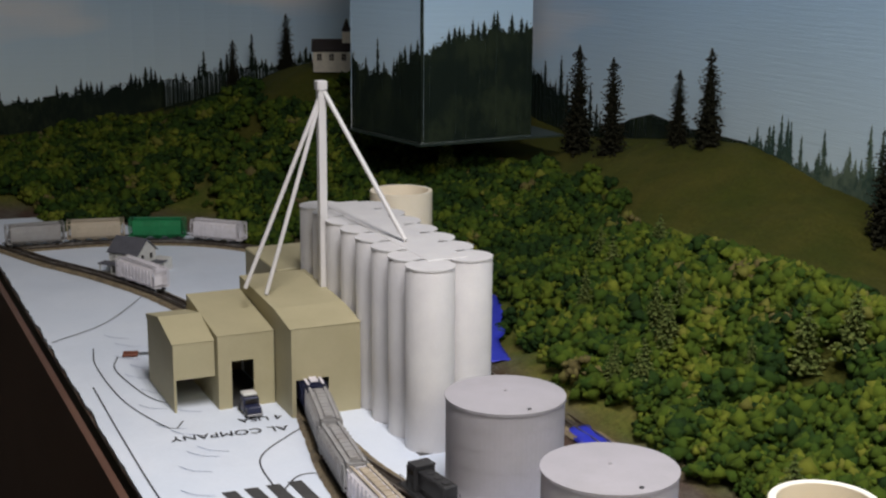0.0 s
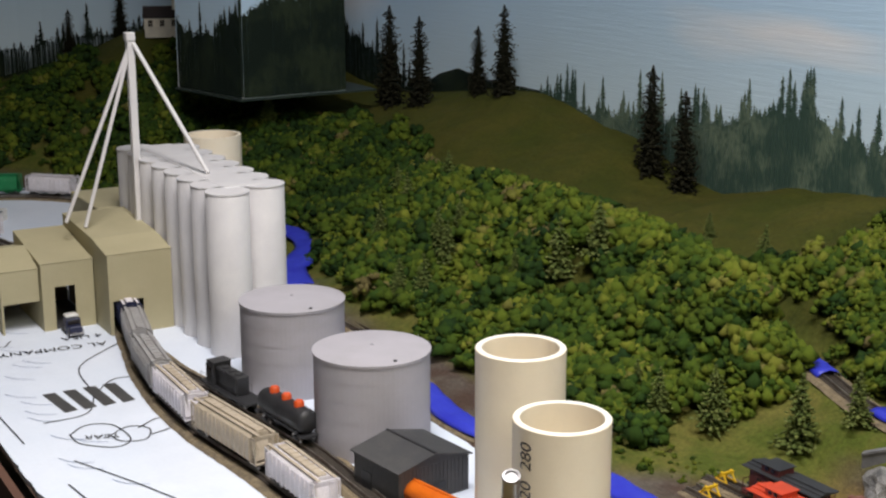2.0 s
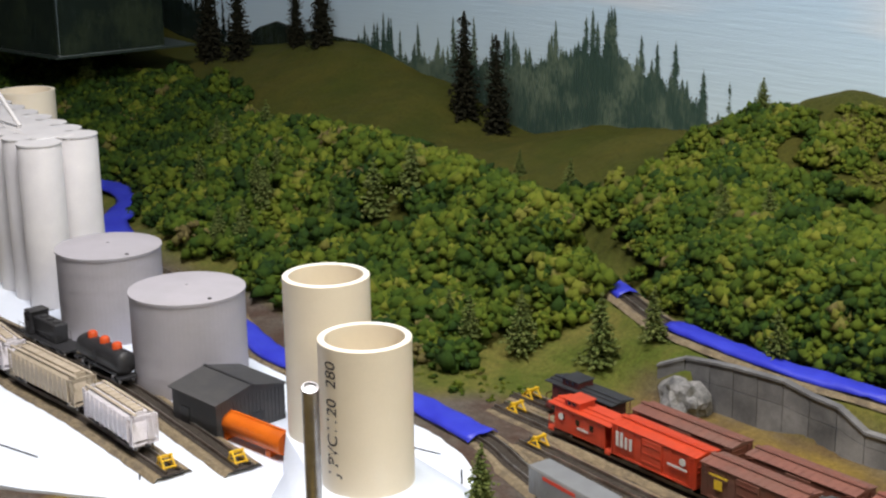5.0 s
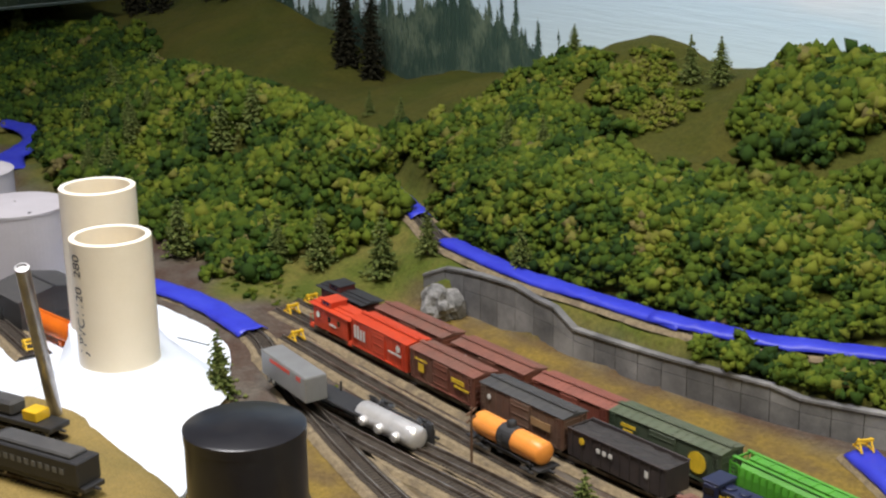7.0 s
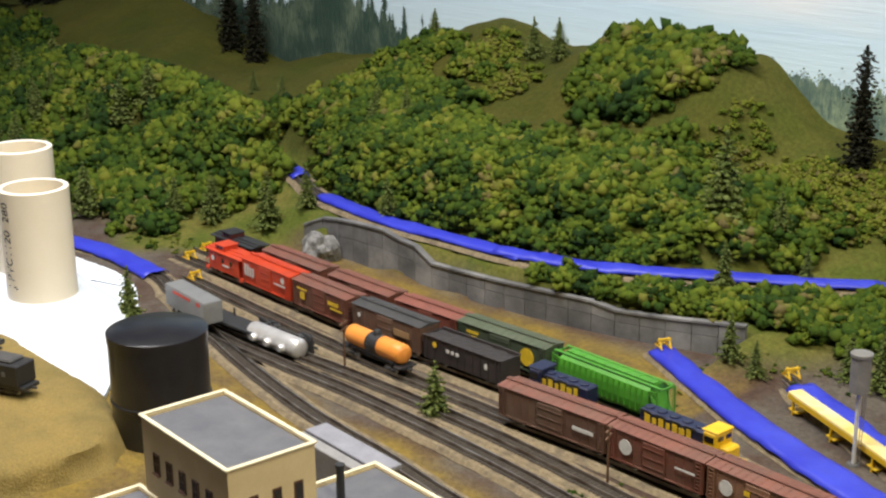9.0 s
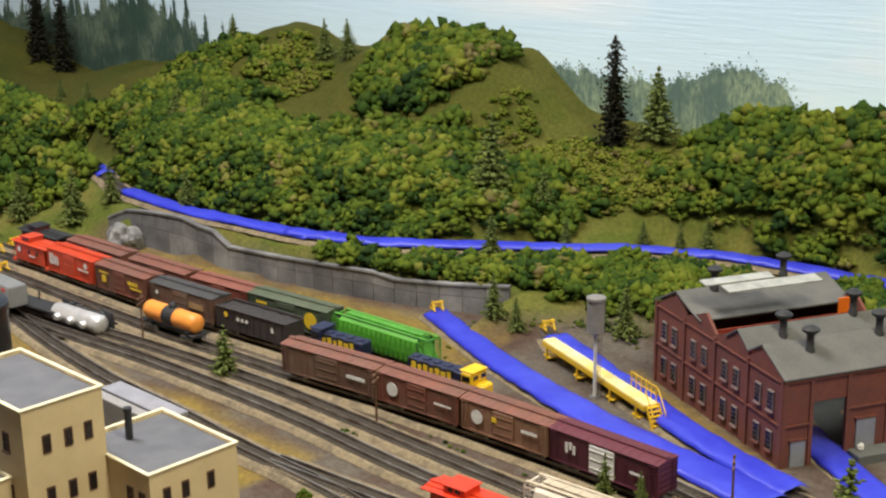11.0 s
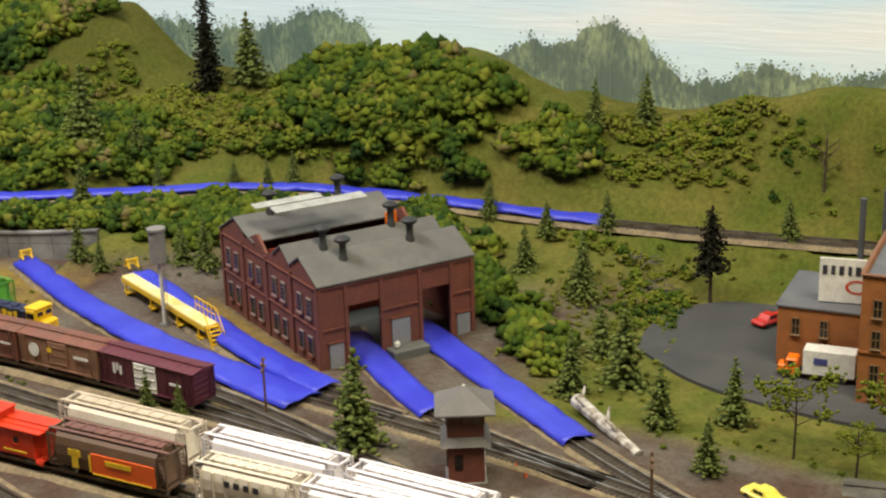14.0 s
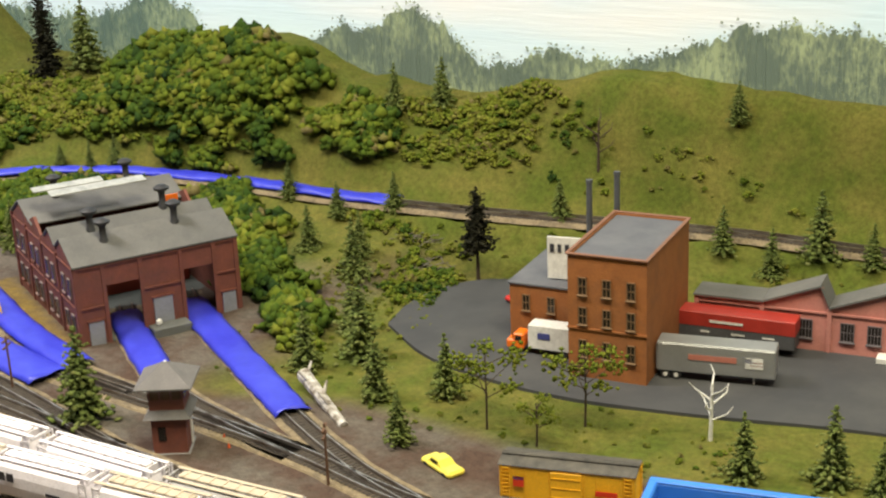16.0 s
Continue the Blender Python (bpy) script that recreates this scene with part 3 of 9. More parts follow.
def build_backdrop():
    sh = Shape().loft([(0.0, 0.55), (0.0, -0.02), (0.012, -0.02), (0.012, 0.55), (0.0, 0.55)], [(p.x, p.y, 0.0) for p in BACK])
    m = bpy.data.materials.new("painted_sky")
    m.use_nodes = True
    nt = m.node_tree
    b = nt.nodes["Principled BSDF"]
    b.inputs["Roughness"].default_value = 0.38
    geo = nt.nodes.new("ShaderNodeNewGeometry")
    sep = nt.nodes.new("ShaderNodeSeparateXYZ")
    nt.links.new(geo.outputs["Position"], sep.inputs[0])
    up = nt.nodes.new("ShaderNodeMapRange")
    up.inputs[1].default_value, up.inputs[2].default_value = 0.08, 0.40
    nt.links.new(sep.outputs["Z"], up.inputs[0])
    sky = nt.nodes.new("ShaderNodeValToRGB")
    sky.color_ramp.elements[0].color, sky.color_ramp.elements[1].color = (0.80, 0.94, 1.0, 1), (0.42, 0.66, 0.93, 1)
    nt.links.new(up.outputs[0], sky.inputs[0])
    mp = nt.nodes.new("ShaderNodeMapping")
    mp.inputs["Scale"].default_value = (2.2, 2.2, 9.0)
    nt.links.new(geo.outputs["Position"], mp.inputs[0])
    cl = node(nt, "ShaderNodeTexNoise", Scale=1.0, Detail=3.0, Roughness=0.45)
    nt.links.new(mp.outputs[0], cl.inputs["Vector"])
    cr = nt.nodes.new("ShaderNodeMapRange")
    cr.inputs[1].default_value, cr.inputs[2].default_value, cr.inputs[4].default_value = 0.52, 0.68, 0.85
    nt.links.new(cl.outputs["Fac"], cr.inputs[0])
    mx = nt.nodes.new("ShaderNodeMix")
    mx.data_type = "RGBA"
    nt.links.new(cr.outputs[0], mx.inputs[0])
    nt.links.new(sky.outputs[0], mx.inputs[6])
    mx.inputs[7].default_value = (0.96, 0.93, 0.93, 1)
    nt.links.new(mx.outputs[2], b.inputs["Base Color"])
    # horizontal roller and brush ridges in the thick paint
    mp2 = nt.nodes.new("ShaderNodeMapping")
    mp2.inputs["Scale"].default_value = (14, 14, 260)
    nt.links.new(geo.outputs["Position"], mp2.inputs[0])
    br = node(nt, "ShaderNodeTexNoise", Scale=1.0, Detail=4.0, Roughness=0.6)
    nt.links.new(mp2.outputs[0], br.inputs["Vector"])
    bp = nt.nodes.new("ShaderNodeBump")
    bp.inputs["Strength"].default_value, bp.inputs["Distance"].default_value = 0.25, 0.002
    nt.links.new(br.outputs["Fac"], bp.inputs["Height"])
    nt.links.new(bp.outputs[0], b.inputs["Normal"])
    MATS["painted_sky"] = m
    solid("backdrop", sh, m, "painted backdrop of pale blue sky with clouds", "backdrop", kind="structure")


build_backdrop()


def paint(name, base, light, speck=260.0):
    m = bpy.data.materials.new(name)
    m.use_nodes = True
    nt = m.node_tree
    b = nt.nodes["Principled BSDF"]
    b.inputs["Roughness"].default_value = 0.8
    b.inputs["Specular IOR Level"].default_value = 0.25
    geo = nt.nodes.new("ShaderNodeNewGeometry")
    mp = nt.nodes.new("ShaderNodeMapping")
    mp.inputs["Scale"].default_value = (1.0, 1.0, 0.45)
    nt.links.new(geo.outputs["Position"], mp.inputs[0])
    a = node(nt, "ShaderNodeTexNoise", Scale=speck, Detail=5.0, Roughness=0.75)
    c = node(nt, "ShaderNodeTexNoise", Scale=18.0, Detail=2.0)
    nt.links.new(mp.outputs[0], a.inputs["Vector"])
    nt.links.new(geo.outputs["Position"], c.inputs["Vector"])
    add = nt.nodes.new("ShaderNodeMath")
    add.operation = "MULTIPLY"
    nt.links.new(a.outputs["Fac"], add.inputs[0])
    nt.links.new(c.outputs["Fac"], add.inputs[1])
    r = nt.nodes.new("ShaderNodeMapRange")
    r.inputs[1].default_value, r.inputs[2].default_value = 0.22, 0.36
    nt.links.new(add.outputs[0], r.inputs[0])
    mx = nt.nodes.new("ShaderNodeMix")
    mx.data_type = "RGBA"
    nt.links.new(r.outputs[0], mx.inputs[0])
    mx.inputs[6].default_value, mx.inputs[7].default_value = (*base, 1), (*light, 1)
    nt.links.new(mx.outputs[2], b.inputs["Base Color"])
    return m


def dabs(put, length, skyline, floor, rng, style, spacing, tall=0.30):
    """Brushwork of a painted wood along a strip: an uneven belt, then ragged spires or round leafy crowns made of small dabs."""
    xs, tops = zip(*skyline)
    step, n = 0.0016, max(2, int(length / 0.0016))
    seed = rng.uniform(0, 50)

    def crest(s):
        q = float(np.interp(s, xs, tops))
        if style == "hill":
            return q
        return q + 0.010 * noise.noise((s * 55, seed, 0.0)) + 0.006 * noise.noise((s * 190, seed, 3.0)) - (0.020 if style == "spires" else 0.006)

    prev = (0.0, crest(0.0))
    for k in range(1, n + 1):
        s = length * k / n
        c = crest(s) + (rng.uniform(-0.002, 0.002) if style != "hill" else 0.0)
        put([(prev[0], floor), (s, floor), (s, c), (prev[0], prev[1])])
        prev = (s, c)

    def dab(s, z, w, h):
        if 0.001 < s < length - 0.001:
            a = rng.uniform(-0.4, 0.4) * w
            put([(s - w, z + a), (s, z - h), (s + w, z - a), (s + a, z + h)])

    s = 0.0 if style != "hill" else length
    while s < length:
        top = crest(s)
        if style == "spires":
            if rng.random() < 0.62:
                hh = rng.uniform(0.028, 0.060) if rng.random() < tall else rng.uniform(0.008, 0.024)
                ww = rng.uniform(0.0034, 0.0050) + 0.075 * hh
                m = int(10 + hh * 700)
                for k in range(m):
                    t = k / m
                    half = ww * (0.12 + 0.85 * t ** 0.8) * rng.uniform(0.35, 1.2)
                    z = top + hh * (1 - t) - 0.003
                    dab(s + rng.uniform(-0.3, 0.3) * half, z, half, 0.0016)
                put([(s - 0.0003, top - 0.004), (s + 0.0003, top - 0.004), (s + 0.0002, top + hh), (s - 0.0002, top + hh)])
        for k in range(10):
            dab(s + rng.uniform(-1, 1) * spacing, top + rng.gauss(-0.001, 0.0032 if style == "spires" else 0.0045), rng.uniform(0.0006, 0.0017), rng.uniform(0.0006, 0.0016))
        s += spacing * rng.uniform(0.5, 1.2)


def painted_woods(name, x0, x1, skyline, material, rng, spacing=0.006, off=0.002, style="spires", label="painted conifer woods on the backdrop"):
    """A flat painted belt of trees on the backdrop."""
    sh = Shape()
    wall = [at_x(BACK, x0 + (x1 - x0) * k / 40)[0].y for k in range(41)]
    grid = [x0 + (x1 - x0) * k / 40 for k in range(41)]

    def put(ring):
        o = rng.random() * 0.0003
        sh.add([(x0 + s, float(np.interp(x0 + s, grid, wall)) - off - o, z) for s, z in ring], [(0, 1, 2, 3)])

    dabs(put, x1 - x0, [(a - x0, z) for a, z in skyline], 0.02, rng, style, spacing)
    return solid(name, sh, material, label, "backdrop painting", kind="structure")


RNG = random.Random(5)
PAINT_DARK = paint("paint_dark_woods", (0.006, 0.014, 0.009), (0.022, 0.034, 0.017), 120.0)
PAINT_MID = paint("paint_mid_woods", (0.045, 0.085, 0.066), (0.15, 0.20, 0.14))
PAINT_PALE = paint("paint_pale_woods", (0.105, 0.165, 0.14), (0.30, 0.38, 0.25))
PAINT_GREY = paint("paint_misty_woods", (0.125, 0.17, 0.14), (0.34, 0.41, 0.25))
painted_woods("painted_woods_west", -2.33, -2.04, [(-2.33, 0.235), (-2.28, 0.22), (-2.2, 0.185), (-2.12, 0.145), (-2.04, 0.12)], PAINT_DARK, RNG, 0.009)
painted_woods("painted_hill", -2.10, -1.68, [(-2.10, 0.11), (-2.03, 0.145), (-1.985, 0.157), (-1.92, 0.148), (-1.80, 0.146), (-1.72, 0.132), (-1.68, 0.12)], PAINT_DARK, RNG, 0.009, style="hill", label="painted dark distant hill on the backdrop")
painted_woods("painted_woods_middle", -1.80, -1.15, [(-1.80, 0.165), (-1.75, 0.155), (-1.7, 0.15), (-1.6, 0.16), (-1.5, 0.165), (-1.42, 0.172), (-1.36, 0.192), (-1.29, 0.192), (-1.24, 0.175), (-1.19, 0.155), (-1.15, 0.125)], PAINT_MID, RNG, 0.0065)
painted_woods("painted_woods_east", -0.85, -0.33, [(-0.85, 0.14), (-0.77, 0.152), (-0.65, 0.165), (-0.55, 0.158), (-0.48, 0.162), (-0.42, 0.182), (-0.38, 0.175), (-0.33, 0.13)], PAINT_PALE, RNG, 0.008, style="crowns", label="painted misty leafy woods on the backdrop")
painted_woods("painted_woods_far_east", -0.25, 1.25, [(-0.25, 0.12), (-0.205, 0.158), (-0.16, 0.165), (-0.108, 0.184), (-0.075, 0.17), (-0.05, 0.146), (-0.03, 0.134), (0.016, 0.154), (0.08, 0.15), (0.125, 0.154), (0.16, 0.168), (0.21, 0.185), (0.3, 0.18), (0.45, 0.18), (0.7, 0.17), (1.25, 0.18)], PAINT_GREY, RNG, 0.008, style="crowns", label="painted misty leafy woods on the backdrop")

# ---- foam board base with pen drawings ----
FOAM_EDGE = [(-2.38, 0.248), (-1.6, 0.248), (-1.15, 0.250), (-1.04, 0.30), (-0.95, 0.365), (-0.86, 0.380), (-0.79, 0.398), (-0.73, 0.408), (-0.682, 0.425), (-0.705, 0.448), (-0.765, 0.487), (-0.80, 0.512), (-0.83, 0.534), (-0.895, 0.563), (-0.96, 0.567), (-1.1, 0.545), (-1.3, 0.55), (-1.45, 0.575), (-1.62, 0.575), (-1.85, 0.55), (-2.1, 0.53), (-2.25, 0.47), (-2.36, 0.40)]
edge = []
for p in smoothline(FOAM_EDGE, 0.008):
    j = 0.003 * noise.noise((p.x * 60, p.y * 60, 2.0)) + 0.002 * noise.noise((p.x * 200, p.y * 200, 5.0))
    edge.append((p.x, max(p.y + j, 0.2475)))
solid("foam_board", Shape().prism(edge, 0.0005, 0.004), FOAM, "pale blue-white foam board base with black pen sketches", "foam board", kind="structure")
TOP = 0.0043


def pen(name, pts, w=0.0012):
    sh = Shape()
    line = smoothline(pts, 0.006)
    sh.loft([(w / 2, 0.0), (-w / 2, 0.0)], [(p.x, p.y, TOP + 0.0003) for p in line])
    return sh


def text_mesh(body, size, name="lettering"):
    cu = bpy.data.curves.new(name, "FONT")
    cu.body, cu.size, cu.align_x, cu.align_y = body, size, "CENTER", "CENTER"
    ob = bpy.data.objects.new(name, cu)
    scene.collection.objects.link(ob)
    dg = bpy.context.evaluated_depsgraph_get()
    me = bpy.data.meshes.new_from_object(ob.evaluated_get(dg))
    bpy.data.objects.remove(ob)
    me.name = name
    return me


def lettering(body, size, material, parent, at, name="lettering", bend=None, stretch=1.0):
    me = text_mesh(body, size)
    for v in me.vertices:
        v.co.x *= stretch
        if bend:
            a = v.co.x / bend
            v.co = Vector((bend * math.sin(a), v.co.y, bend * math.cos(a)))
    me.materials.clear()
    me.materials.append(material)
    ob = new(name, me)
    ob.parent = parent
    ob.matrix_local = at
    return ob


# ---- retaining wall ----
def retaining_wall():
    wall = thing("retaining_wall", "weathered grey concrete retaining wall in stepped panels", "wall", kind="structure")
    total = sum((b - a).length for a, b in zip(WALL_LINE, WALL_LINE[1:]))
    n = 22
    for k in range(n):
        a, _ = along(WALL_LINE, total * k / n)
        b, _ = along(WALL_LINE, total * (k + 1) / n)
        xm = (a.x + b.x) / 2
        top = lambda x: float(np.interp(x, [-0.893, -0.875, -0.827, -0.782, -0.765, -0.742, -0.726, -0.67, -0.60, -0.560, -0.552, -0.49, -0.44], [0.026, 0.0345, 0.039, 0.0405, 0.035, 0.034, 0.0225, 0.0245, 0.026, 0.0265, 0.022, 0.0245, 0.028]))
        d = (b - a).normalized()
        side = Vector((-d.y, d.x, 0)) * 0.004
        g = d * 0.0003
        h0, h1 = top(a.x), top(b.x)
        for lo0, lo1, hi0, hi1, back in ((-0.002, -0.002, h0 * 0.55, h1 * 0.55, 0.0), (h0 * 0.55 + 0.0004, h1 * 0.55 + 0.0004, h0 - 0.0018, h1 - 0.0018, 0.0)):
            p = [a + g, b - g, b - g + side, a + g + side]
            pts = [(*p[0].xy, lo0), (*p[1].xy, lo1), (*p[2].xy, lo1), (*p[3].xy, lo0), (*p[0].xy, hi0), (*p[1].xy, hi1), (*p[2].xy, hi1), (*p[3].xy, hi0)]
            part("panel", Shape().add(pts, [(0, 1, 5, 4), (1, 2, 6, 5), (2, 3, 7, 6), (3, 0, 4, 7), (4, 5, 6, 7), (3, 2, 1, 0)]), CONCRETE, wall)
        o = side * 0.25
        p = [a - o, b - o, b + side + o, a + side + o]
        pts = [(*p[0].xy, h0 - 0.0018), (*p[1].xy, h1 - 0.0018), (*p[2].xy, h1 - 0.0018), (*p[3].xy, h0 - 0.0018), (*p[0].xy, h0), (*p[1].xy, h1), (*p[2].xy, h1), (*p[3].xy, h0)]
        part("coping", Shape().add(pts, [(0, 1, 5, 4), (1, 2, 6, 5), (2, 3, 7, 6), (3, 0, 4, 7), (4, 5, 6, 7), (3, 2, 1, 0)]), CONCRETE, wall)


retaining_wall()

# ---- tracks ----
RAIL_TOP = 0.0058


def track(points, z=0.0, label="brown-tied model railway track on tan ballast", ballast=True, mat_tie=TIE, step=0.0036):
    line = smoothline(points, 0.008)
    tr = thing("railway_track", label, "track", kind="structure")
    base = [(p.x, p.y, z + p.z) for p in line]
    if ballast:
        bed = Shape()
        sec = [(0.0145, 0.0), (0.0115, 0.0026), (-0.0115, 0.0026), (-0.0145, 0.0)]
        wob = [(p.x, p.y + 0.0012 * noise.noise((p.x * 90, p.y * 90, 1.0)), z + p.z + 0.0004) for p in line]
        bed.loft(sec, wob)
        part("ballast", bed, BALLAST, tr, "tan gravel ballast", kind="stuff")
        crib = Shape().loft([(0.0080, 0.0029), (-0.0080, 0.0029)], wob)
        part("crib_ballast", crib, OILY, tr, "dark oil-stained gravel between the ties", kind="stuff")
    total = sum((b - a).length for a, b in zip(line, line[1:]))
    ties = Shape()
    s = 0.0
    rr = random.Random(round(points[0][0] * 1000))
    while s < total:
        p, h = along(line, s)
        ties.box((0, 0, 0), (0.0016, 0.0158 + rr.uniform(-0.0004, 0.0004), 0.0012), 0, pose(p.x, p.y, z + p.z + 0.0031, 0, 0, h + rr.uniform(-1, 1)))
        s += step
    part("ties", ties, mat_tie, tr, "dark brown ties", kind="stuff")
    for side in (-0.0045, 0.0045):
        rail = Shape().loft([(side + 0.0005, 0.0037), (side + 0.0005, RAIL_TOP), (side - 0.0005, RAIL_TOP), (side - 0.0005, 0.0037)], base)
        part("rail", rail, RAILMETAL, tr, "dull metal rail")
    return line


ROW0 = track([(-0.885, 0.611), (-0.75, 0.611), (-0.6, 0.614), (-0.47, 0.622), (-0.37, 0.631), (-0.23, 0.637), (-0.1, 0.634), (0.02, 0.622), (0.14, 0.615), (0.3, 0.62), (0.7, 0.65)])
ROW1 = track([(-0.945, 0.637), (-0.82, 0.641), (-0.66, 0.645), (-0.50, 0.656), (-0.36, 0.668), (-0.25, 0.668), (-0.12, 0.655), (0.02, 0.622)])
ROW2 = track([(-0.955, 0.662), (-0.83, 0.667), (-0.65, 0.675), (-0.49, 0.689), (-0.36, 0.690), (-0.25, 0.675), (-0.16, 0.660)])
YARD1 = track([(-0.49, 0.795), (-0.42, 0.765), (-0.357, 0.740), (-0.25, 0.708), (-0.165, 0.691), (-0.06, 0.685), (0.03, 0.680), (0.12, 0.672), (0.22, 0.655), (0.4, 0.645), (0.7, 0.67)])
YARD2 = track([(-0.392, 0.820), (-0.366, 0.807), (-0.27, 0.764), (-0.2, 0.733), (-0.1, 0.698), (-0.03, 0.688)])
YARD3 = track([(-0.15, 0.80), (-0.115, 0.770), (-0.05, 0.727), (0.0, 0.700), (0.06, 0.684), (0.12, 0.672)])
YARD4 = track([(-0.13, 0.845), (-0.085, 0.812), (0.0, 0.762), (0.084, 0.712), (0.16, 0.675), (0.22, 0.655)])
LEAD = track([(-1.30, 0.60), (-1.2, 0.573), (-1.119, 0.565), (-1.0, 0.590), (-0.905, 0.592), (-0.85, 0.580), (-0.77, 0.568), (-0.68, 0.578), (-0.58, 0.590), (-0.45, 0.598), (-0.315, 0.596), (-0.234, 0.594), (-0.1, 0.592), (0.1, 0.605), (0.4, 0.625)])
MAIN2 = track([(-0.80, 0.566), (-0.736, 0.555), (-0.66, 0.560), (-0.563, 0.569), (-0.415, 0.572), (-0.30, 0.566), (-0.2, 0.5645), (-0.134, 0.568), (-0.029, 0.574), (0.066, 0.577), (0.155, 0.581), (0.5, 0.612)])
CURVE = track([(-0.80, 0.566), (-0.74, 0.553), (-0.66, 0.538), (-0.56, 0.526), (-0.474, 0.523), (-0.402, 0.518), (-0.291, 0.514), (-0.2, 0.499), (-0.1, 0.482), (0.05, 0.47), (0.2, 0.46)])
UPPER = track(UP_POINTS, 0.0)
ELEV1 = track([(-0.975, 0.3965), (-1.1, 0.392), (-1.22, 0.381), (-1.34, 0.388), (-1.49, 0.416), (-1.64, 0.43), (-1.78, 0.41)], 0.004)
ELEV2 = track([(-0.955, 0.4365), (-1.05, 0.438), (-1.14, 0.4375), (-1.27, 0.424), (-1.36, 0.412), (-1.46, 0.411)], 0.004)
FARLOOP = track([(-1.72, 0.42), (-1.876, 0.392), (-1.997, 0.35), (-2.1, 0.30), (-2.2, 0.262)], 0.004)
FARBACK = track([(-2.18, 0.28), (-2.17, 0.39), (-2.12, 0.50), (-2.0, 0.58), (-1.8, 0.60), (-1.6, 0.60), (-1.30, 0.60)], 0.003)


def blue_sheet(points, w0, w1, z, rng):
    """A strip of blue plastic sheet laid over a track, with soft folds and a ragged end."""
    line = smoothline(points, 0.006)
    sh = Shape()
    n = 9
    for i, p in enumerate(line):
        a, b = line[max(i - 1, 0)], line[min(i + 1, len(line) - 1)]
        d = (b - a).normalized()
        side = Vector((-d.y, d.x, 0))
        t = i / (len(line) - 1)
        w = w0 + (w1 - w0) * t
        for k in range(n):
            s = k / (n - 1) * 2 - 1
            wave = 0.0016 * noise.noise((p.x * 45 + s, p.y * 45, z * 9 + 4)) + 0.0010 * noise.noise((p.x * 120, s * 3, 7.0))
            droop = -0.0034 * abs(s) ** 4
            q = p + side * (s * w / 2 * (1 + 0.10 * noise.noise((p.x * 70, s * 2, 1.0))))
            sh.v.append((q.x, q.y, p.z + z + 0.0075 + wave + droop))
    for i in range(len(line) - 1):
        for k in range(n - 1):
            a = i * n + k
            sh.f.append((a, a + 1, a + n + 1, a + n))
    ob = solid("blue_plastic_sheet", sh, BLUE, "crumpled blue plastic strip covering a track", "plastic sheet", smooth=True)
    md = ob.modifiers.new("thickness", "SOLIDIFY")
    md.thickness = 0.0004
    return ob


blue_sheet([(-0.487, 0.793), (-0.42, 0.765), (-0.357, 0.740), (-0.25, 0.708), (-0.165, 0.691), (-0.093, 0.676)], 0.022, 0.032, 0, RNG)
blue_sheet([(-0.372, 0.812), (-0.27, 0.767), (-0.18, 0.727), (-0.09, 0.698)], 0.024, 0.024, 0.0012, RNG)
blue_sheet([(-0.135, 0.785), (-0.115, 0.770), (-0.05, 0.727), (-0.010, 0.704)], 0.024, 0.024, 0, RNG)
blue_sheet([(-0.11, 0.828), (-0.085, 0.812), (0.0, 0.762), (0.086, 0.712)], 0.026, 0.024, 0, RNG)
blue_sheet([(-1.83, 0.682), (-1.75, 0.700), (-1.685, 0.690), (-1.635, 0.655), (-1.60, 0.628), (-1.53, 0.610)], 0.030, 0.036, 0.004, RNG)
blue_sheet([(-1.36, 0.600), (-1.2, 0.573), (-1.119, 0.565), (-1.0, 0.590), (-0.905, 0.592)], 0.022, 0.026, 0, RNG)
blue_sheet([(-1.145, 0.854, 0.040), (-1.062, 0.827, 0.038), (-0.99, 0.805, 0.037)], 0.020, 0.020, 0, RNG)
blue_sheet(UP_POINTS[4:8], 0.020, 0.020, 0, RNG)
blue_sheet([(-0.675, 0.794, 0.034), *UP_POINTS[8:12], (-0.41, 0.955, 0.034)], 0.021, 0.019, 0.0012, RNG)
blue_sheet([(-0.43, 0.938, 0.034), *UP_POINTS[12:15], (-0.20, 1.010, 0.034)], 0.019, 0.019, 0, RNG)
blue_sheet([(-0.215, 1.009, 0.034), *UP_POINTS[15:18]], 0.019, 0.020, 0.001, RNG)


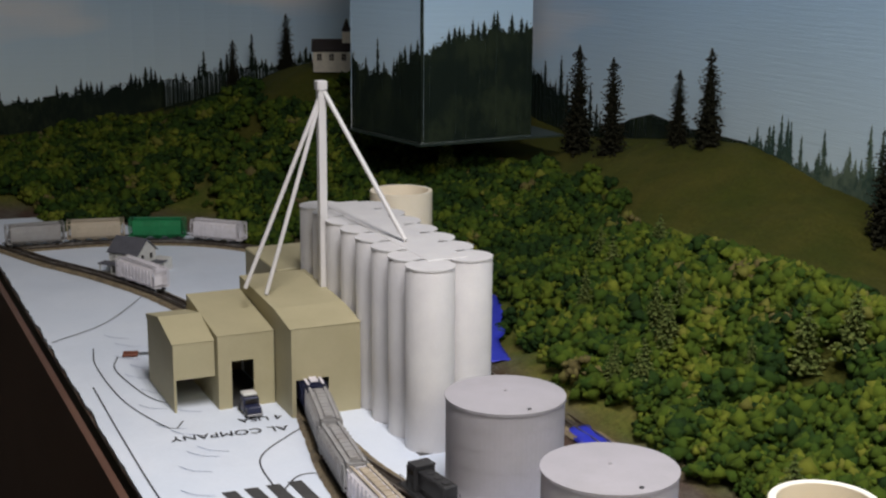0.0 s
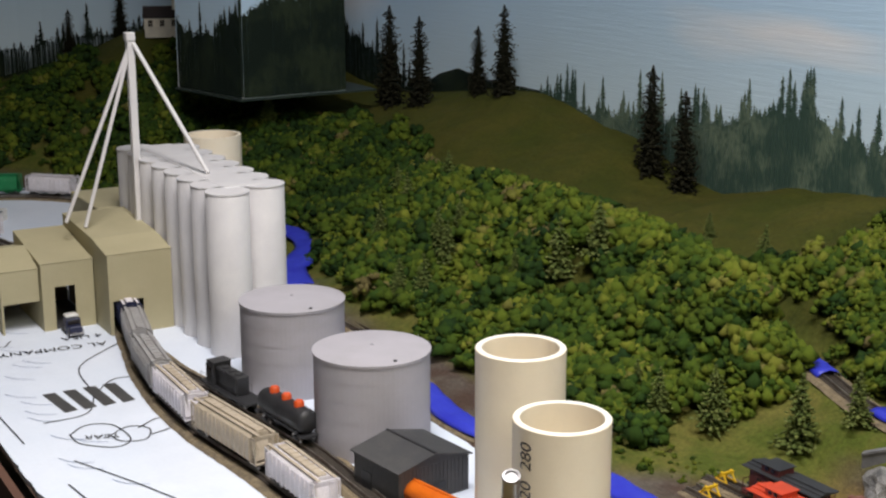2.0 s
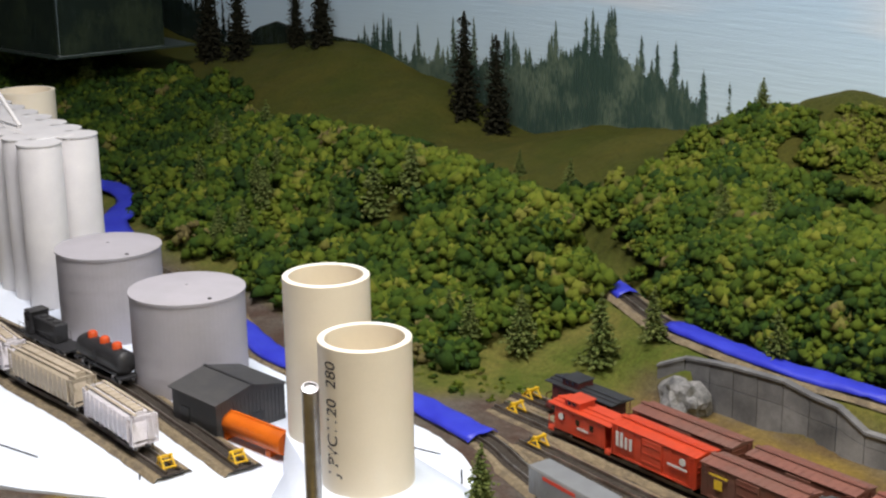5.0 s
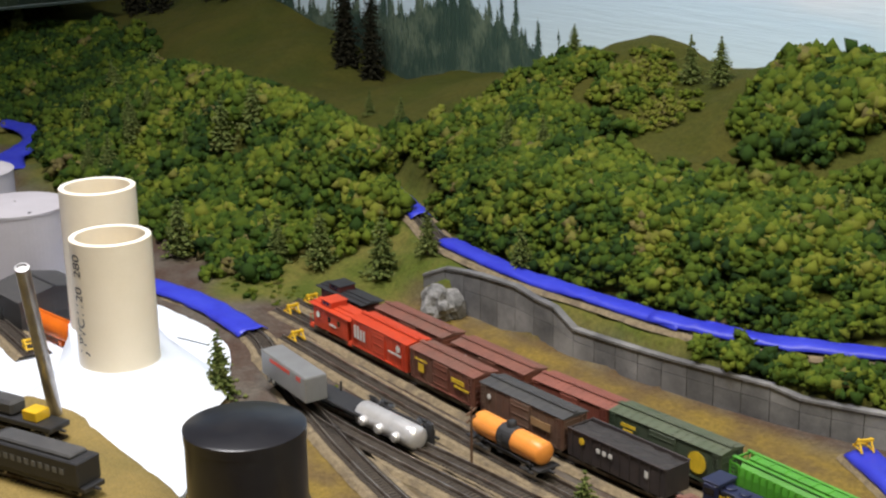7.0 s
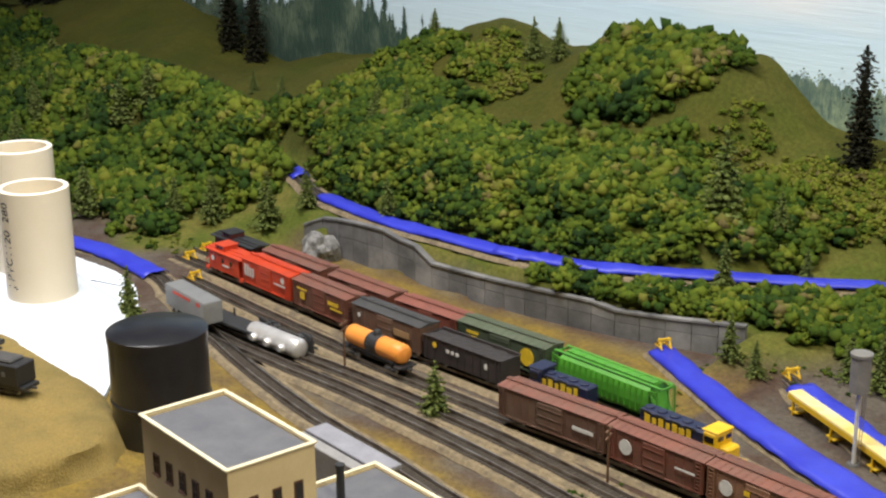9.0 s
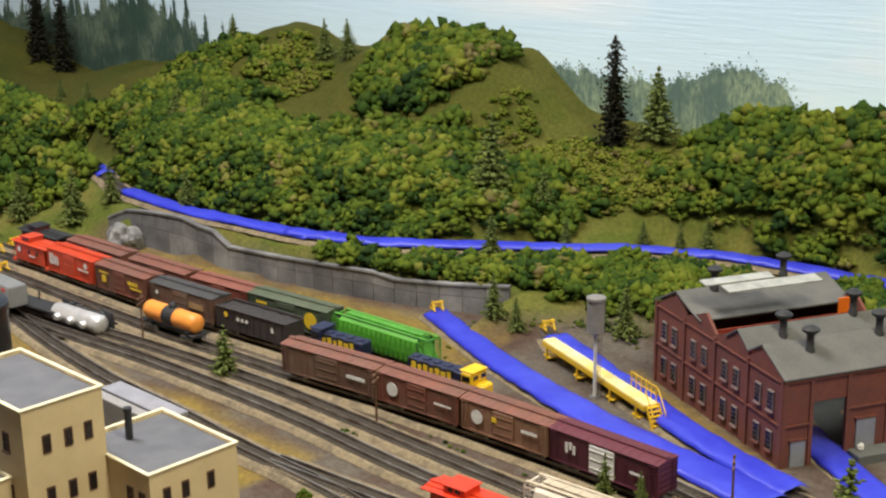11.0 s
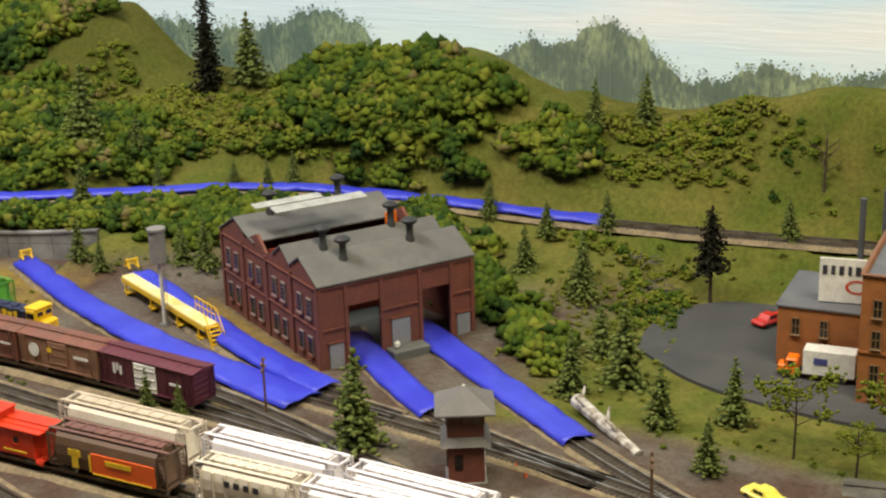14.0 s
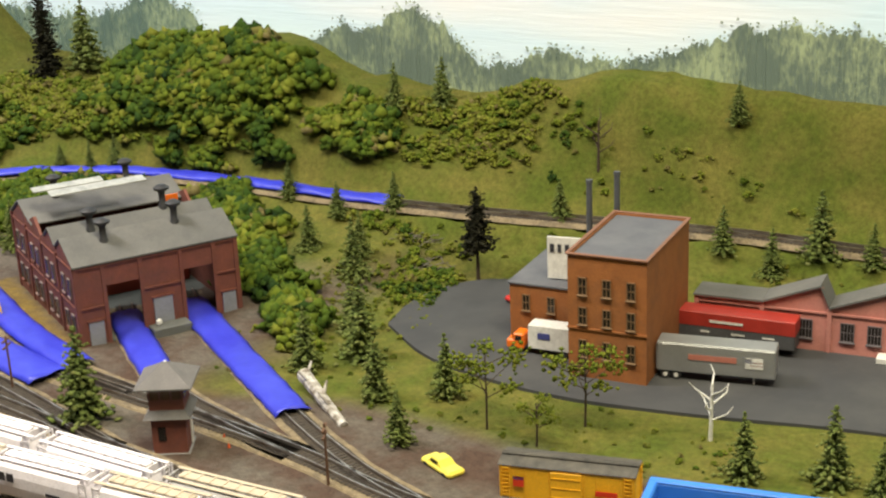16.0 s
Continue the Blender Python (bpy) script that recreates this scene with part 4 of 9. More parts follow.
# ---- pen drawings on the foam board ----
drawing = thing("pen_drawing", "black felt pen sketches and words on the foam board", "drawing", kind="structure")
for pts in ([(-1.33, 0.338), (-1.40, 0.345), (-1.44, 0.38), (-1.455, 0.40)], [(-1.33, 0.338), (-1.36, 0.365), (-1.345, 0.395)], [(-1.33, 0.338), (-1.29, 0.32), (-1.285, 0.285)],
            [(-1.251, 0.296), (-1.265, 0.312), (-1.256, 0.330), (-1.22, 0.333), (-1.211, 0.318), (-1.23, 0.298), (-1.251, 0.296)],
            [(-1.235, 0.322), (-1.247, 0.34), (-1.235, 0.352), (-1.215, 0.343), (-1.22, 0.326), (-1.235, 0.322)],
            [(-1.24, 0.345), (-1.253, 0.366), (-1.231, 0.370), (-1.222, 0.348)],
            [(-1.70, 0.30), (-1.66, 0.29), (-1.58, 0.30), (-1.55, 0.315)], [(-1.77, 0.252), (-1.821, 0.315), (-1.936, 0.388)], [(-1.734, 0.284), (-1.677, 0.276), (-1.574, 0.279), (-1.494, 0.299), (-1.507, 0.313)], [(-1.62, 0.262), (-1.48, 0.259), (-1.36, 0.258), (-1.25, 0.262)],
            [(-1.20, 0.285), (-1.13, 0.315), (-1.06, 0.34)], [(-1.16, 0.27), (-1.12, 0.275)], [(-0.865, 0.505), (-0.85, 0.528), (-0.872, 0.548)], [(-0.93, 0.54), (-0.90, 0.552)], [(-1.0, 0.385), (-0.985, 0.378)]):
    part("pen_line", pen("pen_line", pts), INK, drawing)
for k in range(26):
    x, y = -1.78 + 0.027 * k + RNG.uniform(-0.01, 0.01), 0.275 + RNG.uniform(0, 0.06) * (1 if k < 14 else 0.4)
    part("pen_line", pen("pen_line", [(x, y), (x + 0.012, y + 0.007), (x + 0.02, y + 0.02)], 0.0007), mat("pale_blue_pen", (0.3, 0.36, 0.5), None, 50, 0.7), drawing)
for k in range(4):
    part("pen_box", Shape().prism([(-1.35 + 0.0, 0.301 + 0.0165 * k), (-1.30, 0.306 + 0.0155 * k), (-1.302, 0.316 + 0.0155 * k), (-1.349, 0.311 + 0.0165 * k)], TOP, TOP + 0.0004), DARKGREY, drawing)
lettering("AL COMPANY", 0.0150, INK, drawing, pose(-1.4635, 0.340, TOP + 0.0006, 0, 0, -96))
lettering("4 USA", 0.0140, INK, drawing, pose(-1.4870, 0.372, TOP + 0.0006, 0, 0, -96))
lettering("YEAR", 0.011, INK, drawing, pose(-1.236, 0.316, TOP + 0.0006, 0, 0, -110))
for k, (x, y) in enumerate([(-1.40, 0.552), (-1.37, 0.545)]):
    part("pen_box", Shape().box((x, y - 0.07, TOP), (0.02, 0.03, 0.0004)), DARKGREY, drawing)


# ---- rolling stock ----
def truck(parent, x, wheel_r=0.0026):
    sh = Shape()
    for y in (-0.0066, 0.0066):
        sh.box((0, y, 0.0027), (0.013, 0.0012, 0.0016), 0.0004)
        sh.box((0, y, 0.0034), (0.004, 0.0014, 0.0024), 0.0004)
    sh.box((0, 0, 0.0034), (0.003, 0.013, 0.0014))
    tr = part("truck", sh, BLACK, parent, "black sprung truck", at=pose(x, 0, 0))
    for wx in (-0.0045, 0.0045):
        w = Shape()
        for y in (-0.0045, 0.0045):
            w.lathe([(wheel_r, -0.0006), (wheel_r, 0.0006)], 12, pose(wx, y, wheel_r, 90))
        w.rod((wx, -0.005, wheel_r), (wx, 0.005, wheel_r), 0.0007, n=6)
        part("wheelset", w, STEEL, tr)
    return tr


def running_gear(car, L, inset=0.013):
    truck(car, L / 2 - inset)
    truck(car, -L / 2 + inset)
    for s in (-1, 1):
        part("coupler", Shape().box((s * (L / 2 + 0.002), 0, 0.0055), (0.0045, 0.0018, 0.0016), 0.0003), BLACK, car)


def ladder(car, x, y, z0, z1, material, across="x"):
    sh = Shape()
    w = 0.0022
    for s in (-1, 1):
        sh.box((x + (s * w if across == "x" else 0), y + (s * w if across == "y" else 0), (z0 + z1) / 2), (0.0004, 0.0004, z1 - z0))
    for z in np.arange(z0 + 0.001, z1, 0.0023):
        sh.box((x, y, z), (2 * w, 0.0004, 0.0004) if across == "x" else (0.0004, 2 * w, 0.0004))
    part("ladder", sh, material, car)


def bars(car, spots, material, y, name="lettering_bar"):
    """Unreadable lettering as plain bars on a side: (x, z, width, height)."""
    for x, z, w, h in spots:
        part(name, Shape().box((x, y, z), (w, 0.0003, h)), material, car)


def disc(car, x, z, r, y, material, name="emblem"):
    part(name, Shape().lathe([(r, 0), (r, 0.0003)], 20, pose(x, y + 0.00015, z, 90)), material, car)


def boxcar(name, L, body, roof, label, door=None, ribs=11, marks=(), group="", H=0.0205, W=0.0202, gear=True, extra=None):
    car = thing(name, label, "freight car", group=group)
    z0 = 0.0052 if gear else 0.0004
    sh = Shape().box((0, 0, z0 + H / 2), (L, W, H), 0.0004)
    sr = Shape()
    for k in range(ribs + 1):
        x = -L / 2 + 0.0012 + (L - 0.0024) * k / ribs
        for s in (-1, 1):
            if abs(x) > L * 0.11:
                sr.box((x, s * W / 2, z0 + H / 2 - 0.0003), (0.0004, 0.0005, H - 0.0022))
    for s in (-1, 1):
        for k in range(5):
            sh.box((s * L / 2, 0, z0 + 0.003 + k * 0.0038), (0.0008, W * 0.86, 0.0009), 0.0002)
        sh.box((0, s * W / 2, z0 + 0.0006), (L * 0.97, 0.0008, 0.0014))
    part("body", sh, body, car)
    tagged(part("side_ribs", sr, body, car), kind="stuff")
    rf = Shape()
    e = 0.0006
    pts = [(x, y, z) for x in (-L / 2 - e, L / 2 + e) for y, z in ((-W / 2 - e, z0 + H), (-W / 2 - e, z0 + H + 0.0005), (0, z0 + H + 0.0021), (W / 2 + e, z0 + H + 0.0005), (W / 2 + e, z0 + H))]
    rf.add(pts, [(0, 1, 6, 5), (1, 2, 7, 6), (2, 3, 8, 7), (3, 4, 9, 8), (4, 0, 5, 9), (4, 3, 2, 1, 0), (5, 6, 7, 8, 9)])
    rb = Shape()
    for k in range(13):
        x = -L / 2 + L * (k + 0.5) / 13
        for s in (-1, 1):
            rb.add([(x - 0.0004, 0, z0 + H + 0.0025), (x + 0.0004, 0, z0 + H + 0.0025), (x + 0.0004, s * (W / 2), z0 + H + 0.0010), (x - 0.0004, s * (W / 2), z0 + H + 0.0010)], [(0, 1, 2, 3) if s < 0 else (3, 2, 1, 0)])
    part("roof", rf, roof, car)
    tagged(part("roof_ribs", rb, roof, car), kind="stuff")
    wk = Shape()
    for y in (-0.0013, 0, 0.0013):
        wk.box((0, y, z0 + H + 0.0030), (L + 0.001, 0.0010, 0.0004))
    part("running_board", wk, roof, car)
    dw = L * 0.115
    for s in (-1, 1):
        d = Shape().box((0, s * (W / 2 + 0.0004), z0 + H * 0.5), (dw * 2, 0.0008, H * 0.88), 0.0002)
        for k in range(3):
            d.box((0, s * (W / 2 + 0.0009), z0 + H * (0.22 + 0.28 * k)), (dw * 1.9, 0.0004, 0.0005))
        part("door", d, door or body, car)
        part("door_track", Shape().box((dw * 0.4, s * (W / 2 + 0.0007), z0 + H * 0.05), (dw * 3.6, 0.0007, 0.0007)), body, car)
    ladder(car, -L / 2 + 0.0035, -W / 2 - 0.0006, z0, z0 + H, body)
    ladder(car, L / 2 - 0.0035, -W / 2 - 0.0006, z0, z0 + H, body)
    ladder(car, L / 2 + 0.0008, 0.006, z0, z0 + H, body, "y")
    for mk in marks:
        kind, m2, *v = mk
        if kind == "bar":
            bars(car, [tuple(v)], m2, -W / 2 - 0.0011)
        else:
            disc(car, v[0], v[1], v[2], -W / 2 - 0.0009, m2)
    if gear:
        running_gear(car, L)
        part("underframe", Shape().box((0, 0, 0.0046), (L * 0.9, 0.006, 0.0014)), BLACK, car)
    return car


def caboose(L, body, roof, label, marks=(), cupola=True):
    car = thing("caboose", label, "caboose")
    z0, H, W = 0.0052, 0.0165, 0.0195
    B = L * 0.80
    sh = Shape().box((0, 0, z0 + H / 2), (B, W, H), 0.0004)
    rib = Shape()
    for k in range(9):
        for s in (-1, 1):
            rib.box((-B / 2 + B * (k + 0.5) / 9, s * W / 2, z0 + H / 2), (0.0003, 0.0004, H * 0.95))
    part("body", sh, body, car)
    tagged(part("side_ribs", rib, body, car), kind="stuff")
    rf = Shape().box((0, 0, z0 + H + 0.0005), (L, W + 0.002, 0.001), 0.0003)
    rf.box((0, 0, z0 + H + 0.0012), (L, W * 0.6, 0.001), 0.0003)
    part("roof", rf, roof, car)
    part("running_board", Shape().box((0, 0, z0 + H + 0.0022), (L, 0.0035, 0.0004)), roof, car)
    cup = Shape().box((-L * 0.16, 0, z0 + H + 0.0032), (L * 0.24, W * 0.74, 0.0050), 0.0004)
    cu = part("cupola", cup, body, car)
    part("cupola_roof", Shape().box((-L * 0.16, 0, z0 + H + 0.0060), (L * 0.27, W * 0.82, 0.0009), 0.0003), roof, cu)
    for x in (-0.2, -0.12):
        part("window", Shape().box((L * x, -W * 0.37 - 0.0002, z0 + H + 0.0040), (0.003, 0.0004, 0.0024)), WINDOWDARK, cu)
    for x in (-0.26, -0.02, 0.2):
        win = part("window", Shape().box((L * x, -W / 2 - 0.0002, z0 + H * 0.62), (0.0034, 0.0005, 0.0042)), WINDOWDARK, car)
        part("window_frame", Shape().box((L * x, -W / 2 - 0.0003, z0 + H * 0.62 - 0.0025), (0.0044, 0.0007, 0.0006)), body, win)
    for s in (-1, 1):
        part("platform", Shape().box((s * (B / 2 + L * 0.05), 0, z0 - 0.0002), (L * 0.1, W, 0.0010), 0.0002), body, car)
        rl = Shape()
        for y in (-0.009, -0.003, 0.003, 0.009):
            rl.box((s * L * 0.495, y, z0 + 0.0035), (0.0004, 0.0004, 0.007))
        rl.box((s * L * 0.495, 0, z0 + 0.007), (0.0005, 0.0185, 0.0005))
        part("end_railing", rl, body, car)
        ladder(car, s * L * 0.495, 0.005, z0, z0 + H, body, "y")
        part("step", Shape().box((s * (B / 2 + L * 0.05), -W / 2, z0 - 0.0018), (L * 0.08, 0.0012, 0.002), 0.0002), body, car)
    for mk in marks:
        if mk[0] == "bar":
            bars(car, [tuple(mk[2:])], mk[1], -W / 2 - 0.0006)
        else:
            disc(car, mk[2], mk[3], mk[4], -W / 2 - 0.0005, mk[1])
    running_gear(car, L, 0.012)
    return car


def hopper(L, body, roof, label, marks=(), ribs=0, lower=None, group="", span=(-0.49, 0.49)):
    """A covered hopper with bulging sides, roof hatches, three outlet bays and open ends."""
    car = thing("covered_hopper", label, "freight car", group=group)
    W, z0, H = 0.0205, 0.0052, 0.0208
    sec = [(0.35, 0.0), (0.47, 0.003), (0.5, 0.008), (0.49, 0.014), (0.44, 0.0185), (0.33, 0.0206), (0.0, 0.0214)]
    full = [(-a * W, z + z0) for a, z in sec] + [(a * W, z + z0) for a, z in sec[-2::-1]]
    B = L * 0.84
    sh, k = Shape(), len(full)
    sh.add([(x, y, z) for x in (-B / 2, B / 2) for y, z in full], [(i, i + 1, k + i + 1, k + i) for i in range(k - 1)] + [(k - 1, 0, k, 2 * k - 1), tuple(range(k))[::-1], tuple(range(k, 2 * k))])
    sh.f = [f[::-1] for f in sh.f]
    for s in (-1, 1):
        x0, x1 = s * B / 2, s * L / 2
        part("end_platform", Shape().box(((x0 + x1) / 2, 0, z0 + 0.0006), (abs(x1 - x0), W * 0.92, 0.0012)), body, car)
        part("end_beam", Shape().box((x1 - s * 0.0005, 0, z0 + H * 0.97), (0.001, W * 0.7, 0.0012)), body, car)
        for y in (-1, 1):
            part("corner_post", Shape().box((x1 - s * 0.0006, y * W * 0.44, z0 + H / 2), (0.0009, 0.0009, H * 0.95)), body, car)
            part("end_rail", Shape().box(((x0 + x1) / 2, y * W * 0.44, z0 + H * 0.9), (abs(x1 - x0), 0.0009, 0.0009)), body, car)
        part("slope_sheet", Shape().add([(x0, -W * 0.42, z0 + H * 0.7), (x0, W * 0.42, z0 + H * 0.7), (x0 + s * L * 0.06, W * 0.4, z0 + 0.003), (x0 + s * L * 0.06, -W * 0.4, z0 + 0.003)], [(0, 1, 2, 3) if s > 0 else (3, 2, 1, 0)]), body, car)
    if ribs:
        sr = Shape()
        for n in range(ribs + 1):
            x = -B / 2 + B * n / ribs
            for s in (-1, 1):
                sr.box((x, s * W * 0.485, z0 + 0.0105), (0.0007, 0.0013, 0.0165))
    part("body", sh, body, car, smooth=False)
    if ribs:
        tagged(part("side_ribs", sr, body, car), kind="stuff")
    if lower:
        for s in (-1, 1):
            part("colour_panel", Shape().box((B * (span[0] + span[1]) / 2, s * W * 0.5, z0 + 0.0070), (B * (span[1] - span[0]), 0.0008, 0.0126), 0.0002), lower, car)
    rf = Shape()
    rf.box((0, 0, z0 + H + 0.0012), (B * 0.98, W * 0.30, 0.0013), 0.0004)
    for s in (-1, 1):
        rf.box((0, s * W * 0.30, z0 + H + 0.0010), (L, 0.0022, 0.0004))
    part("roof_hatch", rf, roof, car, "long roof hatch with walkways")
    for n in range(8):
        part("hatch_latch", Shape().box((-B / 2 + B * (n + 0.5) / 8, 0, z0 + H + 0.0019), (0.0012, W * 0.34, 0.0006)), roof, car)
    for n in (-1, 0, 1):
        x = n * B * 0.31
        bay = Shape().add([(x - B * 0.14, -W * 0.34, z0 + 0.0005), (x + B * 0.14, -W * 0.34, z0 + 0.0005), (x + B * 0.14, W * 0.34, z0 + 0.0005), (x - B * 0.14, W * 0.34, z0 + 0.0005), (x - 0.003, -0.004, 0.0022), (x + 0.003, -0.004, 0.0022), (x + 0.003, 0.004, 0.0022), (x - 0.003, 0.004, 0.0022)],
                          [(0, 1, 5, 4), (1, 2, 6, 5), (2, 3, 7, 6), (3, 0, 4, 7), (7, 6, 5, 4)])
        part("outlet_bay", bay, body, car)
    for s in (-1, 1):
        ladder(car, s * (L / 2 - 0.003), -W * 0.45, z0, z0 + H, body)
        ladder(car, s * (L / 2), 0.004, z0, z0 + H, body, "y")
    for mk in marks:
        if mk[0] == "bar":
            bars(car, [tuple(mk[2:])], mk[1], -W * 0.5 - 0.0007)
        else:
            disc(car, mk[2], mk[3], mk[4], -W * 0.5 - 0.0006, mk[1])
    running_gear(car, L, 0.010)
    return car


def open_hopper(L, label):
    car = thing("open_hopper", label, "freight car")
    W, z0, H = 0.0200, 0.0052, 0.0175
    sh = Shape()
    for s in (-1, 1):
        sh.box((0, s * W / 2, z0 + H / 2), (L, 0.0008, H), 0.0002)
        sh.box((s * L / 2, 0, z0 + H / 2), (0.0008, W, H), 0.0002)
        for k in range(10):
            sh.box((-L / 2 + L * (k + 0.5) / 10, s * (W / 2 + 0.0005), z0 + H / 2), (0.0008, 0.0009, H), 0.0001)
        sh.box((0, s * (W / 2 + 0.0003), z0 + H), (L, 0.0014, 0.0008))
    sh.box((0, 0, z0 + 0.001), (L, W, 0.0014))
    part("body", sh, mat("hopper_black", (0.03, 0.024, 0.026), (0.045, 0.035, 0.034), 80, 0.6, dirt=(0.08, 0.055, 0.045), dirt_amount=0.4), car)
    coal = Shape()
    n = 16
    for i in range(n + 1):
        for j in range(7):
            x, y = -L / 2 * 0.97 + L * 0.97 * i / n, -W / 2 * 0.95 + W * 0.95 * j / 6
            coal.v.append((x, y, z0 + H * 0.86 + 0.0012 * RNG.random() + 0.0012 * (1 - (y / W * 2) ** 2)))
    coal.f = [(i * 7 + j, (i + 1) * 7 + j, (i + 1) * 7 + j + 1, i * 7 + j + 1) for i in range(n) for j in range(6)]
    part("coal_load", coal, mat("coal", (0.02, 0.018, 0.018), (0.035, 0.03, 0.03), 300, 0.7, bump=1.0), car)
    bars(car, [(-0.013, z0 + 0.011, 0.003, 0.0026), (-0.008, z0 + 0.011, 0.003, 0.0026), (-0.003, z0 + 0.011, 0.003, 0.0026), (0.026, z0 + 0.010, 0.0026, 0.004)], LIGHTPAINT, -W / 2 - 0.0011)
    disc(car, -0.027, z0 + 0.0125, 0.0022, -W / 2 - 0.001, LETTERYELLOW)
    running_gear(car, L)
    return car


def tank_car(L, body, label, r=0.0088, band=None, domes=1, dome_mat=None, frame_mat=None):
    car = thing("tank_car", label, "tank car")
    zc = 0.0072 + r
    B = L * 0.86
    prof = [(0.0005, -B / 2 - r * 0.35), (r * 0.6, -B / 2 - r * 0.25), (r * 0.92, -B / 2 - r * 0.08), (r, -B / 2 + r * 0.1)]
    prof += [(r, z) for z in np.linspace(-B / 2 + r * 0.1, B / 2 - r * 0.1, 6)[1:-1]]
    prof += [(a, -z) for a, z in prof[3::-1]]
    part("tank", Shape().lathe(prof, 24, pose(0, 0, zc, 0, 90, 0)), body, car, smooth=True)
    for x in np.linspace(-B * 0.36, B * 0.36, 4):
        part("tank_band", Shape().lathe([(r * 1.02, -0.0005), (r * 1.02, 0.0005)], 24, pose(x, 0, zc, 0, 90, 0), cap=False), body, car)
    if band:
        part("centre_band", Shape().lathe([(r * 1.025, -0.0065), (r * 1.025, 0.0065)], 24, pose(0, 0, zc, 0, 90, 0)), band, car, "black painted band")
    for k in range(domes):
        x = (k - (domes - 1) / 2) * B / max(domes, 1) * 0.9
        part("dome", Shape().lathe([(r * 0.42, 0), (r * 0.42, r * 0.45), (r * 0.3, r * 0.6), (0.0004, r * 0.62)], 16, pose(x, 0, zc + r * 0.85)), dome_mat or band or body, car, smooth=True)
    fr = Shape().box((0, 0, 0.0056), (L, 0.010, 0.0016), 0.0003)
    for s in (-1, 1):
        fr.box((s * L * 0.45, 0, 0.0066), (L * 0.1, 0.017, 0.0012), 0.0002)
        fr.box((s * B * 0.38, 0, 0.0076), (0.004, 0.013, 0.003), 0.0004)
    part("frame", fr, frame_mat or BLACK, car)
    rl = Shape()
    for s in (-1, 1):
        rl.rod((-L * 0.47, s * 0.0095, 0.0105), (L * 0.47, s * 0.0095, 0.0105), 0.00025, n=5)
    part("handrail", rl, BLACK, car)
    ladder(car, 0, -0.0098, 0.007, zc + r * 0.8, BLACK)
    running_gear(car, L)
    return car


def diesel(L, hood, nose, label, cab_x=0.28, cab_mat=None, stripe=None, script=False):
    lo = thing("diesel_locomotive", label, "locomotive")
    z0 = 0.0064
    part("frame", Shape().box((0, 0, z0), (L, 0.0185, 0.0018), 0.0004), nose, lo)
    sh = Shape().box((-L * 0.10, 0, z0 + 0.0085), (L * 0.66, 0.0118, 0.0155), 0.0010)
    part("hood", sh, hood, lo)
    for k in range(5):
        x = -L * 0.38 + L * 0.13 * k
        f = Shape().lathe([(0.0034, 0), (0.0034, 0.0008), (0.0028, 0.0011)], 16, pose(x, 0, z0 + 0.0162))
        part("roof_fan", f, hood, lo)
    for k in range(4):
        part("grille", Shape().box((-L * 0.36 + L * 0.15 * k, -0.0061, z0 + 0.0152), (L * 0.1, 0.0004, 0.0022)), BLACK, lo)
    cab = part("cab", Shape().box((L * cab_x, 0, z0 + 0.0098), (0.0105, 0.0172, 0.0185), 0.0012), cab_mat or nose, lo)
    for s in (-1, 1):
        part("window", Shape().box((L * cab_x, s * 0.0087, z0 + 0.0145), (0.007, 0.0004, 0.0035)), WINDOWDARK, cab)
        part("windscreen", Shape().box((L * cab_x + 0.0053, s * 0.004, z0 + 0.015), (0.0004, 0.005, 0.003)), WINDOWDARK, cab)
    part("cab_roof", Shape().box((L * cab_x, 0, z0 + 0.0195), (0.0125, 0.0165, 0.0012), 0.0005), cab_mat or nose, cab)
    part("nose", Shape().box((L * cab_x + 0.0092, 0, z0 + 0.0062), (0.0085, 0.0118, 0.0105), 0.0014), cab_mat or nose, lo)
    part("fuel_tank", Shape().box((0, 0, 0.0038), (L * 0.24, 0.014, 0.0042), 0.0008), BLACK, lo)
    rl = Shape()
    for s in (-1, 1):
        rl.rod((-L * 0.47, s * 0.0088, z0 + 0.0078), (L * 0.2, s * 0.0088, z0 + 0.0078), 0.00022, n=5)
        for x in np.linspace(-L * 0.47, L * 0.2, 7):
            rl.rod((x, s * 0.0088, z0), (x, s * 0.0088, z0 + 0.0078), 0.0002, n=5)
    part("handrail", rl, nose, lo)
    if script:
        for k, w in enumerate((0.004, 0.003, 0.0036, 0.0028, 0.0036, 0.004, 0.003)):
            bars(lo, [(-L * 0.34 + 0.0056 * k, z0 + 0.0115 - 0.0003 * (k % 2), w * 1.1, 0.0056 - 0.0016 * (k % 2))], LETTERYELLOW, -0.0064)
    if stripe:
        part("stripe", Shape().box((-L * 0.10, 0, z0 + 0.0020), (L * 0.664, 0.0122, 0.0022)), stripe, lo)
    for x in (-L * 0.31, L * 0.31):
        truck(lo, x)
    return lo


def put(car, line, x, z=RAIL_TOP, flip=False):
    p, h = at_x(line, x)
    if math.cos(radians(h)) < 0:
        h += 180
    car.matrix_basis = pose(p.x, p.y, p.z + z, 0, 0, h + (180 if flip else 0))
    return car


GREEN_ROOF = mat("freight_green_roof", (0.085, 0.11, 0.065), None, 60, 0.65, dirt=(0.12, 0.12, 0.09), dirt_amount=0.4)
G = "freight cars in the yard"
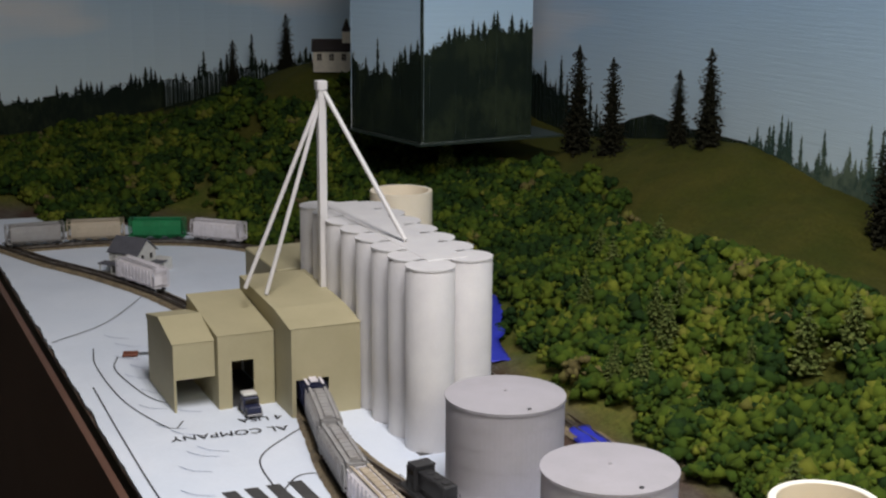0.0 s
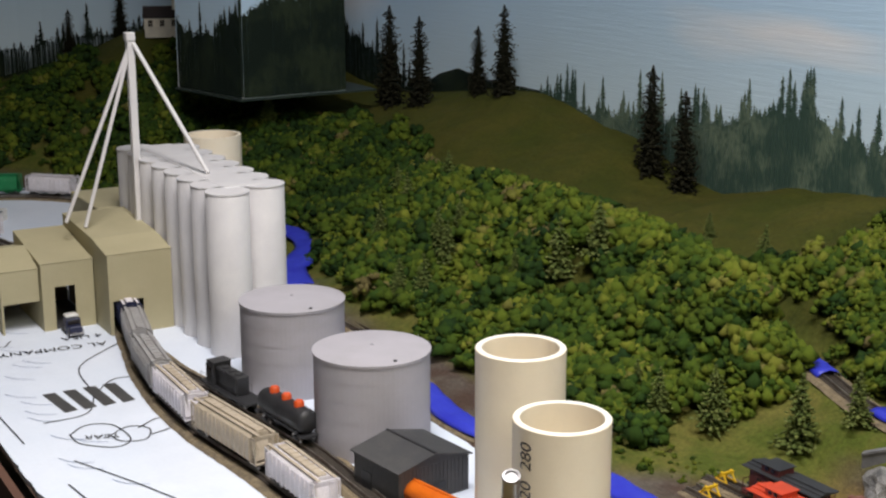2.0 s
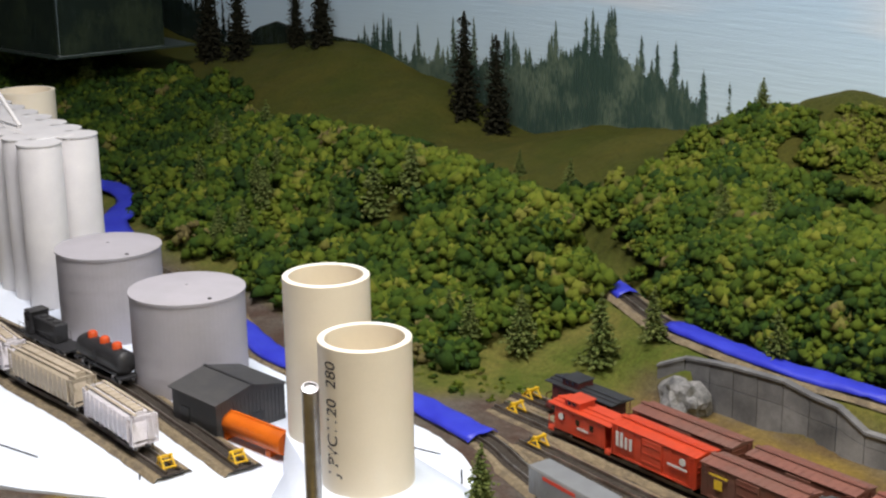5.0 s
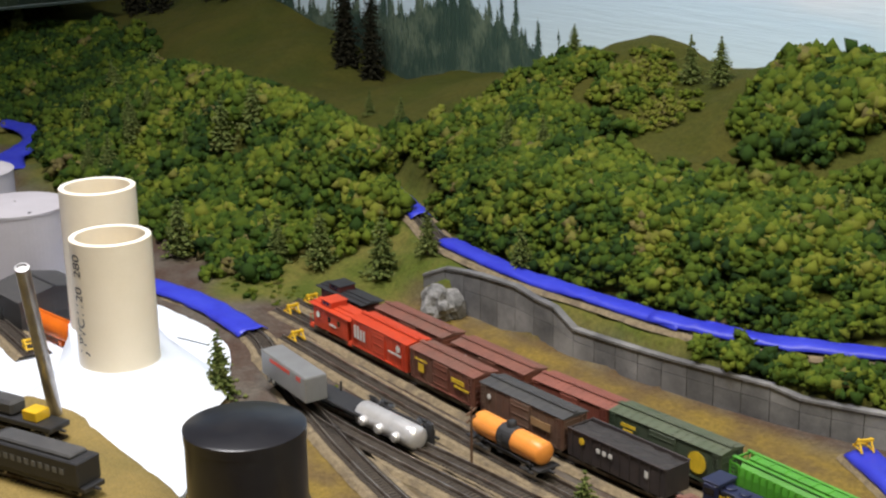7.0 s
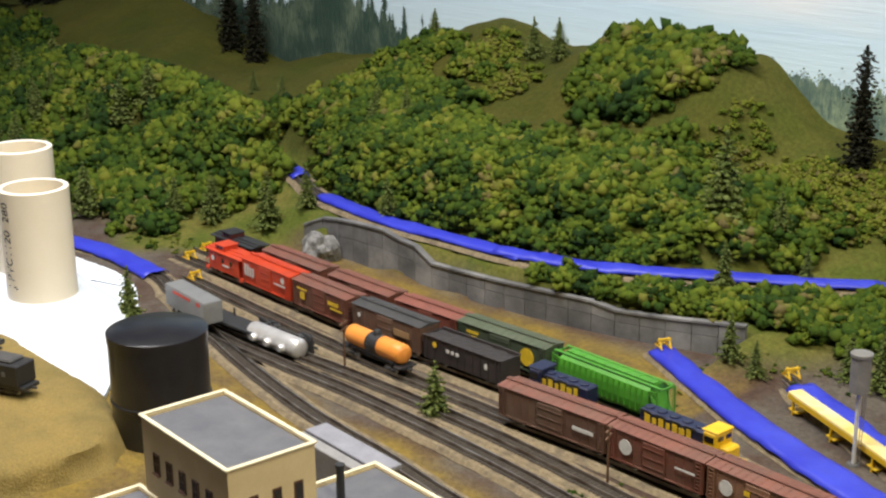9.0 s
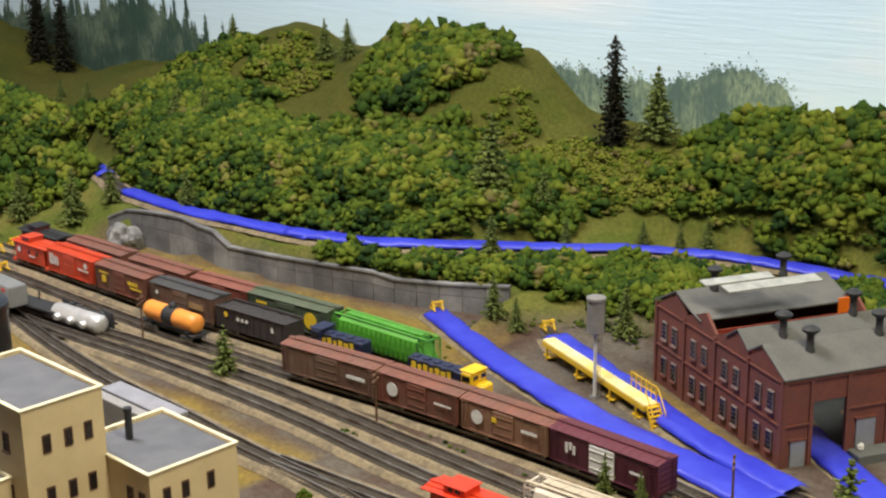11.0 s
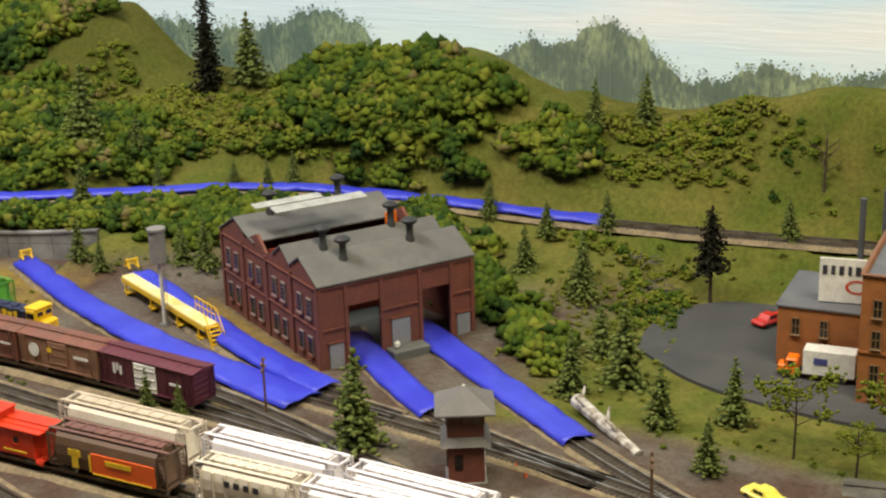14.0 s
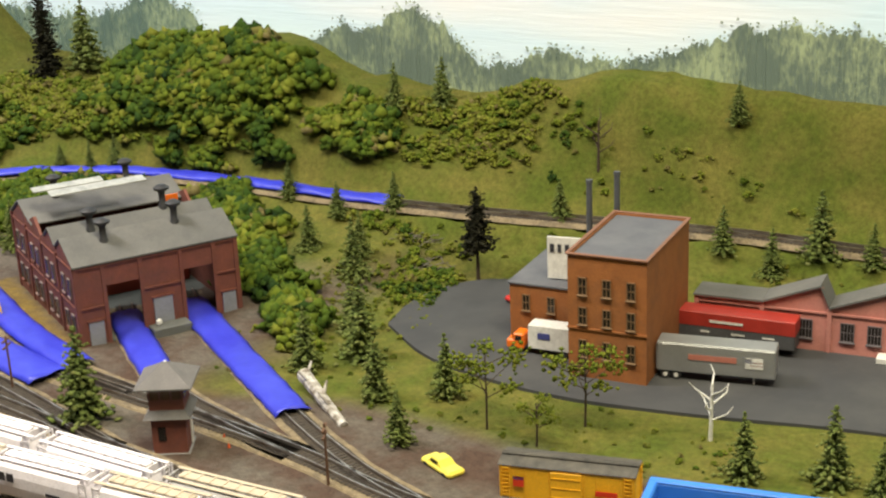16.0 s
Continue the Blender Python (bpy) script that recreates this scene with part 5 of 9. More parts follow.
# back row
put(caboose(0.066, mat("dark_red_paint", (0.10, 0.02, 0.018), None, 90, 0.6), BLACK, "dark red caboose with black roof on the yard track"), ROW2, -0.882)
put(boxcar("boxcar", 0.084, BOXBROWN, ROOFBROWN, "brown forty foot boxcar with pale lettering", marks=[("bar", LIGHTPAINT, -0.018, 0.018, 0.012, 0.002), ("bar", LIGHTPAINT, 0.022, 0.017, 0.012, 0.0035)], group=G), ROW2, -0.789)
put(boxcar("boxcar", 0.078, BOXBROWN, ROOFBROWN, "reddish brown boxcar with round white emblem", marks=[("disc", LIGHTPAINT, -0.022, 0.019, 0.0032), ("bar", LETTERYELLOW, 0.0, 0.018, 0.006, 0.004), ("bar", LIGHTPAINT, 0.022, 0.018, 0.012, 0.003)], group=G), ROW2, -0.697)
put(boxcar("boxcar", 0.068, mat("oxide_red", (0.22, 0.062, 0.04), None, 80, 0.65), mat("oxide_red_roof", (0.26, 0.09, 0.065), None, 60, 0.65), "oxide red boxcar with weathered roof", group=G), ROW2, -0.616)
put(boxcar("boxcar", 0.088, DKGREEN, GREEN_ROOF, "dull green boxcar with round yellow emblem", marks=[("disc", LETTERYELLOW, 0.027, 0.016, 0.0068), ("bar", LETTERYELLOW, -0.027, 0.021, 0.012, 0.002), ("bar", LETTERYELLOW, -0.027, 0.0175, 0.008, 0.0016)], group=G), ROW2, -0.538)
put(hopper(0.098, LIME, LIME, "bright lime green ribbed covered hopper", ribs=16, group=G), ROW2, -0.439)
# middle row
put(caboose(0.060, WARMRED, WARMRED, "orange-red caboose with cupola on the yard track", marks=[("disc", LIGHTPAINT, -0.017, 0.0155, 0.0024), ("bar", LIGHTPAINT, 0.004, 0.012, 0.010, 0.0014)]), ROW1, -0.853)
put(boxcar("boxcar", 0.073, WARMRED, WARMRED, "orange-red boxcar with large white lettering bars", marks=[("bar", LIGHTPAINT, -0.030, 0.0175, 0.0024, 0.010), ("bar", LIGHTPAINT, -0.0262, 0.0175, 0.0024, 0.010), ("bar", LIGHTPAINT, -0.0222, 0.0165, 0.0022, 0.008), ("bar", LIGHTPAINT, -0.0182, 0.0165, 0.0024, 0.008), ("disc", LIGHTPAINT, 0.026, 0.020, 0.0026), ("bar", LIGHTPAINT, 0.022, 0.0155, 0.016, 0.0014)], group=G), ROW1, -0.786)
put(boxcar("boxcar", 0.073, BOXBROWN, ROOFBROWN, "brown boxcar with yellow script lettering", marks=[("bar", LETTERYELLOW, -0.022, 0.021, 0.014, 0.0012), ("bar", LETTERYELLOW, -0.022, 0.0155, 0.006, 0.006), ("bar", LETTERYELLOW, 0.020, 0.0185, 0.014, 0.003), ("bar", LETTERYELLOW, 0.024, 0.0145, 0.016, 0.0014)], group=G), ROW1, -0.709)
put(boxcar("reefer", 0.079, TUSCAN, DARKGREY, "brown refrigerator car with dark grey roof", marks=[("bar", mat("tan_lettering", (0.4, 0.25, 0.12), None, 100, 0.6), 0.020, 0.0165, 0.018, 0.005), ("disc", LIGHTPAINT, -0.030, 0.019, 0.0018)], group=G), ROW1, -0.626)
put(open_hopper(0.079, "black open hopper car with coal load and pale lettering"), ROW1, -0.543)
put(diesel(0.076, NAVY, NAVY, "dark blue and yellow diesel locomotive", stripe=LETTERYELLOW, script=True, cab_x=-0.36, cab_mat=NAVY), ROW1, -0.446)
put(diesel(0.080, NAVY, YELLOW, "blue diesel locomotive with yellow cab and nose", script=True, cab_x=0.30, cab_mat=YELLOW), ROW1, -0.351)
# front row of the yard
put(tank_car(0.070, mat("tank_orange", (0.84, 0.32, 0.06), (0.78, 0.27, 0.05), 60, 0.35, grain=0.06), "orange tank car with black centre band", band=BLACK, r=0.0076), ROW0, -0.604)
put(boxcar("boxcar", 0.091, TUSCAN, ROOFBROWN, "weathered brown fifty foot boxcar with double doors", marks=[("bar", LIGHTPAINT, 0.028, 0.016, 0.017, 0.0025)], group=G, ribs=14), ROW0, -0.422)
put(boxcar("boxcar", 0.0735, BOXBROWN, ROOFBROWN, "brown boxcar with round white cross emblem", marks=[("disc", LIGHTPAINT, -0.022, 0.0165, 0.0050), ("bar", LIGHTPAINT, 0.024, 0.0165, 0.015, 0.0012)], group=G), ROW0, -0.337)
put(boxcar("boxcar", 0.0735, mat("freight_pale_brown", (0.24, 0.12, 0.07), (0.19, 0.09, 0.055), 70, 0.65, dirt=(0.3, 0.2, 0.11), dirt_amount=0.5), ROOFBROWN, "faded brown boxcar with round emblem", marks=[("disc", LIGHTPAINT, -0.022, 0.0165, 0.0048), ("bar", LETTERYELLOW, -0.007, 0.0185, 0.004, 0.003), ("bar", LIGHTPAINT, 0.022, 0.0175, 0.013, 0.002)], group=G), ROW0, -0.261)
put(boxcar("boxcar", 0.083, MAROON, mat("maroon_roof", (0.13, 0.03, 0.045), None, 60, 0.55), "maroon boxcar with a white door", door=mat("door_white", (0.75, 0.73, 0.7), None, 60, 0.5), marks=[("bar", LIGHTPAINT, -0.027, 0.0175, 0.002, 0.007), ("bar", LIGHTPAINT, -0.024, 0.019, 0.002, 0.005), ("bar", LIGHTPAINT, -0.021, 0.017, 0.002, 0.006), ("bar", LIGHTPAINT, 0.027, 0.0165, 0.010, 0.0016)], group=G), ROW0, -0.181)


def flat_with_trailer():
    car = thing("flatcar", "black flatcar standing on the lead track", "freight car")
    part("deck", Shape().box((0, 0, 0.0062), (0.094, 0.018, 0.0022), 0.0004), BLACK, car)
    for x in (-0.04, 0.0, 0.04):
        part("bulkhead_post", Shape().box((x, 0.0075, 0.010), (0.0016, 0.0012, 0.008), 0.0003), BLACK, car)
    running_gear(car, 0.094)
    return car


def trailer(name, L, W, H, material, label, wheel_x=0.3, marks=(), lift=0.0055, top=None, legs=True):
    tr = thing(name, label, "trailer")
    sh = Shape().box((0, 0, lift + H / 2), (L, W, H), 0.0006)
    sr = Shape()
    for k in range(20):
        for s in (-1, 1):
            sr.box((-L / 2 + L * (k + 0.5) / 20, s * W / 2, lift + H / 2), (0.0005, 0.0003, H * 0.9))
    part("body", sh, material, tr)
    tagged(part("side_ribs", sr, material, tr), kind="stuff")
    part("roof", Shape().box((0, 0, lift + H + 0.0002), (L * 0.995, W * 0.98, 0.0006), 0.0003), top or material, tr)
    for k in range(2):
        for s in (-1, 1):
            x = -L * wheel_x - 0.0034 + 0.0068 * k
            w = Shape().lathe([(0.0014, -0.0012), (0.0031, -0.0012), (0.0031, 0.0012), (0.0014, 0.0012)], 16, pose(x, s * (W / 2 - 0.0018), 0.0031, 90))
            wh = part("wheel", w, BLACK, tr)
            part("hub", Shape().lathe([(0.0015, -0.0014), (0.0015, 0.0014)], 12, pose(x, s * (W / 2 - 0.0018), 0.0031, 90)), LIGHTPAINT, wh)
    part("chassis", Shape().box((-L * 0.1, 0, lift - 0.0008), (L * 0.75, W * 0.5, 0.0016)), BLACK, tr)
    if legs:
        for s in (-1, 1):
            part("landing_leg", Shape().box((L * 0.32, s * W * 0.3, lift / 2), (0.0012, 0.0012, lift), 0.0002), LIGHTPAINT, tr)
    part("rear_door", Shape().box((-L / 2 - 0.0002, 0, lift + H / 2), (0.0006, W * 0.9, H * 0.9)), material, tr)
    bars(tr, [m[1:] for m in marks if m[0] is None], LIGHTPAINT, -W / 2 - 0.0003)
    for m in marks:
        if m[0] is not None:
            bars(tr, [m[1:]], m[0], -W / 2 - 0.0003)
    return tr


put(flat_with_trailer(), LEAD, -0.745)
tr = trailer("trailer", 0.067, 0.0165, 0.0175, TRAILER, "grey ribbed highway trailer riding on a flatcar", legs=False, lift=0.004, marks=[(REDPAINT, -0.004, 0.0185, 0.030, 0.0022), (REDPAINT, 0.024, 0.0185, 0.006, 0.0030)])
put(tr, LEAD, -0.772, RAIL_TOP + 0.0035)
tr.location.y -= 0.013
sil = tank_car(0.066, SILVER, "bright silver three-dome tank car lying on its side by the track", r=0.0080, domes=3)
sil.matrix_basis = pose(-0.684, 0.591, 0.0105, 90, 0, 5)
# front train at the tower
HOPPERORANGE = mat("hopper_orange", (0.72, 0.11, 0.015), (0.64, 0.095, 0.012), 70, 0.45)
HOPPERBROWN = mat("hopper_brown", (0.09, 0.052, 0.032), (0.12, 0.07, 0.045), 70, 0.55)
TRAIN = track([(-0.36, 0.5185), (-0.291, 0.524), (-0.24, 0.5275), (-0.195, 0.530), (-0.115, 0.537), (-0.02, 0.545), (0.047, 0.5515), (0.12, 0.558), (0.2, 0.566), (0.5, 0.588)], 0.0006)
put(caboose(0.066, REDPAINT, REDPAINT, "bright red caboose with a yellow emblem", marks=[("disc", LETTERYELLOW, -0.008, 0.0125, 0.0052), ("bar", LETTERYELLOW, 0.012, 0.0085, 0.018, 0.0010)]), TRAIN, -0.1945, 0.0064)
put(hopper(0.086, HOPPERBROWN, mat("hopper_mauve_roof", (0.17, 0.075, 0.060), (0.13, 0.06, 0.05), 70, 0.6), "brown and orange covered hopper with yellow emblem", lower=HOPPERORANGE, span=(-0.14, 0.49), marks=[("bar", LETTERYELLOW, -0.0215, 0.0115, 0.0045, 0.008), ("bar", LETTERYELLOW, -0.0215, 0.0165, 0.009, 0.0040), ("bar", LETTERYELLOW, 0.010, 0.0145, 0.018, 0.0028), ("bar", LETTERYELLOW, 0.012, 0.0062, 0.042, 0.0009), ("bar", LETTERYELLOW, -0.0105, 0.0120, 0.0012, 0.0100)]), TRAIN, -0.115, 0.0064)
put(hopper(0.098, HOPPERCREAM, HOPPERTAN, "cream covered hopper with dusty grey roof"), MAIN2, -0.134)
put(hopper(0.090, HOPPERWHITE, HOPPERWHITE, "clean white covered hopper with long roof hatch", group="white hoppers"), MAIN2, -0.029)
put(hopper(0.084, HOPPERWHITE, HOPPERWHITE, "clean white covered hopper with long roof hatch", group="white hoppers"), MAIN2, 0.065)
put(hopper(0.080, HOPPERGREY, HOPPERTAN, "pale grey covered hopper with tan roof"), MAIN2, 0.155)
put(hopper(0.066, HOPPERCREAM, HOPPERCREAM, "cream two-bay covered hopper with black lettering bars", ribs=7, marks=[("bar", INK, -0.010 + 0.0062 * k, 0.0195, 0.0036, 0.0036) for k in range(4)]), TRAIN, -0.0205, 0.0064)
put(hopper(0.070, HOPPERWHITE, HOPPERWHITE, "white covered hopper with dark lettering bars", marks=[("bar", INK, -0.024, 0.019, 0.0045, 0.005), ("bar", INK, -0.018, 0.019, 0.005, 0.005), ("bar", INK, 0.012, 0.014, 0.010, 0.002)], group="white hoppers"), TRAIN, 0.049, 0.0064)
put(hopper(0.066, HOPPERWHITE, HOPPERTAN, "white covered hopper with dusty tan roof"), TRAIN, 0.121, 0.0064)
# loose car bodies near the bench edge
STRAW = mat("straw_yellow_paint", (0.80, 0.55, 0.16), (0.74, 0.48, 0.12), 60, 0.45, grain=0.06)
LOOSE = [Vector((-0.30, 0.472, 0)), Vector((0.10, 0.392, 0))]
put(hopper(0.090, STRAW, STRAW, "straw yellow covered hopper with red and blue flashes", marks=[("bar", REDPAINT, -0.022, 0.016, 0.006, 0.007), ("bar", NAVY, -0.014, 0.014, 0.006, 0.007)]), LOOSE, -0.126, 0.0)
put(boxcar("boxcar", 0.080, mat("leaf_green_paint", (0.06, 0.20, 0.03), (0.05, 0.17, 0.026), 60, 0.5), mat("leaf_green_roof", (0.07, 0.22, 0.035), None, 60, 0.5), "leaf green boxcar standing near the bench edge"), [Vector((-0.30, 0.447, 0)), Vector((0.10, 0.362, 0))], -0.104, 0.0)
# train at the grain elevator
for x, L, bm, rm, lb in ((-1.048, 0.074, HOPPERWHITE, HOPPERTAN, "dusty white short covered hopper"), (-1.150, 0.096, HOPPERTAN, HOPPERTAN, "faded tan long covered hopper"), (-1.246, 0.078, HOPPERWHITE, HOPPERTAN, "pinkish white covered hopper with dusty roof"), (-1.332, 0.082, HOPPERGREY, HOPPERGREY, "grey weathered covered hopper"), (-1.417, 0.076, HOPPERGREY, HOPPERGREY, "grey weathered covered hopper by the loading shed"), (-1.496, 0.070, NAVY, HOPPERWHITE, "blue and white covered hopper half inside the shed")):
    put(hopper(L, bm, rm, lb, ribs=12 if L > 0.09 else 9, group="hoppers at the elevator"), ELEV1, x, 0.0098)
put(tank_car(0.072, BLACK, "black tank car with three orange domes", r=0.009, domes=3, dome_mat=mat("dome_orange", (0.75, 0.10, 0.02), None, 60, 0.5)), ELEV2, -1.166, 0.0098)
put(diesel(0.078, BLACK, BLACK, "black switcher locomotive beside the silos", cab_x=-0.28), ELEV2, -1.252, 0.0098)
put(hopper(0.080, HOPPERWHITE, HOPPERWHITE, "white covered hopper on the far curve", ribs=10), FARLOOP, -1.93, 0.0098)
for y, bm, lb in ((0.300, HOPPERGREY, "grey covered hopper on the far track"), (0.373, HOPPERTAN, "tan covered hopper on the far track"), (0.446, KELLY, "bright green covered hopper on the far track"), (0.512, HOPPERWHITE, "white covered hopper on the far track")):
    i = min(range(len(FARBACK)), key=lambda k: abs(FARBACK[k].y - y) + (9 if FARBACK[k].x > -2.05 else 0))
    a, b = FARBACK[max(i - 1, 0)], FARBACK[min(i + 1, len(FARBACK) - 1)]
    c = hopper(0.070, bm, bm, lb, ribs=9, group="far hoppers")
    c.matrix_basis = pose(FARBACK[i].x, y, 0.0088, 0, 0, math.degrees(math.atan2(b.y - a.y, b.x - a.x)))


# ---- buffers ----
def buffer_stop(x, y, heading, z=RAIL_TOP):
    b = thing("buffer_stop", "bright yellow plastic buffer stop at a track end", "buffer stop", pose(x, y, z, 0, 0, heading), group="yellow buffer stops")
    b.scale = (0.8, 0.85, 0.78)
    for s in (-1, 1):
        part("side_frame", Shape().rod((-0.0065, s * 0.0045, -0.001), (0.0005, s * 0.0045, 0.0085), 0.0008, n=6).rod((0.0075, s * 0.0045, -0.001), (0.0005, s * 0.0045, 0.0085), 0.0008, n=6).rod((-0.0065, s * 0.0045, 0), (0.0075, s * 0.0045, 0), 0.0007, n=6), YELLOW, b)
    part("beam", Shape().box((0.002, 0, 0.0072), (0.0016, 0.0125, 0.0028), 0.0003), YELLOW, b)
    part("tie_bar", Shape().box((-0.006, 0, 0.0006), (0.0014, 0.012, 0.0012), 0.0002), YELLOW, b)
    part("tie_bar", Shape().box((-0.0015, 0, 0.0048), (0.0012, 0.0105, 0.0014), 0.0002), YELLOW, b)


for x, y, h, z in ((-0.927, 0.6375, 0, RAIL_TOP), (-0.871, 0.611, 0, RAIL_TOP), (-0.940, 0.6625, 0, RAIL_TOP), (-0.963, 0.4365, 180, 0.0098), (-0.984, 0.3965, 180, 0.0098), (-0.483, 0.791, -25, RAIL_TOP + 0.004), (-0.384, 0.816, -25, RAIL_TOP + 0.004)):
    buffer_stop(x, y, h, z)


# ---- grain elevator ----
def grain_elevator():
    el = thing("grain_silos", "white plastic pipe silos in two touching rows", "silo")
    r, top = 0.0190, 0.148
    for k in range(8):
        for y, dx in ((0.476, 0.0), (0.516, -0.017)):
            if k == 7 and y > 0.5:
                continue
            x = -1.378 - 0.0355 * k + dx
            part("silo", Shape().lathe([(r, 0.004), (r, top - 0.0012), (r - 0.0008, top)], 28, pose(x, y, 0)), WHITE, el, smooth=True)
            part("silo_cap", Shape().lathe([(r * 1.02, top), (r * 1.02, top + 0.0012)], 28, pose(x, y, 0)), WHITE, el)
    part("roof_plate", Shape().box((-1.51, 0.496, top + 0.0006), (0.24, 0.034, 0.0022), 0.0004), WHITE, el)
    mast = thing("grain_elevator_mast", "white plastic grain leg mast with sloping spouts", "mast")
    t = (-1.566, 0.4565, 0.262)
    part("mast", Shape().box((t[0], t[1], 0.172), (0.007, 0.007, 0.182), 0.0005), WHITE, mast)
    part("head", Shape().box((t[0], t[1], 0.266), (0.009, 0.009, 0.008), 0.0008), WHITE, mast)
    part("spout", Shape().rod((t[0], t[1] + 0.002, 0.262), (-1.455, 0.488, 0.151), 0.0021, n=10), WHITE, mast, smooth=True)
    part("spout", Shape().rod((t[0], t[1] - 0.002, 0.254), (-1.568, 0.386, 0.094), 0.0019, n=10), WHITE, mast, smooth=True)
    part("spout", Shape().rod((t[0], t[1] - 0.002, 0.250), (-1.556, 0.401, 0.090), 0.0019, n=10), WHITE, mast, smooth=True)
    bp = thing("plastic_pipe", "cream plastic pipe standing behind the silos", "pipe")
    part("pipe_wall", Shape().lathe([(0.030, 0.004), (0.030, 0.150), (0.026, 0.150), (0.026, 0.01)], 36, pose(-1.66, 0.570, 0), cap=False), CREAM, bp, smooth=True)


grain_elevator()


def panel_with_hole(owner, x, y0, y1, z0, z1, hy0, hy1, hz1, t=0.002):
    """A wall facing +x with a doorway, cut from three card strips."""
    for a, b, c, d in ((y0, hy0, z0, z1), (hy1, y1, z0, z1), (hy0, hy1, hz1, z1)):
        if b - a > 1e-5:
            part("wall", Shape().box((x - t / 2, (a + b) / 2, (c + d) / 2), (t, b - a, d - c)), TANPAINT, owner)


def loading_sheds():
    sh = thing("loading_shed", "tan painted card grain loading shed of three stepped blocks", "shed")
    panel_with_hole(sh, -1.478, 0.397, 0.457, 0.004, 0.080, 0.4005, 0.4290, 0.036)
    for y in (0.398, 0.456):
        part("wall", Shape().box((-1.549, y, 0.042), (0.138, 0.002, 0.076)), TANPAINT, sh)
    panel_with_hole(sh, -1.616, 0.399, 0.455, 0.004, 0.080, 0.4005, 0.4290, 0.036)
    roof = Shape().add([(-1.4775, 0.396, 0.080), (-1.4775, 0.458, 0.080), (-1.52, 0.458, 0.087), (-1.52, 0.396, 0.087), (-1.62, 0.458, 0.092), (-1.62, 0.396, 0.092), (-1.62, 0.396, 0.079), (-1.62, 0.458, 0.079)], [(0, 1, 2, 3), (3, 2, 4, 5), (5, 4, 7, 6), (6, 7, 1, 0), (1, 7, 4, 2), (0, 3, 5, 6)])
    part("roof", roof, TANPAINT, sh)
    panel_with_hole(sh, -1.5215, 0.3475, 0.396, 0.004, 0.068, 0.3590, 0.3780, 0.045)
    part("wall", Shape().box((-1.571, 0.3485, 0.036), (0.095, 0.002, 0.064)), TANPAINT, sh)
    part("wall", Shape().box((-1.618, 0.372, 0.036), (0.002, 0.046, 0.064)), TANPAINT, sh)
    part("roof", Shape().add([(-1.521, 0.347, 0.068), (-1.521, 0.3965, 0.068), (-1.62, 0.3965, 0.080), (-1.62, 0.347, 0.080), (-1.62, 0.347, 0.067), (-1.62, 0.3965, 0.067)], [(0, 1, 2, 3), (3, 2, 5, 4), (4, 5, 1, 0), (0, 3, 4), (1, 5, 2)]), TANPAINT, sh)
    part("post", Shape().box((-1.5295, 0.3125, 0.018), (0.002, 0.002, 0.028)), TANPAINT, sh)
    for c, q in (((-1.5295, 0.329, 0.0475), (0.002, 0.035, 0.031)), ((-1.575, 0.3125, 0.034), (0.09, 0.002, 0.058)), ((-1.6195, 0.329, 0.034), (0.002, 0.034, 0.058))):
        part("wall", Shape().box(c, q), TANPAINT, sh)
    part("roof", Shape().add([(-1.528, 0.3108, 0.063), (-1.528, 0.3470, 0.063), (-1.575, 0.3470, 0.075), (-1.575, 0.3108, 0.075), (-1.621, 0.3470, 0.066), (-1.621, 0.3108, 0.066), (-1.621, 0.3108, 0.0625), (-1.621, 0.3470, 0.0625)], [(0, 1, 2, 3), (3, 2, 4, 5), (5, 4, 7, 6), (6, 7, 1, 0), (1, 7, 4, 2), (0, 3, 5, 6)]), TANPAINT, sh)
    part("floor_plate", Shape().box((-1.571, 0.372, 0.0047), (0.094, 0.045, 0.001)), DARKGREY, sh)
    part("rear_block", Shape().box((-1.70, 0.50, 0.045), (0.10, 0.12, 0.082), 0.001), TANPAINT, sh)
    tr = thing("road_truck", "dark blue toy highway truck with white roof", "truck", pose(-1.512, 0.3685, 0.0045, 0, 0, 0))
    part("cab", Shape().box((0.008, 0, 0.0085), (0.012, 0.0135, 0.013), 0.001), NAVY, tr)
    part("bonnet", Shape().box((0.018, 0, 0.0058), (0.009, 0.012, 0.0075), 0.001), NAVY, tr)
    part("roof_fairing", Shape().box((0.006, 0, 0.0165), (0.010, 0.012, 0.003), 0.001), LIGHTPAINT, tr)
    part("windscreen", Shape().box((0.0142, 0, 0.0118), (0.0006, 0.011, 0.004)), WINDOWDARK, tr)
    part("bumper", Shape().box((0.0232, 0, 0.0028), (0.0012, 0.0135, 0.0022), 0.0003), STEEL, tr)
    for x in (0.018, -0.002):
        for s in (-1, 1):
            part("wheel", Shape().lathe([(0.0028, -0.001), (0.0028, 0.001)], 14, pose(x, s * 0.006, 0.0028, 90)), BLACK, tr)


loading_sheds()


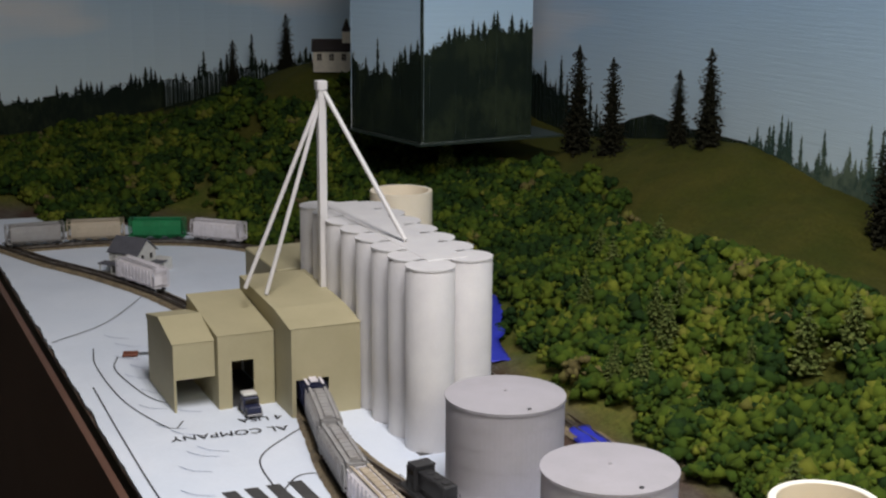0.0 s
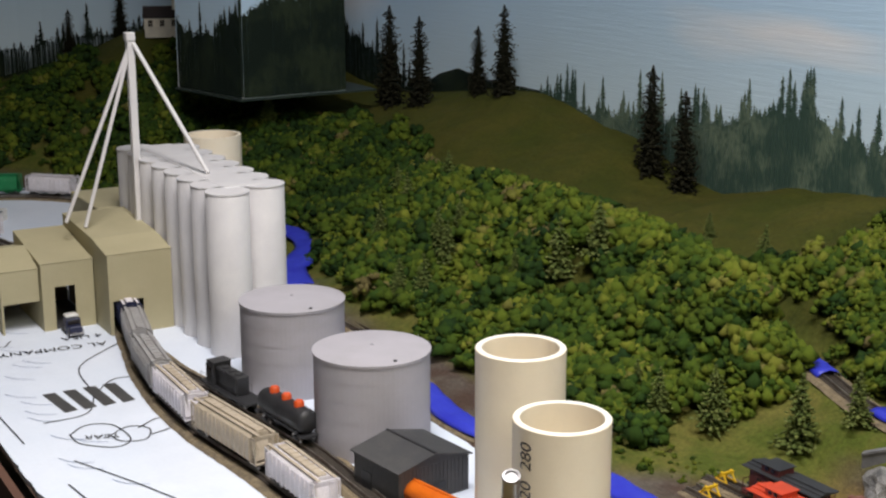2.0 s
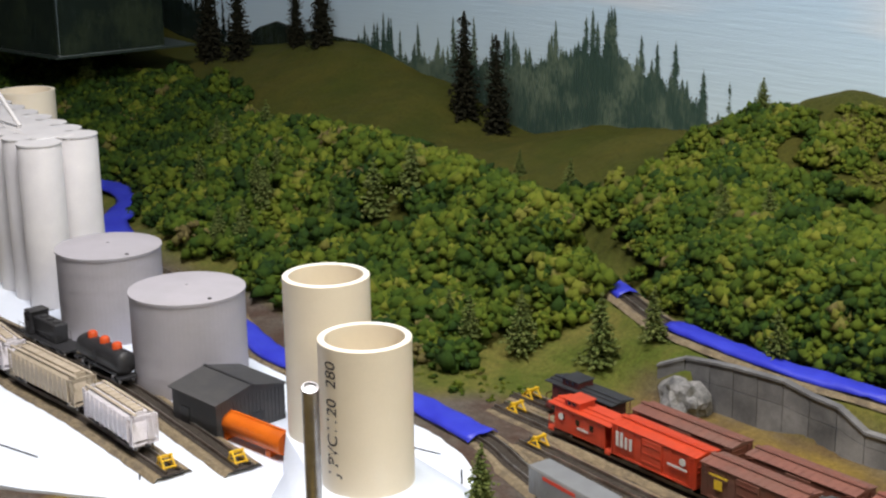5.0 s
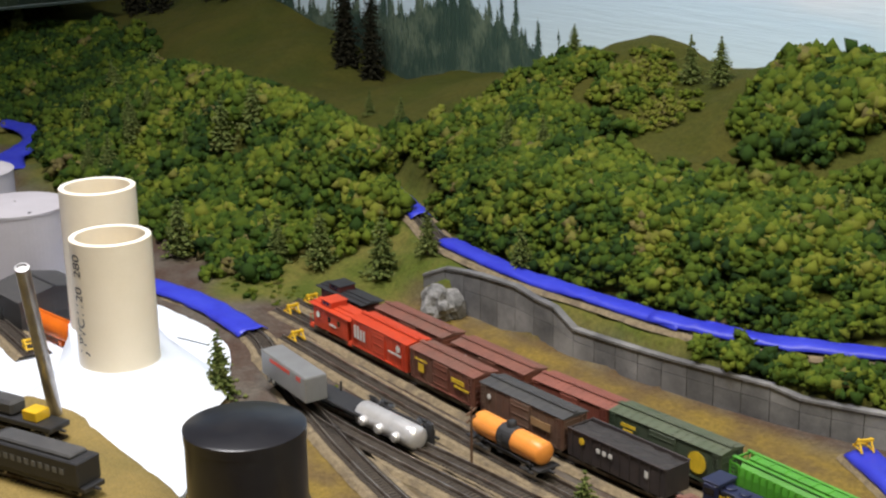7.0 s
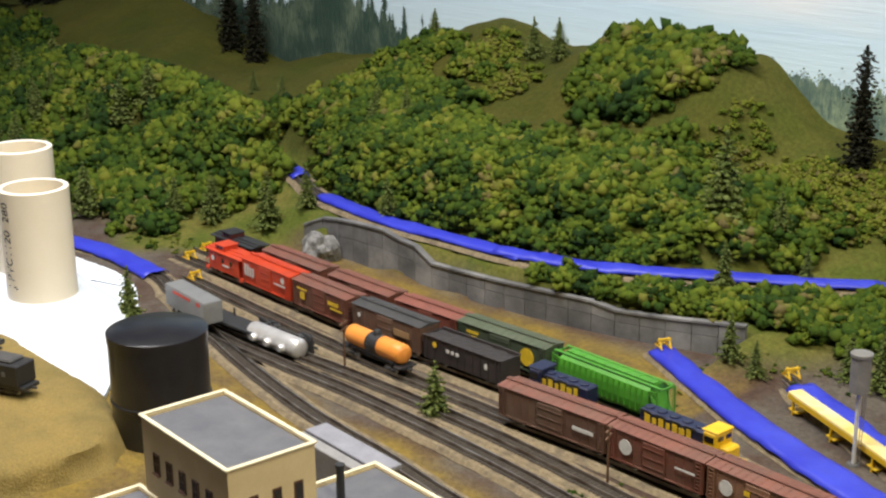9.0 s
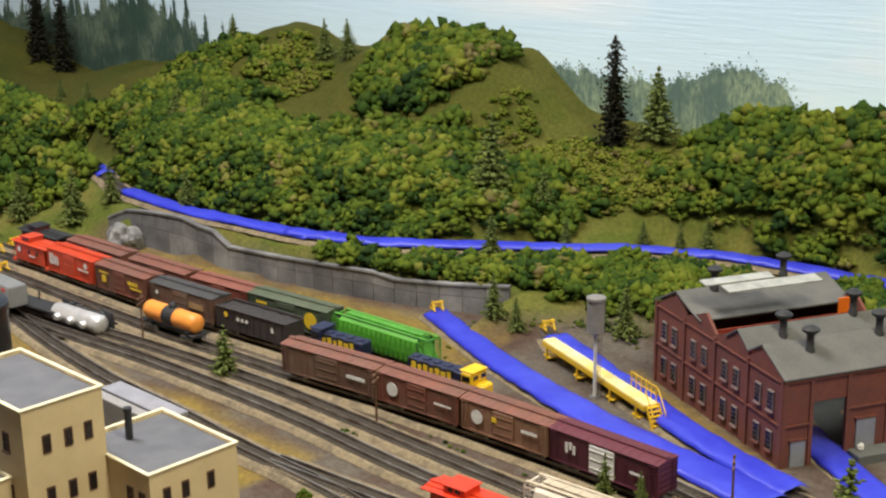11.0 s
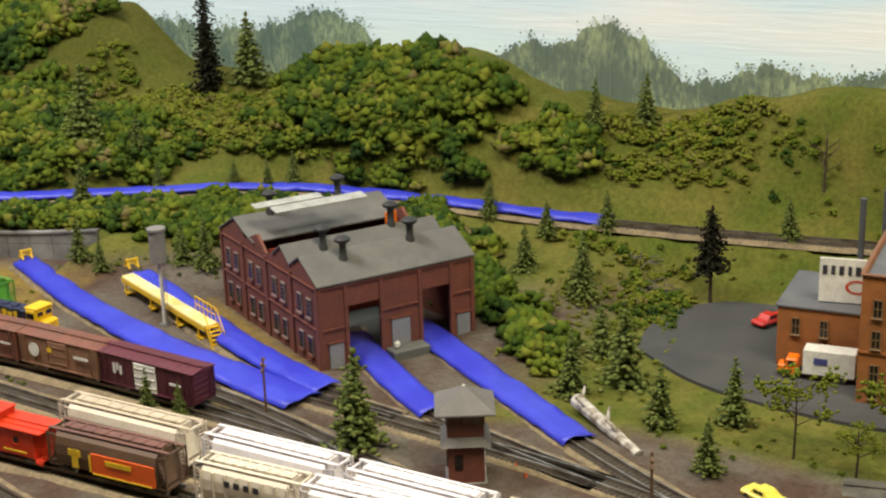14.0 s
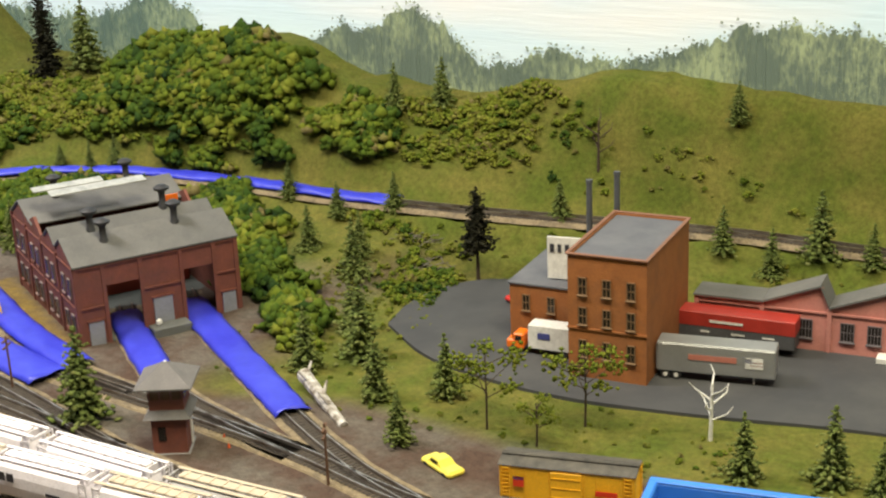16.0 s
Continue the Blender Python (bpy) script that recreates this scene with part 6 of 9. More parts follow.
def storage_tank(x, y, r, h, material, label, rings=5, z=0.004, knob=True):
    tk = thing("storage_tank", label, "tank", pose(x, y, z), group="storage tanks")
    prof = []
    for k in range(rings):
        a, b = h * k / rings, h * (k + 1) / rings
        prof += [(r, a), (r - 0.00012, b)]
    part("shell", Shape().lathe(prof, 72), material, tk)
    part("lid", Shape().lathe([(r + 0.0006, h - 0.0022), (r + 0.0008, h), (r * 0.6, h + 0.0016), (0.0004, h + 0.0024)], 56), material, tk, smooth=True)
    if knob:
        part("vent", Shape().lathe([(0.0012, h + 0.0015), (0.0012, h + 0.0034)], 10), material, tk)
        part("hatch", Shape().lathe([(0.0016, 0), (0.0016, 0.0012)], 10, pose(r * 0.86, 0, h)), DARKGREY, tk)
    return tk


storage_tank(-1.126, 0.486, 0.0425, 0.073, GREYPAINT, "grey primed plastic storage tank with banded shell")
storage_tank(-1.275, 0.489, 0.0425, 0.073, GREYPAINT, "grey primed plastic storage tank beside the silos")


def pvc_pipe(x, y, h, label, stamp=False):
    p = thing("plastic_pipe", label, "pipe", pose(x, y, 0.030), group="pvc pipes")
    R, r = 0.0273, 0.0232
    part("pipe_wall", Shape().lathe([(R, 0), (R, h - 0.0006), (R - 0.0006, h - 0.0001)], 64, cap=False), CREAM, p, smooth=True)
    part("cut_rim", Shape().lathe([(R - 0.0006, h - 0.0001), (r + 0.0005, h), (r, h - 0.0006)], 64, cap=False), PVC_CUT, p)
    part("pipe_bore", Shape().lathe([(r, h - 0.0006), (r, 0.001)], 64, cap=False), CREAM, p, smooth=True)
    if stamp:
        a = 281
        m = Matrix.Rotation(radians(a), 4, "Z") @ pose(0, 0, 0.046) @ Matrix.Rotation(radians(90), 4, "Y") @ Matrix.Rotation(radians(180), 4, "Z")
        me = text_mesh("J PVC1120  280", 0.0118)
        for v in me.vertices:
            ang = v.co.y / R
            v.co = Vector((v.co.x * 0.92, R * math.sin(ang), (R + 0.00015) * math.cos(ang)))
        me.materials.clear()
        me.materials.append(INK)
        ob = new("stamp", me)
        ob.parent = p
        ob.matrix_local = m
    return p


pvc_pipe(-0.850, 0.4633, 0.0885, "cream plastic pipe offcut stamped with black size marks", stamp=True)
pvc_pipe(-0.9266, 0.4854, 0.1037, "tall cream plastic pipe offcut on the foam board")
pad = Shape()
for z, grow in ((0.004, 1.0), (0.022, 0.35), (0.030, 0.0)):
    for cx, cy, r, wide, a0, a1 in ((-0.850, 0.4633, 0.031, 0.042, -110, 78), (-0.9266, 0.4854, 0.029, 0.003, 78, 250)):
        for k in range(25):
            a = radians(a0 + (a1 - a0) * k / 24)
            q = r + grow * wide
            pad.v.append((cx + q * math.cos(a), cy + q * math.sin(a), z))
for ring in (0, 50):
    pad.f += [(ring + k, ring + (k + 1) % 50, ring + 50 + (k + 1) % 50, ring + 50 + k) for k in range(50)]
pad.f.append(tuple(range(100, 150)))
solid("foam_mound", pad, FOAM, "white foam mound under the plastic pipes", "foam board", smooth=True)


def black_shed():
    s = thing("metal_shed", "dark grey corrugated shed with a low gable roof", "shed", pose(-1.040, 0.4715, 0.004, 0, 0, 8))
    L, W, h = 0.052, 0.058, 0.026
    w = Shape()
    w.add([(-L / 2, -W / 2, 0), (L / 2, -W / 2, 0), (L / 2, W / 2, 0), (-L / 2, W / 2, 0), (-L / 2, -W / 2, h), (L / 2, -W / 2, h), (L / 2, W / 2, h), (-L / 2, W / 2, h), (-L / 2, 0, h + 0.006), (L / 2, 0, h + 0.006)],
          [(0, 1, 5, 4), (2, 3, 7, 6), (1, 2, 6, 9, 5), (3, 0, 4, 8, 7)])
    rb = Shape()
    for k in range(18):
        rb.box((-L / 2 + L * (k + 0.5) / 18, -W / 2, h / 2), (0.0008, 0.0005, h))
        rb.box((L / 2, -W / 2 + W * (k + 0.5) / 18, h / 2), (0.0005, 0.0009, h))
    part("wall", w, DARKGREY, s)
    tagged(part("wall_ribs", rb, DARKGREY, s), kind="stuff")
    for a in (-1, 1):
        rf = Shape().add([(-L / 2 - 0.002, a * (W / 2 + 0.002), h - 0.0006), (L / 2 + 0.002, a * (W / 2 + 0.002), h - 0.0006), (L / 2 + 0.002, 0, h + 0.0064), (-L / 2 - 0.002, 0, h + 0.0064), (-L / 2 - 0.002, a * (W / 2 + 0.002), h + 0.0004), (L / 2 + 0.002, a * (W / 2 + 0.002), h + 0.0004), (L / 2 + 0.002, 0, h + 0.0076), (-L / 2 - 0.002, 0, h + 0.0076)],
                         [(0, 1, 2, 3), (4, 7, 6, 5), (0, 4, 5, 1), (1, 5, 6, 2), (3, 7, 4, 0), (2, 6, 7, 3)])
        part("roof", rf, DARKGREY, s)
    part("ridge_cap", Shape().box((0, 0, h + 0.0078), (L + 0.004, 0.002, 0.0006)), BLACK, s)
    part("doorway", Shape().box((L / 2 + 0.0002, 0.004, 0.006), (0.001, 0.011, 0.011)), BLACK, s)
    part("doorway", Shape().box((-L * 0.2, -W / 2 - 0.0002, 0.008), (0.010, 0.001, 0.015)), BLACK, s)


black_shed()


def orange_tank():
    t = thing("propane_tank", "bright orange plastic cylinder tank on low saddles", "tank", pose(-0.990, 0.4625, 0.004, 0, 0, 11))
    r, L = 0.0082, 0.070
    prof = [(0.001, -L / 2), (r * 0.7, -L / 2 + 0.0015), (r, -L / 2 + 0.005), (r, L / 2 - 0.002), (r * 0.96, L / 2 - 0.0004), (0.001, L / 2)]
    part("tank", Shape().lathe(prof, 28, pose(0, 0, r + 0.0025, 0, 90, 0)), ORANGE, t, smooth=True)
    part("ridge", Shape().box((0, 0, 2 * r + 0.0028), (L * 0.86, 0.0016, 0.0012), 0.0004), ORANGE, t)
    part("valve", Shape().lathe([(0.0014, 0), (0.0014, 0.003)], 10, pose(-L * 0.42, 0, 2 * r + 0.002)), ORANGE, t)
    for x in (-0.022, 0.022):
        part("saddle", Shape().box((x, 0, 0.0022), (0.005, 0.013, 0.0044), 0.0004), ORANGE, t)


orange_tank()
rod = thing("steel_rod", "dull steel rod standing up through the foam board", "rod")
part("shaft", Shape().rod((-0.8165, 0.4060, 0.0), (-0.7660, 0.3770, 0.1325), 0.0043, n=20), STEEL, rod, smooth=True)
part("tip", Shape().lathe([(0.0047, 0), (0.0044, 0.0012), (0.003, 0.0013), (0.0028, 0.0004)], 20, Matrix.Translation((-0.7660, 0.3770, 0.1325)) @ Vector((0.0505, -0.029, 0.1325)).to_track_quat("Z", "Y").to_matrix().to_4x4()), STEEL, rod)


def black_tank():
    t = thing("oil_tank", "satin black metal oil tank with a raised band", "tank", pose(-0.606, 0.4375, 0.0))
    r, h = 0.0325, 0.074
    part("shell", Shape().lathe([(r, 0), (r, 0.026), (r + 0.0009, 0.0266), (r + 0.0009, 0.0286), (r, 0.0292), (r, h - 0.001)], 64), BLACKGLOSS, t, smooth=True)
    part("lid", Shape().lathe([(r + 0.0004, h - 0.006), (r + 0.0006, h), (r - 0.001, h + 0.0008), (0.001, h + 0.0018)], 64), BLACKGLOSS, t, smooth=True)


black_tank()


def window(parent, x, z, w, h, y, frame_mat, pane=WINDOWDARK, mullions=1, sill=True):
    """A sash window on a wall facing -y."""
    f = Shape()
    t = 0.0006
    for a in (-1, 1):
        f.box((x + a * w / 2, y, z), (t, 0.0010, h + t))
        f.box((x, y, z + a * h / 2), (w + t, 0.0010, t))
    f.box((x, y, z), (w, 0.0008, t * 0.8))
    for k in range(mullions):
        f.box((x - w / 2 + w * (k + 1) / (mullions + 1), y, z), (t * 0.7, 0.0008, h))
    win = part("window", f, frame_mat, parent)
    part("pane", Shape().box((x, y + 0.0003, z), (w, 0.0006, h)), pane, win)
    if sill:
        part("sill", Shape().box((x, y - 0.0005, z - h / 2 - 0.0006), (w + 0.0018, 0.0018, 0.0009), 0.0002), frame_mat, win)
    return win


def cream_building():
    b = thing("cream_building", "cream stucco flat-roofed warehouse with a taller block", "building")
    hx0, hx1, hy0, hy1, hz = -0.462, -0.372, 0.352, 0.404, 0.085
    lx0, lx1, ly0, ly1, lz = -0.405, -0.330, 0.404, 0.466, 0.042
    for x0, x1, y0, y1, z in ((hx0, hx1, hy0, hy1, hz), (lx0, lx1, ly0, ly1, lz), (-0.47, -0.39, 0.285, hy0, 0.040)):
        t = 0.0016
        for yy in (y0 + t / 2, y1 - t / 2):
            part("wall", Shape().box(((x0 + x1) / 2, yy, z / 2), (x1 - x0, t, z)), STUCCO, b)
        for xx in (x0 + t / 2, x1 - t / 2):
            part("wall", Shape().box((xx, (y0 + y1) / 2, z / 2), (t, y1 - y0 - 2 * t, z)), STUCCO, b)
        part("roof", Shape().box(((x0 + x1) / 2, (y0 + y1) / 2, z - 0.002), (x1 - x0 - 2 * t, y1 - y0 - 2 * t, 0.0015)), ROOFBLUE, b)
        c = Shape()
        for a in (y0, y1):
            c.box(((x0 + x1) / 2, a, z + 0.0006), (x1 - x0 + 0.002, 0.0026, 0.0012), 0.0003)
        for a in (x0, x1):
            c.box((a, (y0 + y1) / 2, z + 0.0008), (0.0026, y1 - y0 + 0.002, 0.0012), 0.0003)
        part("coping", c, TRIMCREAM, b)
    WIN = mat("window_brown", (0.09, 0.04, 0.025), None, 100, 0.5)
    for x in (-0.447, -0.433, -0.419, -0.405, -0.391):
        for z in (0.030, 0.062):
            window(b, x, z, 0.0055, 0.011, hy0 - 0.0004, WIN)
    for y in (0.366, 0.380, 0.393):
        for z in (0.030, 0.062):
            g = Shape().box((hx1 + 0.0004, y, z), (0.0010, 0.0052, 0.011))
            win = part("window", g, WIN, b)
            part("pane", Shape().box((hx1 + 0.0006, y, z), (0.0010, 0.004, 0.009)), WINDOWDARK, win)
    for x in (-0.392, -0.350, -0.338):
        for z in (0.024,):
            window(b, x, z, 0.0052, 0.0105, ly0 - 0.0004, WIN) if x > hx1 else None
    for y in (0.415, 0.428, 0.446):
        win = part("window", Shape().box((lx1 + 0.0004, y, 0.026), (0.0010, 0.0050, 0.0105)), WIN, b)
        part("pane", Shape().box((lx1 + 0.0006, y, 0.026), (0.0010, 0.0038, 0.0085)), WINDOWDARK, win)
    part("chimney", Shape().lathe([(0.0024, 0), (0.0022, 0.018), (0.0027, 0.018), (0.0027, 0.02)], 12, pose(-0.385, 0.428, lz - 0.001)), BLACK, b, "black metal stack")
    d = thing("loading_dock", "grey canopy over a loading dock beside the track", "canopy")
    part("canopy", Shape().box((-0.452, 0.483, 0.030), (0.078, 0.016, 0.003), 0.0005), mat("dock_grey", (0.27, 0.27, 0.31), None, 60, 0.6), d)
    part("deck", Shape().box((-0.452, 0.480, 0.005), (0.078, 0.014, 0.010), 0.0005), DARKGREY, d)
    for x in (-0.486, -0.452, -0.418):
        part("post", Shape().box((x, 0.4885, 0.019), (0.0014, 0.0014, 0.019)), DARKGREY, d)
    part("side_wall", Shape().box((-0.452, 0.470, 0.018), (0.078, 0.008, 0.025), 0.0005), mat("dock_white", (0.28, 0.27, 0.27), None, 60, 0.6), d)


cream_building()


# ---- earth mound with the steam engine ----
def earth_mound(cx, cy, a, b, h, turn):
    """A plaster mound with steep crumbling sides and a soft flat top."""
    sh = Shape()
    n = 120
    rings = [(1.02, 0.0), (1.0, 0.25), (0.985, 0.6), (0.965, 0.82), (0.93, 0.94), (0.86, 1.0), (0.7, 1.02), (0.45, 1.03), (0.2, 1.04), (0.04, 1.04)]
    for q, z in rings:
        for k in range(n):
            t = 2 * math.pi * k / n
            c, d = math.cos(t), math.sin(t)
            u, w = a * abs(c) ** 0.62 * math.copysign(1, c), b * abs(d) ** 0.62 * math.copysign(1, d)
            f = q * (1 + 0.035 * noise.noise((u * 22, w * 22, 1.0)) + 0.03 * noise.noise((u * 80, w * 80, z * 2)))
            x, y = u * f, w * f
            sh.v.append((x, y, h * z + (0.0018 * noise.noise((x * 45, y * 45, 5.0)) + 0.0009 * noise.noise((x * 150, y * 150, 2.0))) * (z > 0.3)))
    for i in range(len(rings) - 1):
        sh.f += [(i * n + k, i * n + (k + 1) % n, (i + 1) * n + (k + 1) % n, (i + 1) * n + k) for k in range(n)]
    sh.f.append(tuple((len(rings) - 1) * n + k for k in range(n)))
    m = mat("ochre_earth", (0.25, 0.175, 0.050), (0.17, 0.125, 0.038), 26, 0.95, bump=1.0, fine=700, depth=0.0012, grain=0.45, dirt=(0.12, 0.105, 0.03), dirt_amount=0.5)
    solid("earth_mound", sh, m, "ochre plaster earth mound with steep crumbling sides", "mound", smooth=True, at=pose(cx, cy, 0.0, 0, 0, turn), kind="structure")


earth_mound(-0.737, 0.334, 0.158, 0.088, 0.0185, 2)


# ---- black steam engine on the mound ----
def steam_engine():
    e = thing("steam_locomotive", "black steam tender with faded lettering on the mound", "locomotive", pose(-0.716, 0.360, 0.0210, 0, 0, 25))
    part("frame", Shape().box((0, 0, 0.006), (0.085, 0.016, 0.003), 0.0004), BLACK, e)
    part("tender_body", Shape().box((0.002, 0, 0.015), (0.074, 0.0185, 0.015), 0.0008), BLACK, e)
    part("coal_bunker", Shape().box((0.002, 0, 0.0235), (0.06, 0.014, 0.003), 0.001), DARKGREY, e)
    for k in range(11):
        part("lettering_bar", Shape().box((-0.028 + 0.0055 * k, -0.0094, 0.0155), (0.003, 0.0003, 0.0034)), mat("faded_lettering", (0.16, 0.16, 0.16), None, 100, 0.7), e)
    running_gear(e, 0.085)
    f = thing("flatcar", "black flatcar with a yellow crate load", "freight car", pose(-0.802, 0.373, 0.0210, 0, 0, 25))
    part("deck", Shape().box((0, 0, 0.0075), (0.08, 0.017, 0.0035), 0.0004), BLACK, f)
    part("crate", Shape().box((0.020, 0, 0.0125), (0.012, 0.012, 0.0065), 0.0005), YELLOW, f)
    part("machine_load", Shape().box((-0.012, 0, 0.014), (0.036, 0.013, 0.010), 0.002), DARKGREY, f)
    running_gear(f, 0.08)


steam_engine()
track([(-0.87, 0.290), (-0.79, 0.327), (-0.69, 0.3735)], 0.0155, ballast=False)
track([(-0.88, 0.337), (-0.826, 0.362), (-0.766, 0.390)], 0.0155, ballast=False)


# ---- engine house ----
def engine_house():
    M = pose(-0.1185, 0.7275, 0.0, 0, 0, 63.8)
    h = thing("engine_house", "two-stall red brick engine house with sawtooth side and grey roof", "engine house", M)
    h.scale = (0.985, 0.925, 1.0)
    W, D, E = 0.122, 0.181, 0.0605
    t = 0.0022
    doors = ((0.0215, 0.047), (0.0795, 0.103))
    cuts = [0.0, doors[0][0], doors[0][1], doors[1][0], doors[1][1], W]
    for k in range(5):
        a, b = cuts[k], cuts[k + 1]
        z0 = 0.044 if k in (1, 3) else 0.0
        part("front_wall", Shape().box(((a + b) / 2, t / 2, (z0 + E) / 2), (b - a, t, E - z0)), BRICK, h)
    for x in (0.0008, 0.0205, 0.048, 0.0785, 0.104, W - 0.0008):
        part("pilaster", Shape().box((x, -0.0006, E / 2), (0.0028, 0.0014, E)), BRICK, h)
    for a, b, z in ((0.0, W, E - 0.001), (0.0, 0.0205, 0.030), (0.048, 0.0785, 0.036), (0.104, W, 0.036)):
        part("string_course", Shape().box(((a + b) / 2, -0.0007, z), (b - a, 0.0014, 0.0012)), BRICK, h)
    prof = [(0, E), (0.030, 0.074), (0.0452, 0.0635), (0.0603, 0.0745), (0.0905, 0.0635), (0.1056, 0.0745), (0.1357, 0.0635), (0.151, 0.0755), (D, E)]
    for xw in (0.0, W - t):
        n = len(prof)
        pts = [(xw, y, z) for y, z in [(0, 0)] + prof + [(D, 0)]] + [(xw + t, y, z) for y, z in [(0, 0)] + prof + [(D, 0)]]
        k = n + 2
        faces = [tuple(range(k)), tuple(range(k, 2 * k))[::-1]] + [(i, k + i, k + (i + 1) % k, (i + 1) % k) for i in range(k)]
        sw = Shape().add(pts, faces)
        s = -1 if xw == 0 else 1
        xo = xw + (t if s > 0 else 0)
        for y in (0.001, 0.0452, 0.0905, 0.1357, D - 0.001):
            part("pilaster", Shape().box((xo + s * 0.0006, y, 0.031), (0.0014, 0.0030, 0.062)), BRICK, h)
        for z in (0.030, 0.0590):
            part("string_course", Shape().box((xo + s * 0.0005, D / 2, z), (0.0012, D, 0.0011)), BRICK, h)
        part("side_wall", sw, BRICK, h)
    part("back_wall", Shape().box((W / 2, D - t / 2, E / 2), (W - 2 * t, t, E)), BRICK, h)
    # side windows, two pairs a bay, two storeys
    for bay in range(4):
        for dy in (0.0145, 0.0305):
            for z in (0.0165, 0.0435):
                y = bay * 0.0452 + dy
                w = Shape().box((-0.0007, y, z), (0.0012, 0.0074, 0.0135), 0.0002)
                win = part("window", w, mat("window_grey_frame", (0.24, 0.19, 0.175), None, 100, 0.6), h)
                for ay in (-1, 0, 1):
                    for az in (-1.5, -0.5, 0.5, 1.5):
                        part("pane", Shape().box((-0.0012, y + ay * 0.0022, z + az * 0.0030), (0.0006, 0.0017, 0.0025)), WINDOWDARK, win)
                part("sill", Shape().box((-0.0014, y, z - 0.0073), (0.0018, 0.0084, 0.0010)), mat("stone_sill", (0.26, 0.17, 0.15), None, 100, 0.7) if (bay + (z > 0.03)) % 3 else BRICK, win)
    # roofs: front and back halves, the middle left open
    th = 0.0011

    def roof(name, ys):
        for (y0, z0), (y1, z1) in zip(ys, ys[1:]):
            sh = Shape()
            x0, x1 = -0.0012, W + 0.0016
            sh.add([(x0, y0, z0), (x1, y0, z0), (x1, y1, z1), (x0, y1, z1), (x0, y0, z0 + th), (x1, y0, z0 + th), (x1, y1, z1 + th), (x0, y1, z1 + th)],
                   [(3, 2, 1, 0), (4, 5, 6, 7), (0, 1, 5, 4), (1, 2, 6, 5), (2, 3, 7, 6), (3, 0, 4, 7)])
            part(name, sh, ROOFGREY, h)

    roof("roof", [(-0.0022, E + 0.0006), (0.028, 0.0755), (0.0452, 0.0662), (0.0603, 0.0760), (0.076, 0.0668)])
    roof("roof", [(0.112, 0.0660), (0.128, 0.0695), (0.150, 0.0768), (D + 0.002, E + 0.001)])
    part("roof_sheet", Shape().box((0.052, 0.118, 0.0735), (0.075, 0.012, 0.0010), 0.0002, pose(0, 0, 0, 8)), mat("clear_acetate", (0.27, 0.27, 0.25), (0.40, 0.40, 0.37), 90, 0.25), h, "loose translucent plastic strip")
    part("roof_sheet", Shape().box((0.033, 0.134, 0.0722), (0.055, 0.010, 0.0010), 0.0002, pose(0, 0, 0, 8)), MATS["clear_acetate"], h, "loose translucent plastic strip")
    part("interior_wall", Shape().box((W / 2, 0.100, 0.033), (W * 0.9, 0.0014, 0.060)), mat("inner_red_wall", (0.25, 0.03, 0.012), None, 60, 0.7), h)
    part("floor_slab", Shape().box((W / 2, D / 2 - 0.004, 0.0012), (W - 2 * t, D - 0.01, 0.0024)), mat("shop_floor", (0.10, 0.115, 0.105), None, 60, 0.8), h)
    for x0, x1, z1 in ((0.0062, 0.0172, 0.0185), (0.055, 0.0695, 0.0265), (0.108, 0.1185, 0.0195)):
        d = part("door", Shape().box(((x0 + x1) / 2, -0.0006, z1 / 2 + 0.001), (x1 - x0, 0.0016, z1), 0.0003), DOORGREY, h)
        part("lintel", Shape().box(((x0 + x1) / 2, -0.0010, z1 + 0.0018), (x1 - x0 + 0.002, 0.0018, 0.0012)), BRICK, d)
    part("loading_platform", Shape().box((0.0635, -0.0085, 0.0042), (0.029, 0.014, 0.0084), 0.0006), mat("platform_grey", (0.13, 0.135, 0.13), None, 60, 0.7), h)
    part("sack", Shape().lathe([(0.0008, 0), (0.0024, 0.001), (0.0022, 0.0034), (0.0006, 0.0048)], 10, pose(0.056, -0.006, 0.0084)), LIGHTPAINT, h, smooth=True)
    for x, y, z in ((0.029, 0.0185, 0.0695), (0.0845, 0.0235, 0.072), (0.029, 0.052, 0.0695), (0.088, 0.060, 0.0750), (0.028, 0.146, 0.0755), (0.088, 0.152, 0.077)):
        v = part("roof_ventilator", Shape().lathe([(0.0034, -0.003), (0.0034, 0.003), (0.0026, 0.004), (0.0025, 0.0128), (0.0032, 0.0130), (0.0032, 0.0142), (0.0056, 0.0148), (0.0060, 0.0166), (0.0028, 0.0186), (0.0006, 0.0190)], 16, pose(x, y, z)), BLACK, h, "black smoke ventilator", smooth=True)
    part("orange_panel", Shape().box((0.108, 0.100, 0.064), (0.010, 0.0012, 0.020), 0.0002, pose(0, 0, 0)), ORANGE, h, "orange panel standing in the open roof")


engine_house()


